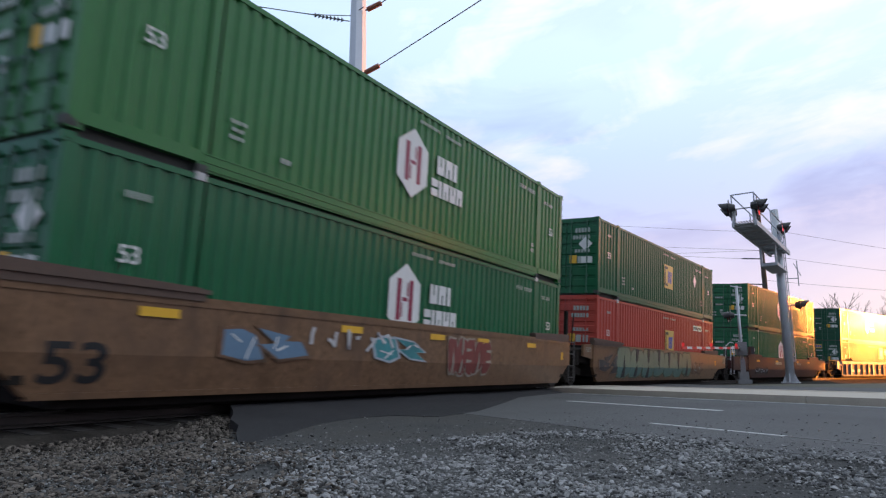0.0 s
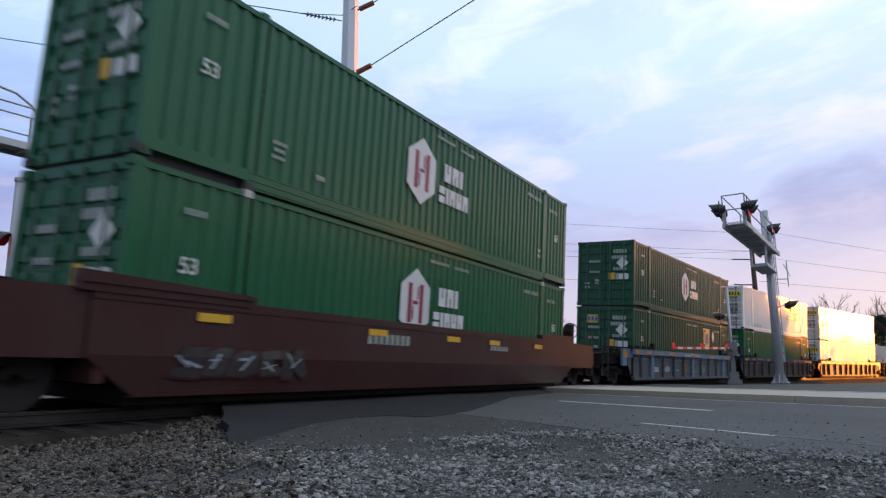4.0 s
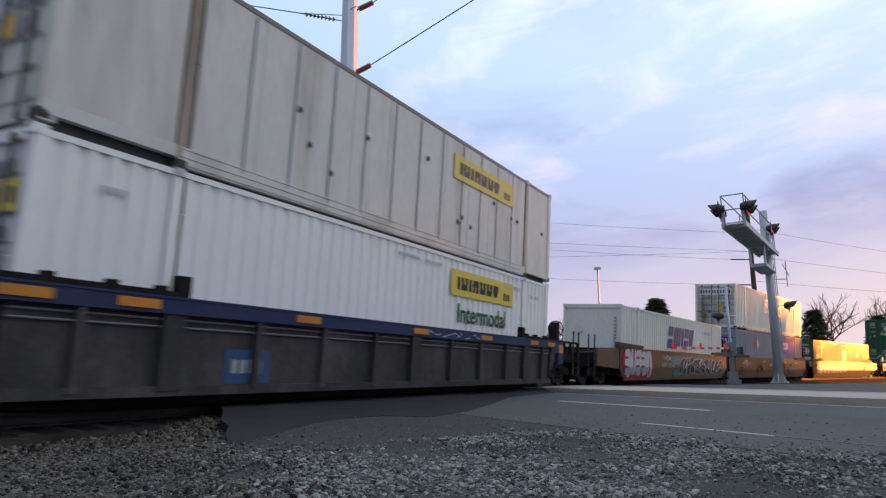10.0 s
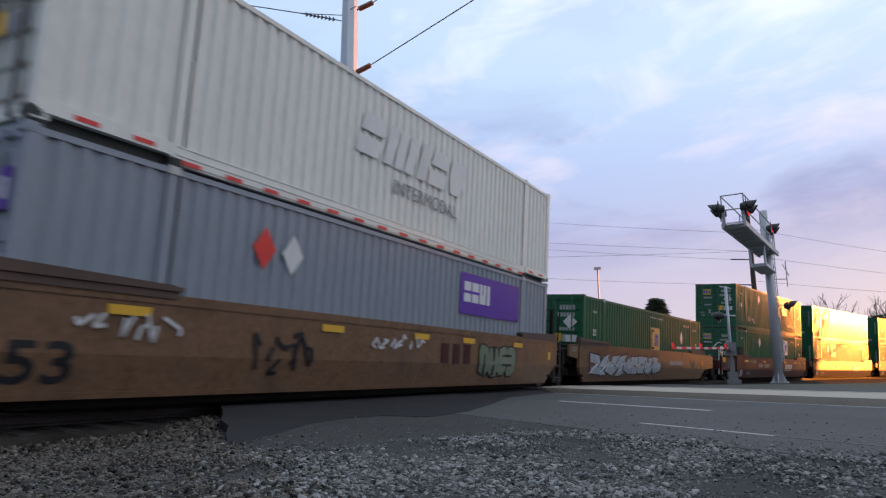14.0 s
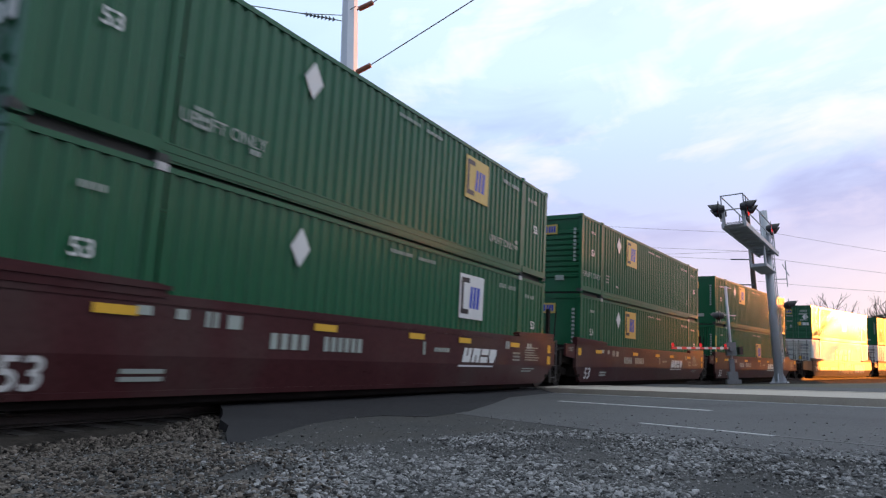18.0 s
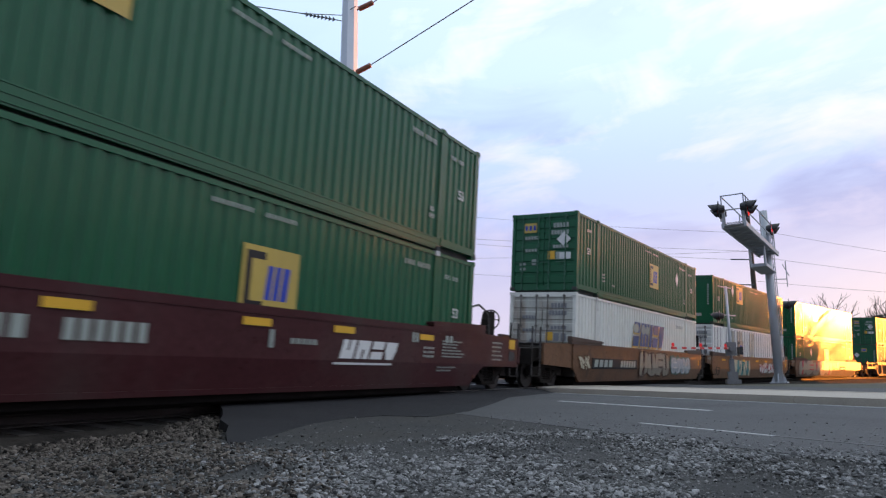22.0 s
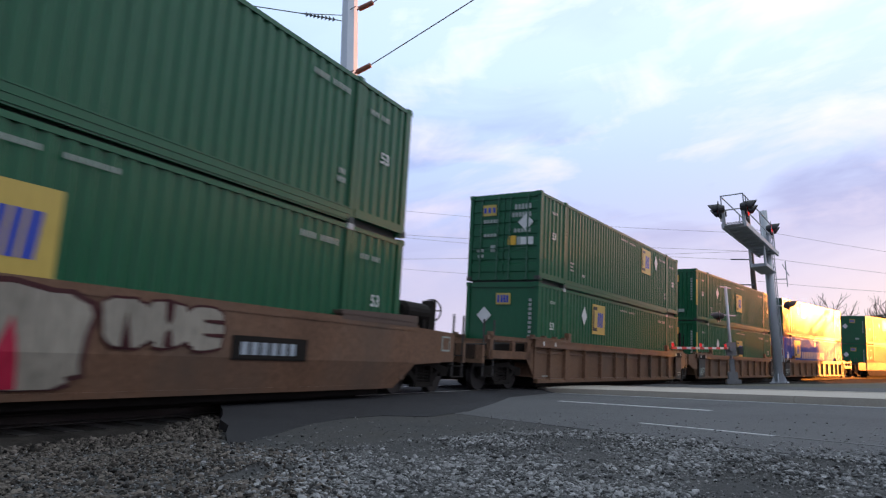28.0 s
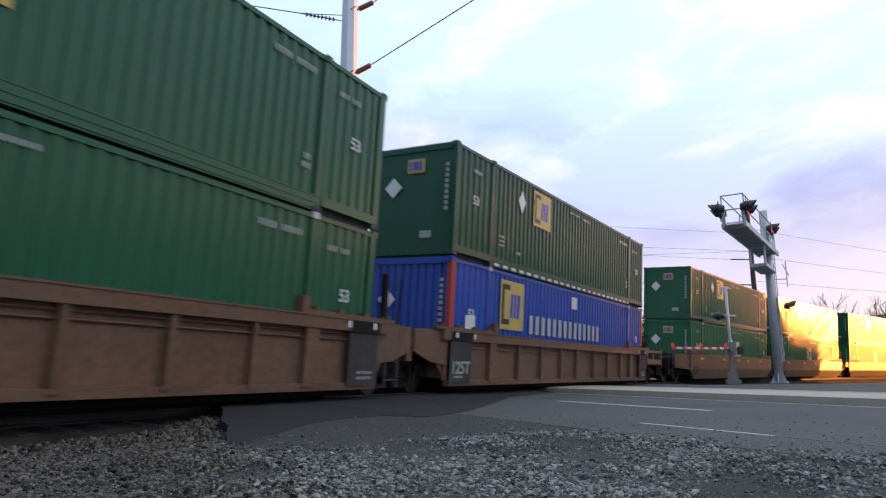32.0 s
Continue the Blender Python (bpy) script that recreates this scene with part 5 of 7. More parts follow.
def sill_code(car, x, z, w, h, n, key="fadedmark", gap=0.36, slant=0.0, y=None):
    bm = _made(lambda bm: bars(bm, x, z, w, h, n, gap, slant, y=(-SIDE - 0.004) if y is None else y))
    tagged(part("stencil", bent(bm) if y is None or y in (-SIDE - 0.011, -SIDE - 0.012) else bm, M[key], car, "stencilled car code"), kind="stuff")


def sill_plate(car, x, z, w, h, key, name="marking_plate", label="", y=None):
    flush = y is None
    y = (-SIDE - 0.004) if y is None else y
    bm = _made(lambda bm: box(bm, x - w / 2, x + w / 2, y - 0.006, y, z - h / 2, z + h / 2))
    part(name, bent(bm) if flush else bm, M[key], car, label)


# ---- the train ----
GREEN = "green corrugated steel shipping container"
CONSIST = []


def load(s, car, *boxes):
    """Puts a car and its boxes at their place in the train, s metres along the track at the start."""
    CONSIST.append((car, s, 0.0))
    for b, z in boxes:
        CONSIST.append((b, s, z))


def green_box(upper, colour="green", end="doors", badge=None, panel="logoyellow", dia=None, kind="square", label=None, seed=0):
    tone = {"leaf": "yellowish green", "forest": "dull green", "hubgreen": "bright green"}.get(colour, "green")
    sign = " with white hexagon badge" if kind == "hex" else " with square badge" if badge else ""
    c = container(colour, "flute", end, tone + " corrugated container" + sign + (", stacked on another" if upper else ", in a well car"), upper, door_panel=(0.3, 0.8, 2.2, 2.56, "logoyellow", "logoblue") if kind == "square" and end == "doors" and badge else None)
    small_marks(c, dia=dia, seed=seed)
    if kind == "square" and badge is not None:
        logo_square(c, badge[0], badge[1], panel)
    elif kind == "hex":
        logo_hexagon(c, badge[0], badge[1])
    if end == "upright":
        for y in (-1.23,):
            part("corner_stripe", _made(lambda bm: box(bm, -8.075, -7.9, y - 0.075, y - 0.05, 0.9, 2.3)), M["logoyellow"], c, "yellow corner stripe")
    return c


def build_train():
    tri = "units of an articulated double-stack car"
    brown = "brown smooth-sided double-stack well car, sill sprayed with paint"
    H = (-0.8, 1.6)
    # two brown units, then a single maroon car
    a = green_box(True, "leaf", badge=H, kind="hex")
    b = green_box(False, "hubgreen", badge=H, kind="hex")
    car = well_car("smooth", "tan", "joint", "joint", brown, tri)
    car_marks(car, "logoink", "53")
    sprayed(car, 0.9, 3.0, 0.72, 1.55, "brickspray", "sprayputty", None, "sprayputty", 3, 5, "bubble")
    sprayed(car, -5.6, -3.9, 0.85, 1.5, "steelblue", "rust", None, "markwhite", 4, 2)
    sprayed(car, -1.9, -0.2, 0.9, 1.45, "teal", "spraygrey", None, "spraywhite", 6, 2)
    scrawl(car, -3.6, -1.2, 1.1, 1.5, "spraywhite", 8, 8, 0.03)
    load(14.96, car, (b, LOW), (a, HIGH))
    a = green_box(True, "green", badge=(0.17, 1.6), dia=[(4.5, 1.86)])
    b = container("red", "flute", "doors", "faded red corrugated container with square badge, in a well car", False)
    small_marks(b, far=False)
    for x in (4.57, 5.4):
        p = mark("marking_plate", "markwhite", b, [(x - 0.36, 2.24), (x + 0.36, 2.24), (x + 0.36, 2.5), (x - 0.36, 2.5)], label="white plate with dark stencilled code")
        strokes("plate_mark", lambda bm: bars(bm, x - 0.3, 2.3, 0.6, 0.13, 6, 0.4, y=FACE - 0.005), "logoink", p)
    logo_square(b, 0.3, 1.5)
    car = well_car("smooth", "tan", "joint", "coupler", brown, tri)
    sprayed(car, -6.4, 3.3, 0.53, 1.74, "spraygreen", "spraymoss", "sprayteal", "sprayblack", 12, 7, "bubble")
    sprayed(car, -8.0, -6.0, 0.6, 1.5, "greyweb", "rust", None, "brown", 13, 2)
    sprayed(car, 3.6, 5.4, 0.6, 1.3, "rust", "darkred", None, "spraygrey", 14, 2)
    load(34.64, car, (b, LOW), (a, HIGH))
    a = green_box(True, "hubgreen", badge=(-1.2, 1.6), kind="hex")
    b = green_box(False, "hubgreen", badge=(-1.15, 1.6), kind="hex")
    car = well_car("smooth", "darkred", "coupler", "coupler", "dark maroon smooth-sided double-stack well car", "single double-stack cars")
    car_marks(car, "markwhite")
    sprayed(car, -7.2, -4.6, 0.6, 1.15, "greyweb", "darkred", None, "spraygrey", 15, 5)
    sill_code(car, -2.9, 1.28, 1.5, 0.2, 8)
    sill_code(car, 2.4, 1.3, 1.1, 0.12, 6)
    load(58.15, car, (b, LOW), (a, HIGH))
    # three ribbed blue and grey units
    rib = "ribbed double-stack well car, top chord painted %s, web grimy grey"
    a = green_box(True, "forest", badge=H, kind="hex")
    b = green_box(False, "forest", badge=(3.0, 2.0), dia=[(4.4, 2.15)])
    car = well_car("ribbed", "steelblue", "coupler", "joint", rib % "faded blue", tri, "steelweb", "steelblue")
    car_marks(car, style="ribbed", reflectors="orange")
    sill_code(car, -5.85, 1.62, 1.3, 0.045, 16, y=-SIDE - 0.07)
    sill_code(car, -5.85, 1.55, 1.1, 0.045, 14, y=-SIDE - 0.07)
    sill_code(car, -5.6, 0.76, 0.75, 0.24, 4, "spraywhite", y=-SIDE + 0.097)
    scrawl(car, -1.5, 1.3, 1.53, 1.69, "spraywhite", 23, 24, 0.013, y=-SIDE - 0.05)
    part("lettering", words("53", 0.3, M["fadedmark"]), None, car, "faded stencilled length", pose(2.42, -SIDE + 0.094, 0.78))
    for x, z, w, h, key in ((-0.75, 0.95, 0.55, 0.22, "brown"), (-3.65, 0.9, 0.4, 0.13, "spraygrey"), (0.85, 0.78, 0.42, 0.016, "spraygrey"), (-2.1, 0.86, 0.3, 0.03, "spraygrey"), (0.8, 1.1, 0.35, 0.08, "greyweb")):
        rnd = random.Random(int(x * 100))
        part("worn_patch", _made(lambda bm: prism(bm, blob(rnd, x, z, w, h, 14, 0.15), -SIDE + 0.096, -SIDE + 0.1)), M[key], car)
    load(81.9, car, (b, LOW), (a, HIGH))
    a = container("white", "fine", "doors", "clean white corrugated container with a yellow name panel", True, door_panel=(-1.1, 1.1, 2.2, 2.58, "nameyellow", "logoink"))
    small_marks(a, "lettergrey", False, False, name=False)
    logo_band(a, 3.4, 1.9, 3.5, 0.62)
    part("lettering", words("UPLIFT ONLY", 0.2, M["greyink"]), None, a, "faint grey lettering", pose(-5.0, FACE - 0.003, 0.35))
    b = green_box(False, "hubgreen", badge=(-0.9, 1.62), kind="hex")
    car = well_car("ribbed", "navy", "joint", "joint", rib % "navy blue", tri, "greyweb", "navy")
    car_marks(car, style="ribbed", reflectors="orange")
    sill_code(car, -5.85, 1.62, 1.3, 0.045, 16, y=-SIDE - 0.07)
    load(101.40, car, (b, LOW), (a, HIGH))
    a = container("cream", "flat", "doors", "dirty white flat-panelled container with a yellow name panel", True, door_panel=(-1.1, 1.1, 2.2, 2.58, "nameyellow", "logoink"))
    logo_band(a, 3.3, 1.85, 3.5, 0.6, False)
    b = container("white", "wide", "doors", "white corrugated container with a yellow name panel", False, door_panel=(-1.1, 1.1, 1.9, 2.28, "nameyellow", "logoink"))
    small_marks(b, "greyink", False, False)
    logo_band(b, 3.5, 1.95, 3.6, 0.62)
    car = well_car("ribbed", "navy", "joint", "coupler", rib % "navy blue", tri, "greyweb", "navy")
    car_marks(car, style="ribbed", reflectors="orange")
    sill_plate(car, -4.52, 0.82, 0.9, 0.5, "dullblue", "marking_plate", "blue panel behind pale strokes", y=-SIDE + 0.1)
    sill_code(car, -4.85, 0.72, 0.66, 0.2, 4, "fadedmark", y=-SIDE + 0.09)
    scrawl(car, 0.6, 3.4, 1.53, 1.68, "spraygrey", 21, 10, 0.011, y=-SIDE - 0.05)
    load(121.14, car, (b, LOW), (a, HIGH))
    # three brown units with large sprayed pieces
    b = container("swift", "wide", "plain", "off-white corrugated container riding alone in a well car", False)
    logo_slant(b, -2.2, 1.3, "strokeblue", 4.3, 1.05)
    mark("stencil", "greyink", b, build=lambda bm: bars(bm, 4.2, 2.2, 1.5, 0.17, 9, 0.4, y=FACE), label="small stencilled code")
    car = well_car("smooth", "tan", "coupler", "joint", brown, tri)
    sprayed(car, -7.95, -4.75, 0.58, 1.73, "spraywhite", "sprayred", "spraygrey", "sprayred", 36, 5, "bubble")
    patches(car, ((-7.85, 1.25, 0.4, 0.45), (-4.8, 1.2, 0.3, 0.4), (-6.4, 0.62, 1.2, 0.12), (-6.0, 1.62, 1.6, 0.14)), "sprayred", 37)
    sill_code(car, -3.3, 1.0, 0.75, 0.2, 4)
    sill_code(car, -2.35, 1.0, 1.0, 0.2, 6)
    scrawl(car, -3.2, -1.9, 1.3, 1.55, "spraywhite", 33, 7, 0.022)
    patches(car, ((-1.2, 1.35, 1.0, 0.2), (0.8, 1.45, 1.3, 0.16), (-0.9, 0.7, 0.7, 0.14), (3.2, 1.45, 0.9, 0.15), (6.6, 1.3, 0.5, 0.2), (7.6, 0.8, 0.3, 0.15), (4.9, 1.2, 0.6, 0.3)), "teal", 34)
    sprayed(car, -0.6, 7.4, 0.58, 1.55, "sprayblack", "spraygrey", None, "spraywhite", 35, 12, "wild")
    load(144.78, car, (b, LOW))
    a = container("swift", "flute", "doors", "off-white corrugated container with red reflective strips", True, True, door_panel=(-1.0, 1.0, 2.2, 2.6, "swift", "strokeblue"))
    logo_slant(a, -2.2, 1.4, "markwhite", 4.4, 0.85)
    part("lettering", words("INTERMODAL", 0.32, M["lettergrey"]), None, a, "dark grey lettering", pose(0.5, FACE - 0.003, 0.86))
    b = container("grey", "flute", "doors", "grey corrugated container with a purple panel", False, door_panel=(-1.1, 1.1, 1.9, 2.4, "logopurple", "markwhite"))
    mark("name_panel", "logopurple", b, [(2.25, 1.55), (5.8, 1.55), (5.8, 2.55), (2.25, 2.55)], label="purple name panel")
    strokes("panel_mark", lambda bm: notched(bm, 2.45, 1.85, 1.5, 0.5, "ccui", y=FACE - 0.004), "markwhite", b)
    mark("placard", "reflector", b, [(-4.55, 2.06), (-4.3, 1.72), (-4.05, 2.06), (-4.3, 2.4)], label="red and white diamond placard")
    mark("placard", "markwhite", b, [(-3.9, 2.04), (-3.65, 1.7), (-3.4, 2.04), (-3.65, 2.38)], label="white diamond placard")
    car = well_car("smooth", "tan", "joint", "joint", brown, tri)
    car_marks(car, "logoink", "53")
    scrawl(car, -4.4, -3.0, 0.6, 1.4, "sprayblack", 41, 8, 0.03)
    scrawl(car, -1.4, 0.6, 1.2, 1.5, "spraywhite", 42, 10, 0.025)
    scrawl(car, -7.2, -5.8, 1.1, 1.5, "spraywhite", 43, 6, 0.025)
    sill_code(car, 1.3, 0.95, 1.6, 0.45, 3, "maroon")
    sprayed(car, 3.2, 5.4, 0.66, 1.45, "spraygreen", "sprayblack", None, "sprayblack", 44, 4, "bubble")
    load(164.24, car, (b, LOW), (a, HIGH))
    b = green_box(False, "green", badge=(0.12, 1.6), dia=[(4.33, 1.86)])
    car = well_car("smooth", "tan", "joint", "coupler", brown, tri)
    sprayed(car, -7.6, 0.2, 0.55, 1.5, "spraygrey", "sprayblack", "brown", "spraywhite", 51, 9, "wild")
    scrawl(car, 5.4, 6.6, 0.8, 1.45, "spraygreen", 53, 9, 0.022)
    sill_code(car, 2.0, 1.1, 2.2, 0.2, 10, "spraygrey")
    load(183.78, car, (b, LOW))
    # three oxide-red units
    ox = "oxide-red smooth-sided double-stack well car with white stencils"
    for s, f, r, up, lo, bu, bl, pan in ((207.49, "coupler", "joint", "doors", "doors", (3.08, 2.06), (3.08, 1.98), "markwhite"), (226.92, "joint", "joint", "ribs", "plain", (-2.8, 2.15), (-2.88, 2.07), "logoyellow"),
                                         (246.52, "joint", "coupler", "plain", "upright", (-2.88, 2.16), (0.73, 1.53), "logoyellow")):
        first = s < 210
        a = green_box(True, "green", up, bu, dia=[(-3.3, 2.25)] if first else [(-4.33, 2.28)])
        part("lettering", words("UPLIFT ONLY", 0.2, M["fadedmark"]), None, a, "white stencilled lettering", pose(-5.1 if first else -7.1, FACE - 0.003, 0.66))
        if first:
            part("lettering", words("UPLIFT ONLY", 0.2, M["fadedmark"]), None, a, "white stencilled lettering", pose(4.75, FACE - 0.003, 0.66))
        b = green_box(False, "green", lo, bl, pan, dia=[(-3.28, 2.2)] if first else [(-4.3, 2.2)] if s < 230 else None)
        car = well_car("smooth", "maroon", f, r, ox, tri)
        car_marks(car, "markwhite", "53")
        sill_code(car, -3.9, 1.1, 0.95, 0.25, 4)
        sill_code(car, -2.6, 1.1, 1.15, 0.25, 6)
        tagged(part("name_mark", bent(_made(lambda bm: notched(bm, 2.5, 0.99, 1.9, 0.34, "unct", 0.35, y=-SIDE - 0.006))), M["markwhite"], car, "white slanted strokes"), kind="stuff")
        sill_plate(car, 3.3, 0.90, 1.9, 0.04, "markwhite")
        for x, z, w, h, n in ((-6.3, 1.46, 0.35, 0.12, 1), (-5.7, 1.44, 0.3, 0.14, 1), (-5.2, 1.36, 0.28, 0.22, 2), (-4.8, 1.36, 0.4, 0.2, 1), (5.0, 1.38, 0.3, 0.2, 2), (5.5, 1.25, 0.5, 0.05, 4), (5.5, 1.16, 0.5, 0.05, 4), (5.5, 1.07, 0.5, 0.05, 4), (0.7, 1.12, 0.14, 0.28, 1), (1.2, 1.2, 0.7, 0.09, 5), (-6.4, 0.72, 1.0, 0.06, 1), (-6.4, 0.62, 1.0, 0.06, 1), (6.5, 1.42, 0.4, 0.16, 2)):
            sill_code(car, x, z, w, h, n)
        for d, e in ((-1, f), (1, r)):
            if e == "coupler":
                sill_plate(car, d * 10.6, 1.52, 0.42, 0.26, "markyellow", "reflector", "yellow reflector plate", y=-1.372)
                sill_plate(car, d * 10.6, 1.2, 0.42, 0.26, "greyweb", "data_plate", "grey data plate", y=-1.372)
                for k in range(5):
                    sill_code(car, d * 9.6 - 0.35, 1.5 - k * 0.11, 0.7 - 0.07 * (k % 3), 0.045, 5, "fadedmark", y=-1.372)
            if e == "coupler" and d > 0:
                part("handrail", _made(lambda bm: (tube(bm, [(8.2, -1.2, 2.38), (8.65, -1.2, 2.48), (9.08, -1.2, 2.36), (9.32, -1.2, 2.2), (9.36, -1.2, 1.7)], 0.028, 6), tube(bm, [(8.2, -1.2, 1.7), (8.2, -1.2, 2.4)], 0.04, 6))), M["ladder"], car, "bent pipe handrail")
            if e == "joint":
                sill_plate(car, d * 8.3, 1.46, 0.24, 0.24, "markyellow", "reflector", "yellow reflector plate", y=-SIDE + 0.007)
                if d > 0:
                    sill_plate(car, 8.3, 1.12, 0.24, 0.24, "markyellow", "reflector", "yellow reflector plate", y=-SIDE + 0.007)
        for k, w in enumerate((1.0, 0.8, 0.75, 0.95, 1.15, 1.05)):
            sill_code(car, 6.35, 1.44 - k * 0.07, w, 0.032, 9)
        sill_code(car, 6.2, 0.84, 0.9, 0.035, 8)
        sill_code(car, 6.2, 0.77, 0.7, 0.035, 6)
        load(s, car, (b, LOW), (a, HIGH))
    # three brown units
    a = green_box(True, "green", "doors", (0.67, 1.56), dia=[(4.36, 1.84)])
    b = container("swift", "wide", "doors", "off-white corrugated container with blue slanted strokes, rusty doors", False)
    logo_shaded(b, -2.2, 1.25, 4.3, 1.0)
    mark("stencil", "greyink", b, build=lambda bm: bars(bm, 4.2, 2.3, 1.2, 0.15, 8, 0.4, y=FACE), label="small stencilled code")
    car = well_car("smooth", "brown", "coupler", "joint", brown, tri)
    sprayed(car, -1.6, 2.6, 0.60, 1.66, "sprayputty", "darkred", None, "darkred", 61, 4, "bubble")
    patches(car, ((3.2, 1.2, 0.5, 0.45), (4.1, 1.1, 0.6, 0.5), (5.1, 1.15, 0.6, 0.42), (6.0, 1.1, 0.5, 0.35)), "sprayteal", 62)
    sprayed(car, 3.0, 6.3, 0.7, 1.5, "spraygrey", "sprayteal", None, "spraywhite", 64, 4, "bubble")
    sill_plate(car, -4.35, 1.07, 4.9, 0.38, "sprayblack", "code_band", "black band behind the code")
    sill_code(car, -6.6, 0.95, 1.9, 0.26, 4, "fadedmark", 0.3, 0.25, y=-SIDE - 0.011)
    sill_code(car, -3.9, 0.95, 1.8, 0.26, 6, "fadedmark", 0.3, 0.25, y=-SIDE - 0.011)
    sprayed(car, -8.0, -7.0, 0.8, 1.4, "sand", "brown", None, "brown", 63, 2)
    load(270.2, car, (b, LOW), (a, HIGH))
    a = green_box(True, "green", "plain", (-2.88, 2.12), dia=[(-4.33, 2.28)])
    b = container("white", "fine", "doors", "white panelled container with dark upright seams and rust stains", False)
    logo_square(b, -2.85, 1.6, "creampost")
    for k in (5, 6, 8, 9, 13, 14):
        part("stained_panel", shared("stained_panel", lambda bm: box(bm, -0.2, 0.2, -0.006, 0.0, 0.2, CH - 0.2), M["swiftdoor"]), None, b, "rust-stained panel", pose(-7.8 + (k + 0.5) * 0.538, FACE + 0.004, 0))
    for k in range(30):
        x = -7.8 + k * 0.538
        if abs(abs(x) - 6.1) > 0.2:
            part("panel_seam", shared("panel_seam", lambda bm: box(bm, -0.034, 0.034, -0.012, 0.0, 0.2, CH - 0.12), M["lettergrey"]), None, b, "dark seam strip", pose(x, FACE + 0.004, 0))
    car = well_car("smooth", "brown", "joint", "joint", brown, tri)
    car_marks(car, "logoink", "53")
    for k, (x, w, key) in enumerate(((-4.3, 0.75, "sand"), (-3.72, 0.36, "teal"), (-3.25, 0.5, "sand"), (-2.8, 0.34, "teal"), (-2.25, 0.7, "sand"), (-1.7, 0.32, "teal"), (-1.35, 0.3, "sand"))):
        sill_plate(car, x, 1.04, w, 0.98 - 0.04 * (k % 3), key, "paint_panel")
    scrawl(car, -3.9, -1.6, 0.7, 1.4, "teal", 74, 7, 0.05)
    sprayed(car, 1.0, 6.4, 0.6, 1.45, "spraywhite", "brown", None, "sprayred", 72, 9, "wild")
    load(289.73, car, (b, LOW), (a, HIGH))
    a = green_box(True, "green", "upright", (-2.95, 2.1), dia=[(-4.39, 2.1)])
    b = green_box(False, "green", "upright", (-0.08, 1.62), dia=[(-4.33, 1.82)])
    car = well_car("smooth", "rust", "joint", "coupler", brown, tri)
    sprayed(car, -7.8, 0.95, 0.55, 1.74, "sprayputty", "maroon", None, "sprayred", 81, 5, "bubble")
    sprayed(car, 1.15, 3.05, 1.02, 1.66, "sprayputty", "maroon", None, "maroon", 82, 3, "bubble")
    sill_plate(car, 4.12, 1.1, 1.7, 0.36, "black", "marking_plate", "black patch behind pale strokes")
    sill_code(car, 3.45, 1.0, 1.3, 0.19, 6, "spraygrey", y=-SIDE - 0.012)
    load(309.29, car, (b, LOW), (a, HIGH))
    # three rusty ribbed units
    rb = "rusty brown ribbed double-stack well car"
    a = green_box(True, "green", "doors", (2.77, 2.1), dia=[(4.24, 2.22)])
    b = green_box(False, "green", "plain", (-2.93, 2.06), dia=[(-4.33, 2.1)])
    cars = [well_car("ribbed", "rust", f, r, rb, tri) for f, r in (("coupler", "joint"), ("joint", "joint"), ("joint", "coupler"))]
    for car in cars:
        for x in (-7.75, 7.75):
            if car is cars[0] and x < 0:
                continue
            sill_plate(car, x * 0.99, 0.98, 0.98, 0.98, "greyweb", "load_panel", "black load panel", y=-SIDE - 0.026)
            sill_plate(car, x * 0.99, 1.6, 0.98, 0.24, "black", "load_strap", "black painted chord", y=-SIDE - 0.051)
        if car is not cars[0]:
            part("lettering", words("125T", 0.3, M["fadedmark"], 0.008), None, car, "white stencilled rating", pose(-7.67, -SIDE - 0.036, 0.72))
        sill_code(car, 7.5, 0.72, 0.5, 0.05, 5, y=-SIDE - 0.033)
        sill_code(car, 7.5, 0.62, 0.5, 0.05, 4, y=-SIDE - 0.033)
        sill_code(car, -7.95, 0.62, 0.42, 0.05, 4, y=-SIDE - 0.033)
        for x in (-7.95, -7.1, 7.1, 7.95):
            sill_plate(car, x, 1.62, 0.1, 0.12, "markwhite", y=-SIDE - 0.07)
    load(333.08, cars[0], (b, LOW), (a, HIGH))
    a = green_box(True, "green", "upright", (0.03, 1.6), dia=[(-4.4, 1.86)])
    b = green_box(False, "green", "upright", (0.01, 1.58), dia=[(-4.39, 1.78)])
    load(352.69, cars[1], (b, LOW), (a, HIGH))
    a = green_box(True, "forest", "plain", (-2.91, 2.15), dia=[(-4.35, 2.14)])
    for k in range(24):
        mark("tape_strip", "markwhite", a, [(-5.9 + k * 0.51, 0.06), (-5.62 + k * 0.51, 0.06), (-5.62 + k * 0.51, 0.14), (-5.9 + k * 0.51, 0.14)], y=FACE + 0.006)
    b = container("blue", "flute", "upright", "blue corrugated container with red corner posts", False, posts="red")
    small_marks(b, name=False)
    logo_square(b, -4.75, 1.98, w=1.45, h=1.35)
    for x, z, h in ((-7.07, 1.0, 0.55), (-0.06, 2.25, 0.4)):
        mark("notice", "markwhite", b, [(x - 0.24, z), (x + 0.24, z), (x + 0.24, z + h), (x - 0.24, z + h)], label="white notice panel")
    mark("stencil", "greyink", b, build=lambda bm: bars(bm, -3.6, 1.25, 6.2, 0.55, 14, 0.45, y=FACE), label="faded row of pale strokes")
    load(372.09, cars[2], (b, LOW), (a, HIGH))
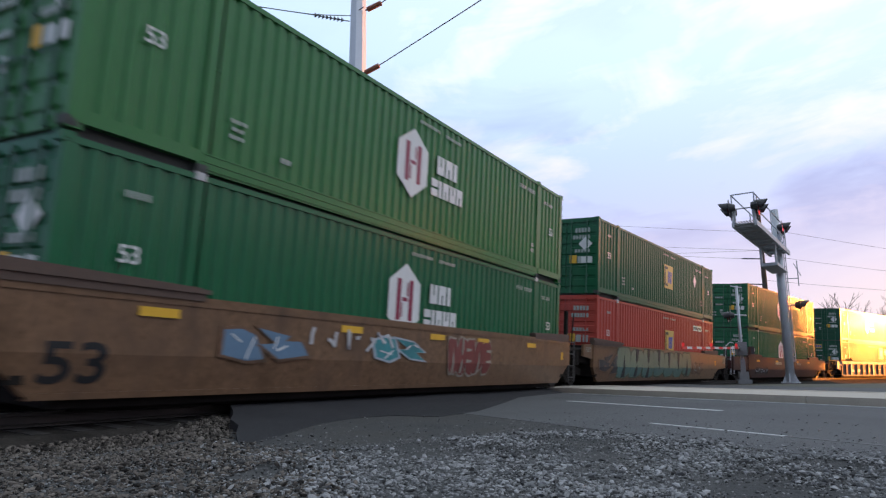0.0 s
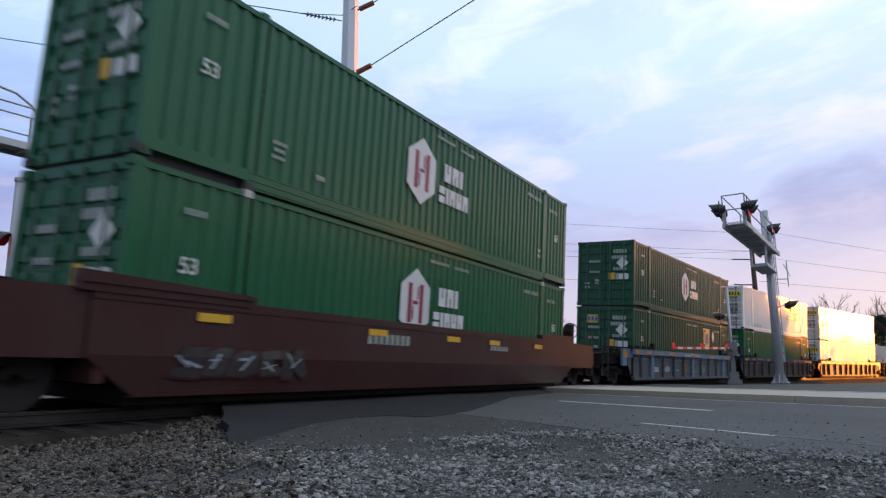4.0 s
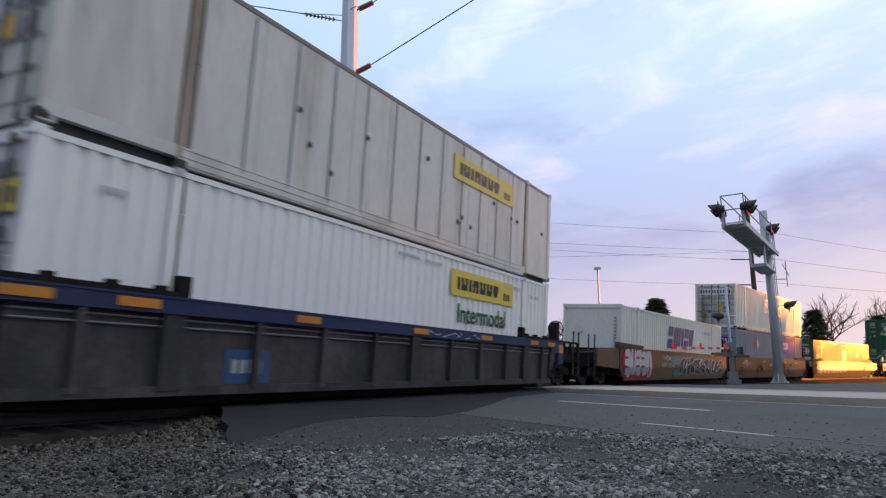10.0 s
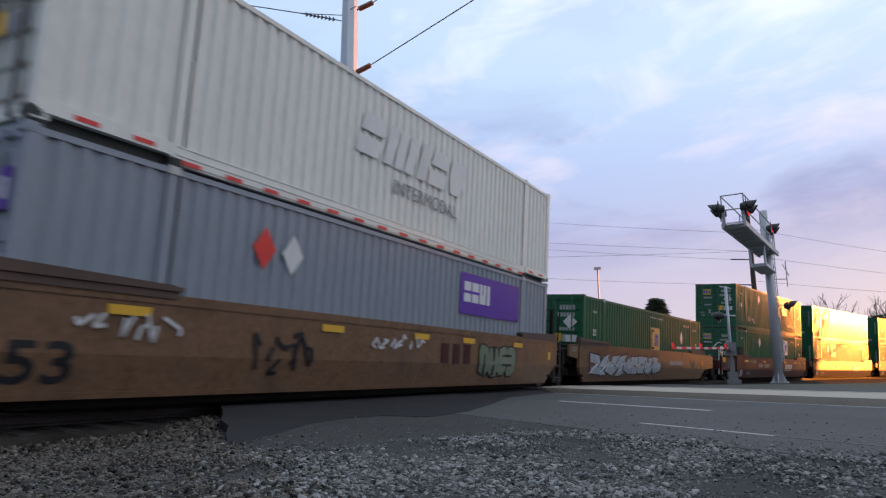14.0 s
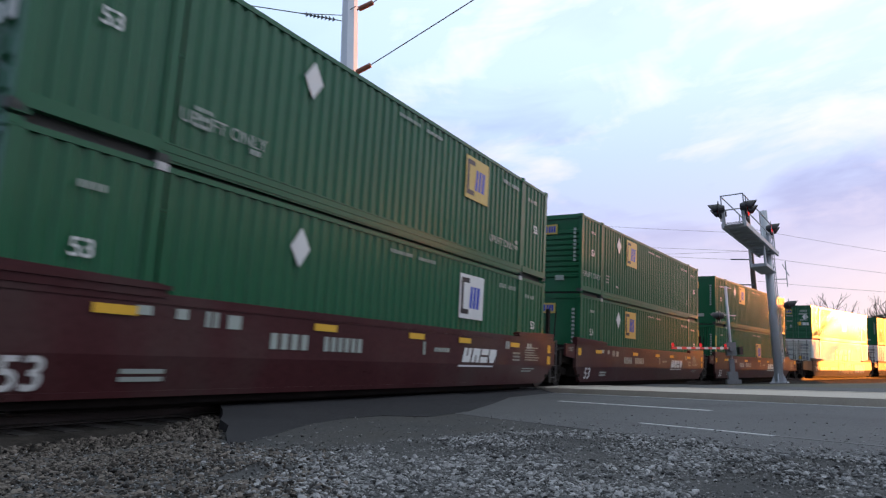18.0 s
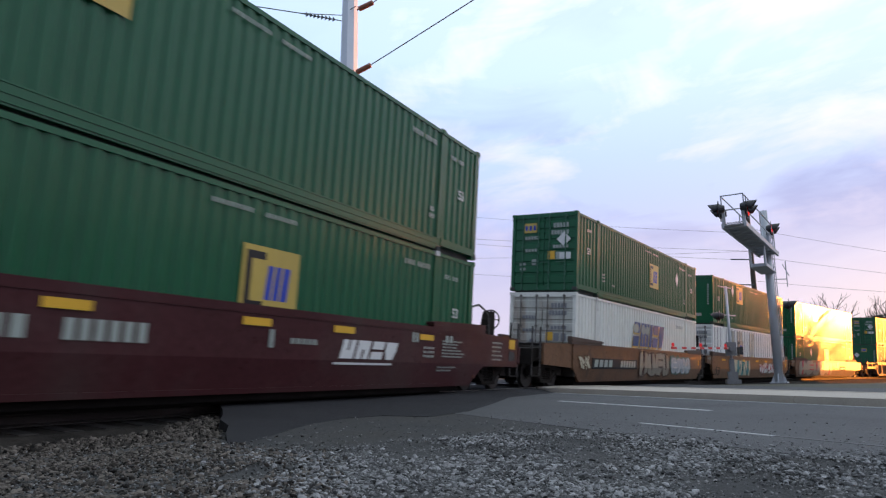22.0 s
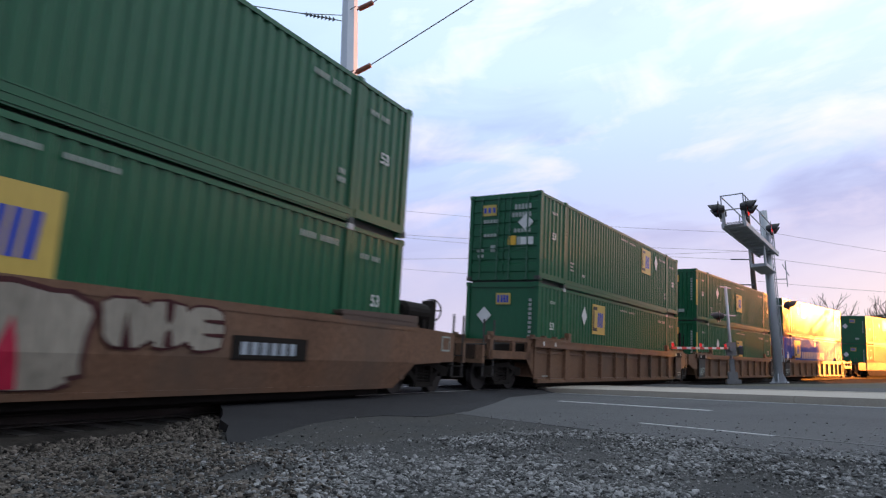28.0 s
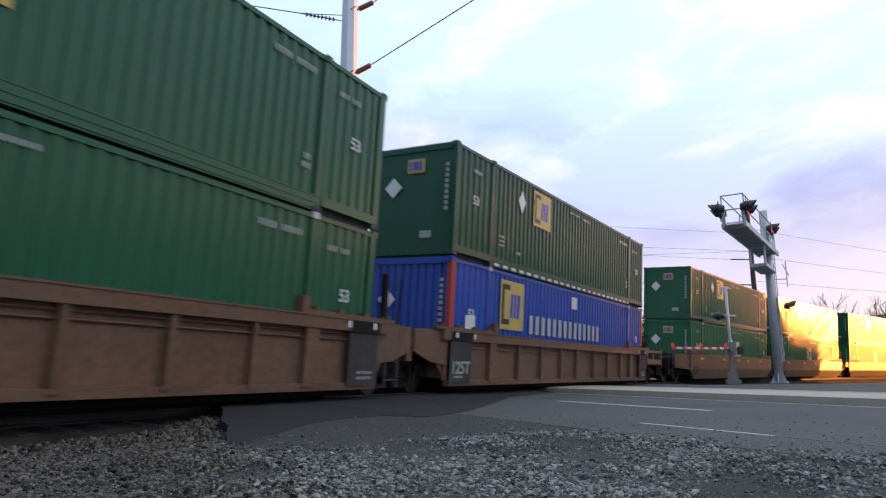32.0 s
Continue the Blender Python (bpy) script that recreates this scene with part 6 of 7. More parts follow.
    # the last brown units in sight
    for s, f, r, lo in ((396.04, "coupler", "joint", "hex"), (415.6, "joint", "joint", "square"), (435.2, "joint", "coupler", "square")):
        a = green_box(True, "green" if s < 430 else "forest", "plain", (-2.9, 2.1), dia=[(-4.35, 2.1)])
        b = green_box(False, "hubgreen", "plain", (-0.9, 1.6), kind=lo)
        car = well_car("smooth", "brown", f, r, brown, tri)
        car_marks(car, "logoink", "53")
        load(s, car, (b, LOW), (a, HIGH))


M["strokeblue"] = paint("dark_blue_stroke_paint", (0.035, 0.075, 0.20))
M["greyink"] = paint("faded_grey_lettering", (0.34, 0.36, 0.38))
M["sand"] = paint("cream_spray_paint", (0.42, 0.40, 0.30), vary=0.2)
build_train()


# ---- ground, road, track ----
ROAD = Vector((0.766, 0.643, 0))       # along the road, over the tracks
CROSS = Vector((0.643, -0.766, 0))     # to the right of it


def road_point(along, across, z=0.0):
    p = ROAD * along + CROSS * across
    return (p.x, p.y, z)


def level(x, y):
    """Height of the open ground: it falls away with the line."""
    f = min(max((x - 34) / 40, 0), 1)
    return -0.14 + f * -0.75


def strip(bm, a0, a1, c0, c1, z, depth=0.05, n=1):
    for i in range(n):
        b0, b1 = a0 + (a1 - a0) * i / n, a0 + (a1 - a0) * (i + 1) / n
        pts = [road_point(b0, c0), road_point(b1, c0), road_point(b1, c1), road_point(b0, c1)]
        lo = [bm.verts.new((p[0], p[1], z - depth)) for p in pts]
        hi = [bm.verts.new((p[0], p[1], z)) for p in pts]
        bm.faces.new(hi)
        for k in range(4):
            bm.faces.new((lo[k], lo[(k + 1) % 4], hi[(k + 1) % 4], hi[k]))


def slab(bm, pts, z, depth=0.1):
    top = [bm.verts.new((x, y, z)) for x, y in pts]
    low = [bm.verts.new((x, y, z - depth)) for x, y in pts]
    bm.faces.new(top)
    for k in range(len(pts)):
        bm.faces.new((top[k - 1], top[k], low[k], low[k - 1]))


def make_ground():
    bm = bmesh.new()
    xs = sorted(set([-3000, -1000, -300, -100, -40, *range(-20, 121, 4), 150, 220, 400, 900, 1800, 4000]))
    ys = sorted(set([-3000, -1000, -300, -120, *range(-60, 61, 5), 100, 200, 500, 1500, 4000]))
    v = {}
    for x in xs:
        for y in ys:
            v[x, y] = bm.verts.new((x, y, level(x, y) - 0.06))
    for x0, x1 in zip(xs, xs[1:]):
        for y0, y1 in zip(ys, ys[1:]):
            bm.faces.new((v[x0, y0], v[x1, y0], v[x1, y1], v[x0, y1]))
    structure("ground", bm, M["grass"], "dry winter verge and waste ground reaching to the horizon", "ground")
    # carriageways
    bm = bmesh.new()
    strip(bm, -60, 60, 4.9, 11.95, -0.10)
    structure("road", bm, M["asphalt"], "worn grey asphalt carriageway crossing the railway", "road")
    bm = bmesh.new()
    strip(bm, -60, 60, 14.9, 22.3, -0.10)
    structure("road_opposite", bm, M["asphalt"], "worn grey asphalt carriageway beyond the median", "road")
    for k, (a0, a1, c0, c1, z) in enumerate(((8.28, 12.5, 8.69, 8.81, -0.096), (-1.5, 2.7, 8.69, 8.81, -0.096), (8, 12.1, 18.3, 18.44, -0.096), (-20, 17.2, 11.66, 11.75, -0.096))):
        bm = bmesh.new()
        strip(bm, a0, a1, c0, c1, z, 0.004)
        structure("road_line", bm, M["roadpaint"], "worn white painted lane line", "road marking")
    bm = bmesh.new()
    strip(bm, -25, 4.88, 5.99, 6.07, -0.096, 0.004)
    structure("road_line", bm, M["fadedpaint"], "almost worn away white edge line", "road marking")
    bm = bmesh.new()
    strip(bm, 4.9, 6.85, 6.0, 6.055, -0.0955, 0.004)
    structure("road_line", bm, M["roadpaint"], "worn white painted edge line", "road marking")
    # the gritty apron beside the road, and the dark patch by the rails
    bm = bmesh.new()
    pts = [(5.2, 4.4), (9.6, 4.6), (14.2, 4.4), (9.5, -0.9), (5.0, -6.0), (-8, -20), (-14, 2), (-2, 8.5)]
    slab(bm, pts, -0.104)
    structure("apron", bm, M["dirt"], "gritty dirt and gravel apron beside the road", "ground")
    bm = bmesh.new()
    pts = [(7.2, 4.6), (7.3, 3.9), (8.25, 4.1), (9.43, 3.95), (10.07, 3.6), (9.9, 2.79), (11.35, 2.51), (14.5, 2.6), (20, 2.9), (24, 1.7), (26, 2.4), (15, 6.6), (12.5, 8.1)]
    slab(bm, pts, -0.0965, 0.05)
    structure("asphalt_patch", bm, M["newasphalt"], "dark fresh asphalt patch along the rails", "road")


def kerb():
    """The raised median: concrete kerb segments round a paved nose."""
    t = thing("median_island", "raised concrete median with pale kerb segments", "traffic island")
    ends = (-30.0, -24.0, -18.0, -12.0, -6.0, 0.1, 9.1, 17.7)
    for a0, a1 in zip(ends, ends[1:]):
        for c0, c1 in ((11.85, 12.1), (14.65, 14.9)):
            part("kerb", _made(lambda bm: strip(bm, a0 + 0.012, a1 - 0.012, c0, c1, 0.04, 0.2)), M["concrete"], t)
    part("paving", _made(lambda bm: strip(bm, -30, 17.7, 12.11, 14.64, 0.03, 0.17, 1)), M["concrete"], t)
    bm = bmesh.new()
    n = 10
    c = Vector(road_point(17.7, 13.375))
    ring = [c + CROSS * math.cos(math.pi * k / n) * 1.525 + ROAD * math.sin(math.pi * k / n) * 1.525 for k in range(n + 1)]
    lo = [bm.verts.new((p.x, p.y, -0.15)) for p in ring]
    hi = [bm.verts.new((p.x, p.y, 0.04)) for p in ring]
    bm.faces.new(hi)
    for k in range(n):
        bm.faces.new((lo[k], lo[k + 1], hi[k + 1], hi[k]))
    part("nose", bm, M["concrete"], t)


def make_track():
    """Two rails on ties in stone ballast."""
    t = tagged(new("railway_track"), "banked railway track of worn steel rails on timber ties", "railway track", kind="structure")
    prof = [(-0.07, -0.17), (0.07, -0.17), (0.07, -0.155), (0.012, -0.135), (0.012, -0.05), (0.036, -0.04), (0.036, -0.004), (-0.036, -0.004), (-0.036, -0.04), (-0.012, -0.05), (-0.012, -0.135), (-0.07, -0.155)]
    head = [(-0.03, -0.004), (0.03, -0.004), (0.026, 0.0), (-0.026, 0.0)]
    ss = [s for s in np.arange(-60, 440, 2.0)]
    for off in (-0.7525, 0.7525):
        for nm, pr, key in (("rail", prof, "rail"), ("railhead", head, "tread")):
            bm = bmesh.new()
            rows = []
            for s in ss:
                m = track_pose(float(s), RAIL, half=0.5)
                rows.append([bm.verts.new(m @ Vector((0, off + a, z))) for a, z in pr])
            for r, q in zip(rows, rows[1:]):
                for k in range(len(pr)):
                    bm.faces.new((r[k], r[(k + 1) % len(pr)], q[(k + 1) % len(pr)], q[k]))
            part(nm, bm, M[key], t)
    tie_mesh = shared("tie", lambda bm: box(bm, -0.115, 0.115, -1.3, 1.3, -0.35, -0.165), M["tie"])
    for s in np.arange(-14, 10.4, 0.53):
        part("tie", tie_mesh, None, t, "", track_pose(float(s), RAIL - 0.02, half=0.5))
    bm = bmesh.new()
    prev = None
    for s in ss:
        m = track_pose(float(s), 0.12, half=0.5)
        row = [bm.verts.new(m @ Vector((0, y, z))) for y, z in ((-3.6, -0.75), (-1.75, -0.24), (-1.36, -0.075), (1.36, -0.075), (1.75, -0.24), (3.6, -0.75))]
        if prev:
            for k in range(5):
                bm.faces.new((prev[k], row[k], row[k + 1], prev[k + 1]))
        prev = row
    # bed colour holds oil and the shade below the cars
    part("ballast_bed", bm, M["oilshadestone"], t, "oily crushed stone ballast, darkened for the shade under the train")
    # the paved crossing between and beside the rails
    for a, b, z, start in ((-2.6, -0.83, -0.01, 16.0), (-0.66, 0.66, -0.01, 9.9), (0.83, 2.6, -0.01, 9.9)):
        bm = bmesh.new()
        prev = None
        for s in np.arange(start, 31, 1.5):
            m = track_pose(float(s), RAIL, half=0.5)
            row = [bm.verts.new(m @ Vector((0, y, zz))) for y, zz in ((a, -0.45), (a, z - (0.085 if a < -2 else 0.0)), (b, z), (b, -0.45))]
            if prev:
                for k in range(3):
                    bm.faces.new((prev[k], row[k], row[k + 1], prev[k + 1]))
            prev = row
        part("crossing_panel", bm, M["newasphalt"], t)
    # the asphalt ramp from the near rail down to the apron, with its broken end beside the ballast
    bm = bmesh.new()
    prev = None
    for k, (s, foot) in enumerate(((9.9, (5.43, 3.36)), (10.6, (6.34, 3.52)), (11.6, (7.3, 3.76)), (12.6, (8.25, 3.93)), (13.8, (9.43, 3.86)), (15.0, (10.5, 3.54)), (16.0, (11.6, 3.3)), (17.5, (14.4, 2.75)))):
        m = track_pose(s, RAIL, half=0.5)
        top, low = m @ Vector((0, -0.83, -0.012)), Vector((*foot, -0.113))
        row = []
        for j in range(9):
            f = j / 8
            q = top.lerp(low, f)
            q.z += 0.035 * math.sin(math.pi * f) * (1 - f) + 0.012 * noise.noise(q * 1.7) * math.sin(math.pi * f)
            if k == 0:
                q += Vector((0.6, -0.78, 0)) * 0.09 * noise.noise(Vector((f * 9, 4.0, 0))) * math.sin(math.pi * f)
            row.append(bm.verts.new(q))
        if prev:
            for j in range(8):
                bm.faces.new((prev[j], row[j], row[j + 1], prev[j + 1]))
        else:
            skirt = [bm.verts.new(v.co - Vector((0.03, 0, 0.32))) for v in row]
            for j in range(8):
                bm.faces.new((row[j], row[j + 1], skirt[j + 1], skirt[j]))
        prev = row
    part("crossing_ramp", bm, M["newasphalt"], t, "dark asphalt ramp beside the near rail")


def stones(name, mat_key, label, count, place, size, seed, flat=0.62):
    """Loose crushed stone: angular pieces of varied size, lying on the ground."""
    rng = np.random.default_rng(seed)
    ph = (1 + 5 ** 0.5) / 2
    base = np.array([(-1, ph, 0), (1, ph, 0), (-1, -ph, 0), (1, -ph, 0), (0, -1, ph), (0, 1, ph), (0, -1, -ph), (0, 1, -ph), (ph, 0, -1), (ph, 0, 1), (-ph, 0, -1), (-ph, 0, 1)]) / 1.9
    tri = np.array([(0, 11, 5), (0, 5, 1), (0, 1, 7), (0, 7, 10), (0, 10, 11), (1, 5, 9), (5, 11, 4), (11, 10, 2), (10, 7, 6), (7, 1, 8), (3, 9, 4), (3, 4, 2), (3, 2, 6), (3, 6, 8), (3, 8, 9), (4, 9, 5), (2, 4, 11), (6, 2, 10), (8, 6, 7), (9, 8, 1)])
    pos = place(rng, count)
    n = len(pos)
    r = size[0] * np.exp(rng.normal(0, size[1], n)).clip(0.4, 2.6)
    q = rng.normal(size=(n, 4))
    q /= np.linalg.norm(q, axis=1)[:, None]
    w, x, y, z = q.T
    rot = np.stack([np.stack([1 - 2 * (y * y + z * z), 2 * (x * y - z * w), 2 * (x * z + y * w)], 1), np.stack([2 * (x * y + z * w), 1 - 2 * (x * x + z * z), 2 * (y * z - x * w)], 1), np.stack([2 * (x * z - y * w), 2 * (y * z + x * w), 1 - 2 * (x * x + y * y)], 1)], 1)
    scale = np.stack([rng.uniform(0.8, 1.35, n), rng.uniform(0.6, 1.0, n), rng.uniform(0.45, 0.8, n)], 1)
    v = base[None] * rng.uniform(0.6, 1.3, (n, 12, 1)) * scale[:, None, :]
    v = np.einsum("nij,nkj->nki", rot, v)
    v[:, :, 2] *= flat
    v = v * r[:, None, None] + pos[:, None, :]
    v[:, :, 2] += (r * 0.25)[:, None]
    f = (tri[None] + (np.arange(n) * 12)[:, None, None]).reshape(-1, 3)
    me = bpy.data.meshes.new(name)
    me.from_pydata(v.reshape(-1, 3).tolist(), [], f.tolist())
    me.materials.append(M[mat_key])
    return tagged(new(name, me), label, "gravel", kind="stuff")


def patchy(x, y, f, seed):
    return noise.noise(Vector((x * f + seed, y * f, seed * 1.7)))


def reach(x, y):
    """How far the loose gravel lies from the tripod, by direction."""
    a = math.degrees(math.atan2(y, x))
    return float(np.interp(a, (-60, -18, -9.6, -4, 0.2, 4.6, 9.2, 15.7, 22.2, 28.5, 32.6, 40), (6.0, 6.15, 6.3, 6.6, 7.25, 7.5, 7.4, 6.4, 6.1, 6.2, 6.5, 6.6)))


def on_verge(coarse, a0=-26, a1=54):
    def place(rng, n):
        out = []
        while len(out) < n:
            r, a = math.sqrt(rng.uniform(3.2 ** 2, 7.9 ** 2)), radians(rng.uniform(a0, a1))
            x, y = r * math.cos(a), r * math.sin(a)
            far = r / reach(x, y)
            dense = patchy(x, y, 0.9, 3.0) * 1.5 + patchy(x, y, 2.6, 9.0) * 0.7
            deg = math.degrees(a)
            side = min(1.0, max(0.0, (deg - (a0 if a0 > 0 else a0 - 9)) / 9)) * min(1.0, max(0.0, ((a1 if a1 < 50 else a1 + 9) - deg) / 9))
            if rng.uniform() > side:
                continue
            keep = (0.5 + dense if coarse else 0.62 + dense * 0.55) * min(1.0, max(0.0, (1.10 - far) * 7))
            if y > 2.6 and x < 5.6:
                keep = max(keep * 0.75, 0.42 if coarse else 0.5) * min(1.0, max(0.0, (1.10 - far) * 7))
            if rng.uniform() < keep:
                out.append((x, y, -0.106 + max(0, patchy(x, y, 1.1, 5.0)) * 0.05))
        return np.array(out)
    return place


def by_rails(rng, n):
    """The shoulder of the ballast, heaped against the edge of the asphalt."""
    out = []
    while len(out) < n:
        x, y = rng.uniform(1.5, 12.5), rng.uniform(2.9, 8.0)
        mid, head = on_track(x * 1.02)
        off = (Vector((x, y, 0)) - mid).to_2d().dot(Vector((-math.sin(radians(head)), math.cos(radians(head)))))
        edge = 3.50 + (x - 5.6) * 0.643 + 0.10 * patchy(x, y, 2.0, 1.0)
        if off > -0.95 or y < edge - 0.05 or y < 3.3:
            continue
        f = min(1.0, max(0.0, (-off - 0.95) / 2.2))
        z = -0.19 - 0.02 * f + 0.11 * max(0, 1 - abs(y - edge - 0.3) / 0.7)
        out.append((x, y, z + rng.uniform(-0.02, 0.03)))
    return np.array(out)


def scattered(rng, n):
    out = []
    while len(out) < n:
        x, y = rng.uniform(5.5, 13), rng.uniform(-4, 4)
        if math.hypot(x, y) > reach(x, y) and rng.uniform() < math.exp(-(math.hypot(x, y) - reach(x, y)) * 0.9):
            out.append((x, y, -0.10))
    return np.array(out)


make_ground()
kerb()
make_track()
stones("gravel", "stone", "loose crushed grey stone on the verge", 12500, on_verge(True, -26, 37), (0.0118, 0.5), 1, 0.66)
stones("ballast_spill", "brownstone", "grey-brown ballast stones spilled over the verge", 13500, on_verge(True, 22, 54), (0.0112, 0.45), 7, 0.7)
stones("grit", "gritstone", "fine grey stone grit between larger stones", 38000, on_verge(False), (0.0066, 0.4), 2, 0.62)
stones("ballast", "brownstone", "grey-brown crushed stone ballast heaped beside the rails", 34000, by_rails, (0.0165, 0.42), 3, 0.85)
stones("loose_stones", "gritstone", "stray stones on the asphalt edge", 2600, scattered, (0.0075, 0.55), 4)


# ---- crossing signals ----
def lamp_unit(parent, m, lit, facing=1):
    """A flashing light: round background, housing, hood and red lens; looks along -y of its pose."""
    u = part("flasher", _made(lambda bm: (disc(bm, (0, 0.02, 0), (0, 1, 0), 0.27, 0.02, 24), tube(bm, [(0, 0.02, 0), (0, 0.2, 0)], [0.17, 0.10], 16))), M["signalblack"], parent, "black round-backed flashing light", m)

    def hood(bm):
        n = 12
        prev = None
        for k in range(n + 1):
            a = math.pi * (-0.12 + 1.24 * k / n)
            p = [Vector((0.17 * math.cos(a), 0, 0.17 * math.sin(a))), Vector((0.17 * math.cos(a), -0.30 * (0.6 + 0.4 * math.sin(a)), 0.17 * math.sin(a)))]
            q = [Vector((x.x * 0.95, x.y, x.z * 0.95)) for x in p]
            row = [bm.verts.new(x) for x in (p[0], p[1], q[1], q[0])]
            if prev:
                for j in range(4):
                    bm.faces.new((prev[j], prev[(j + 1) % 4], row[(j + 1) % 4], row[j]))
            prev = row
    part("hood", shared("hood", hood, M["signalblack"]), None, u)
    part("lens", shared("lens", lambda bm: disc(bm, (0, -0.012, 0), (0, 1, 0), 0.15, 0.03, 20), M["lamp_on" if lit else "lamp_off"]), None, u, "lit red lens" if lit else "dark red lens")


def cantilever(name, label, base, tip, z, mast_top, mast_r, lamps, rail_h=1.05, step=1.25):
    """A mast with a walkway arm over the road and pairs of flashing lights."""
    t = thing(name, label, "crossing signal", "crossing signals")
    b, e = Vector((base[0], base[1], 0)), Vector((tip[0], tip[1], 0))
    d = (e - b).normalized()
    L = (e - b).length
    rot = math.degrees(math.atan2(d.y, d.x))
    g = pose(b.x, b.y, 0, 0, 0, rot)
    part("mast", _made(lambda bm: tube(bm, [(b.x, b.y, base[2]), (b.x, b.y, mast_top)], [mast_r * 1.15, mast_r], 18)), M["galv"], t, smooth=True)
    part("base_plate", _made(lambda bm: (box(bm, -0.3, 0.3, -0.3, 0.3, base[2], base[2] + 0.05, g), [prism(bm, [(mast_r, base[2] + 0.05), (0.28, base[2] + 0.05), (mast_r, base[2] + 0.4)], -0.015, 0.015, g @ pose(0, 0, 0, 0, 0, k * 90)) for k in range(4)])), M["galv"], t)

    def arm(bm):
        for y in (-0.33, 0.33):
            box(bm, -0.4, L, y - 0.04, y + 0.04, z, z + 0.16, g)
        for k in range(int(L / 0.7) + 1):
            box(bm, k * 0.7 - 0.02, k * 0.7 + 0.03, -0.33, 0.33, z + 0.02, z + 0.08, g)
        for k in range(int(L / 0.7)):
            p, q = g @ Vector((k * 0.7, -0.32 if k % 2 else 0.32, z + 0.05)), g @ Vector((k * 0.7 + 0.7, 0.32 if k % 2 else -0.32, z + 0.05))
            tube(bm, [p, q], 0.02, 5)
    part("arm", _made(arm), M["galv"], t)
    part("floor_plate", _made(lambda bm: box(bm, -0.35, L - 0.02, -0.29, 0.29, z + 0.085, z + 0.1, g)), M["galv"], t)
    part("walkway", _made(lambda bm: [box(bm, 0.2, L - 0.05, -0.29 + j * 0.083, -0.25 + j * 0.083, z + 0.165, z + 0.185, g) for j in range(7)]), M["galv"], t)
    for y in (-0.33, 0.33):
        r = part("railing", _made(lambda bm: [tube(bm, [g @ Vector((0.35, y, z + h)), g @ Vector((L, y, z + h))], 0.022, 6) for h in ((rail_h * 0.55, rail_h) if y > 0 else (rail_h,))]), M["galv"], t)
        for k in range(max(2, int(L / step)) + 1):
            x = 0.35 + (L - 0.4) * k / max(2, int(L / step))
            part("railing_post", _made(lambda bm: tube(bm, [g @ Vector((x, y, z + 0.1)), g @ Vector((x, y, z + rail_h))], 0.022, 6)), M["galv"], r)
    part("end_rail", _made(lambda bm: [tube(bm, [g @ Vector((L, -0.33, z + h)), g @ Vector((L, 0.33, z + h))], 0.022, 6) for h in (rail_h * 0.55, rail_h)]), M["galv"], t)
    for along, across, h, turn, lit in lamps:
        for k, s in enumerate((-0.38, 0.38)):
            c = g @ Vector((along, across, z + h))
            m = Matrix.Translation(c) @ pose(0, 0, 0, 0, 0, turn) @ pose(s, 0, 0)
            lamp_unit(t, m, lit == k)
        m = Matrix.Translation(g @ Vector((along, across, z + h))) @ pose(0, 0, 0, 0, 0, turn)
        part("lamp_bracket", _made(lambda bm: (box(bm, -0.3, 0.3, 0.1, 0.16, -0.03, 0.03, m), tube(bm, [m @ Vector((0, 0.13, 0.12)), m @ Vector((0, 0.13, -h + 0.15))], 0.05, 8))), M["galv"], t)
    return t, g


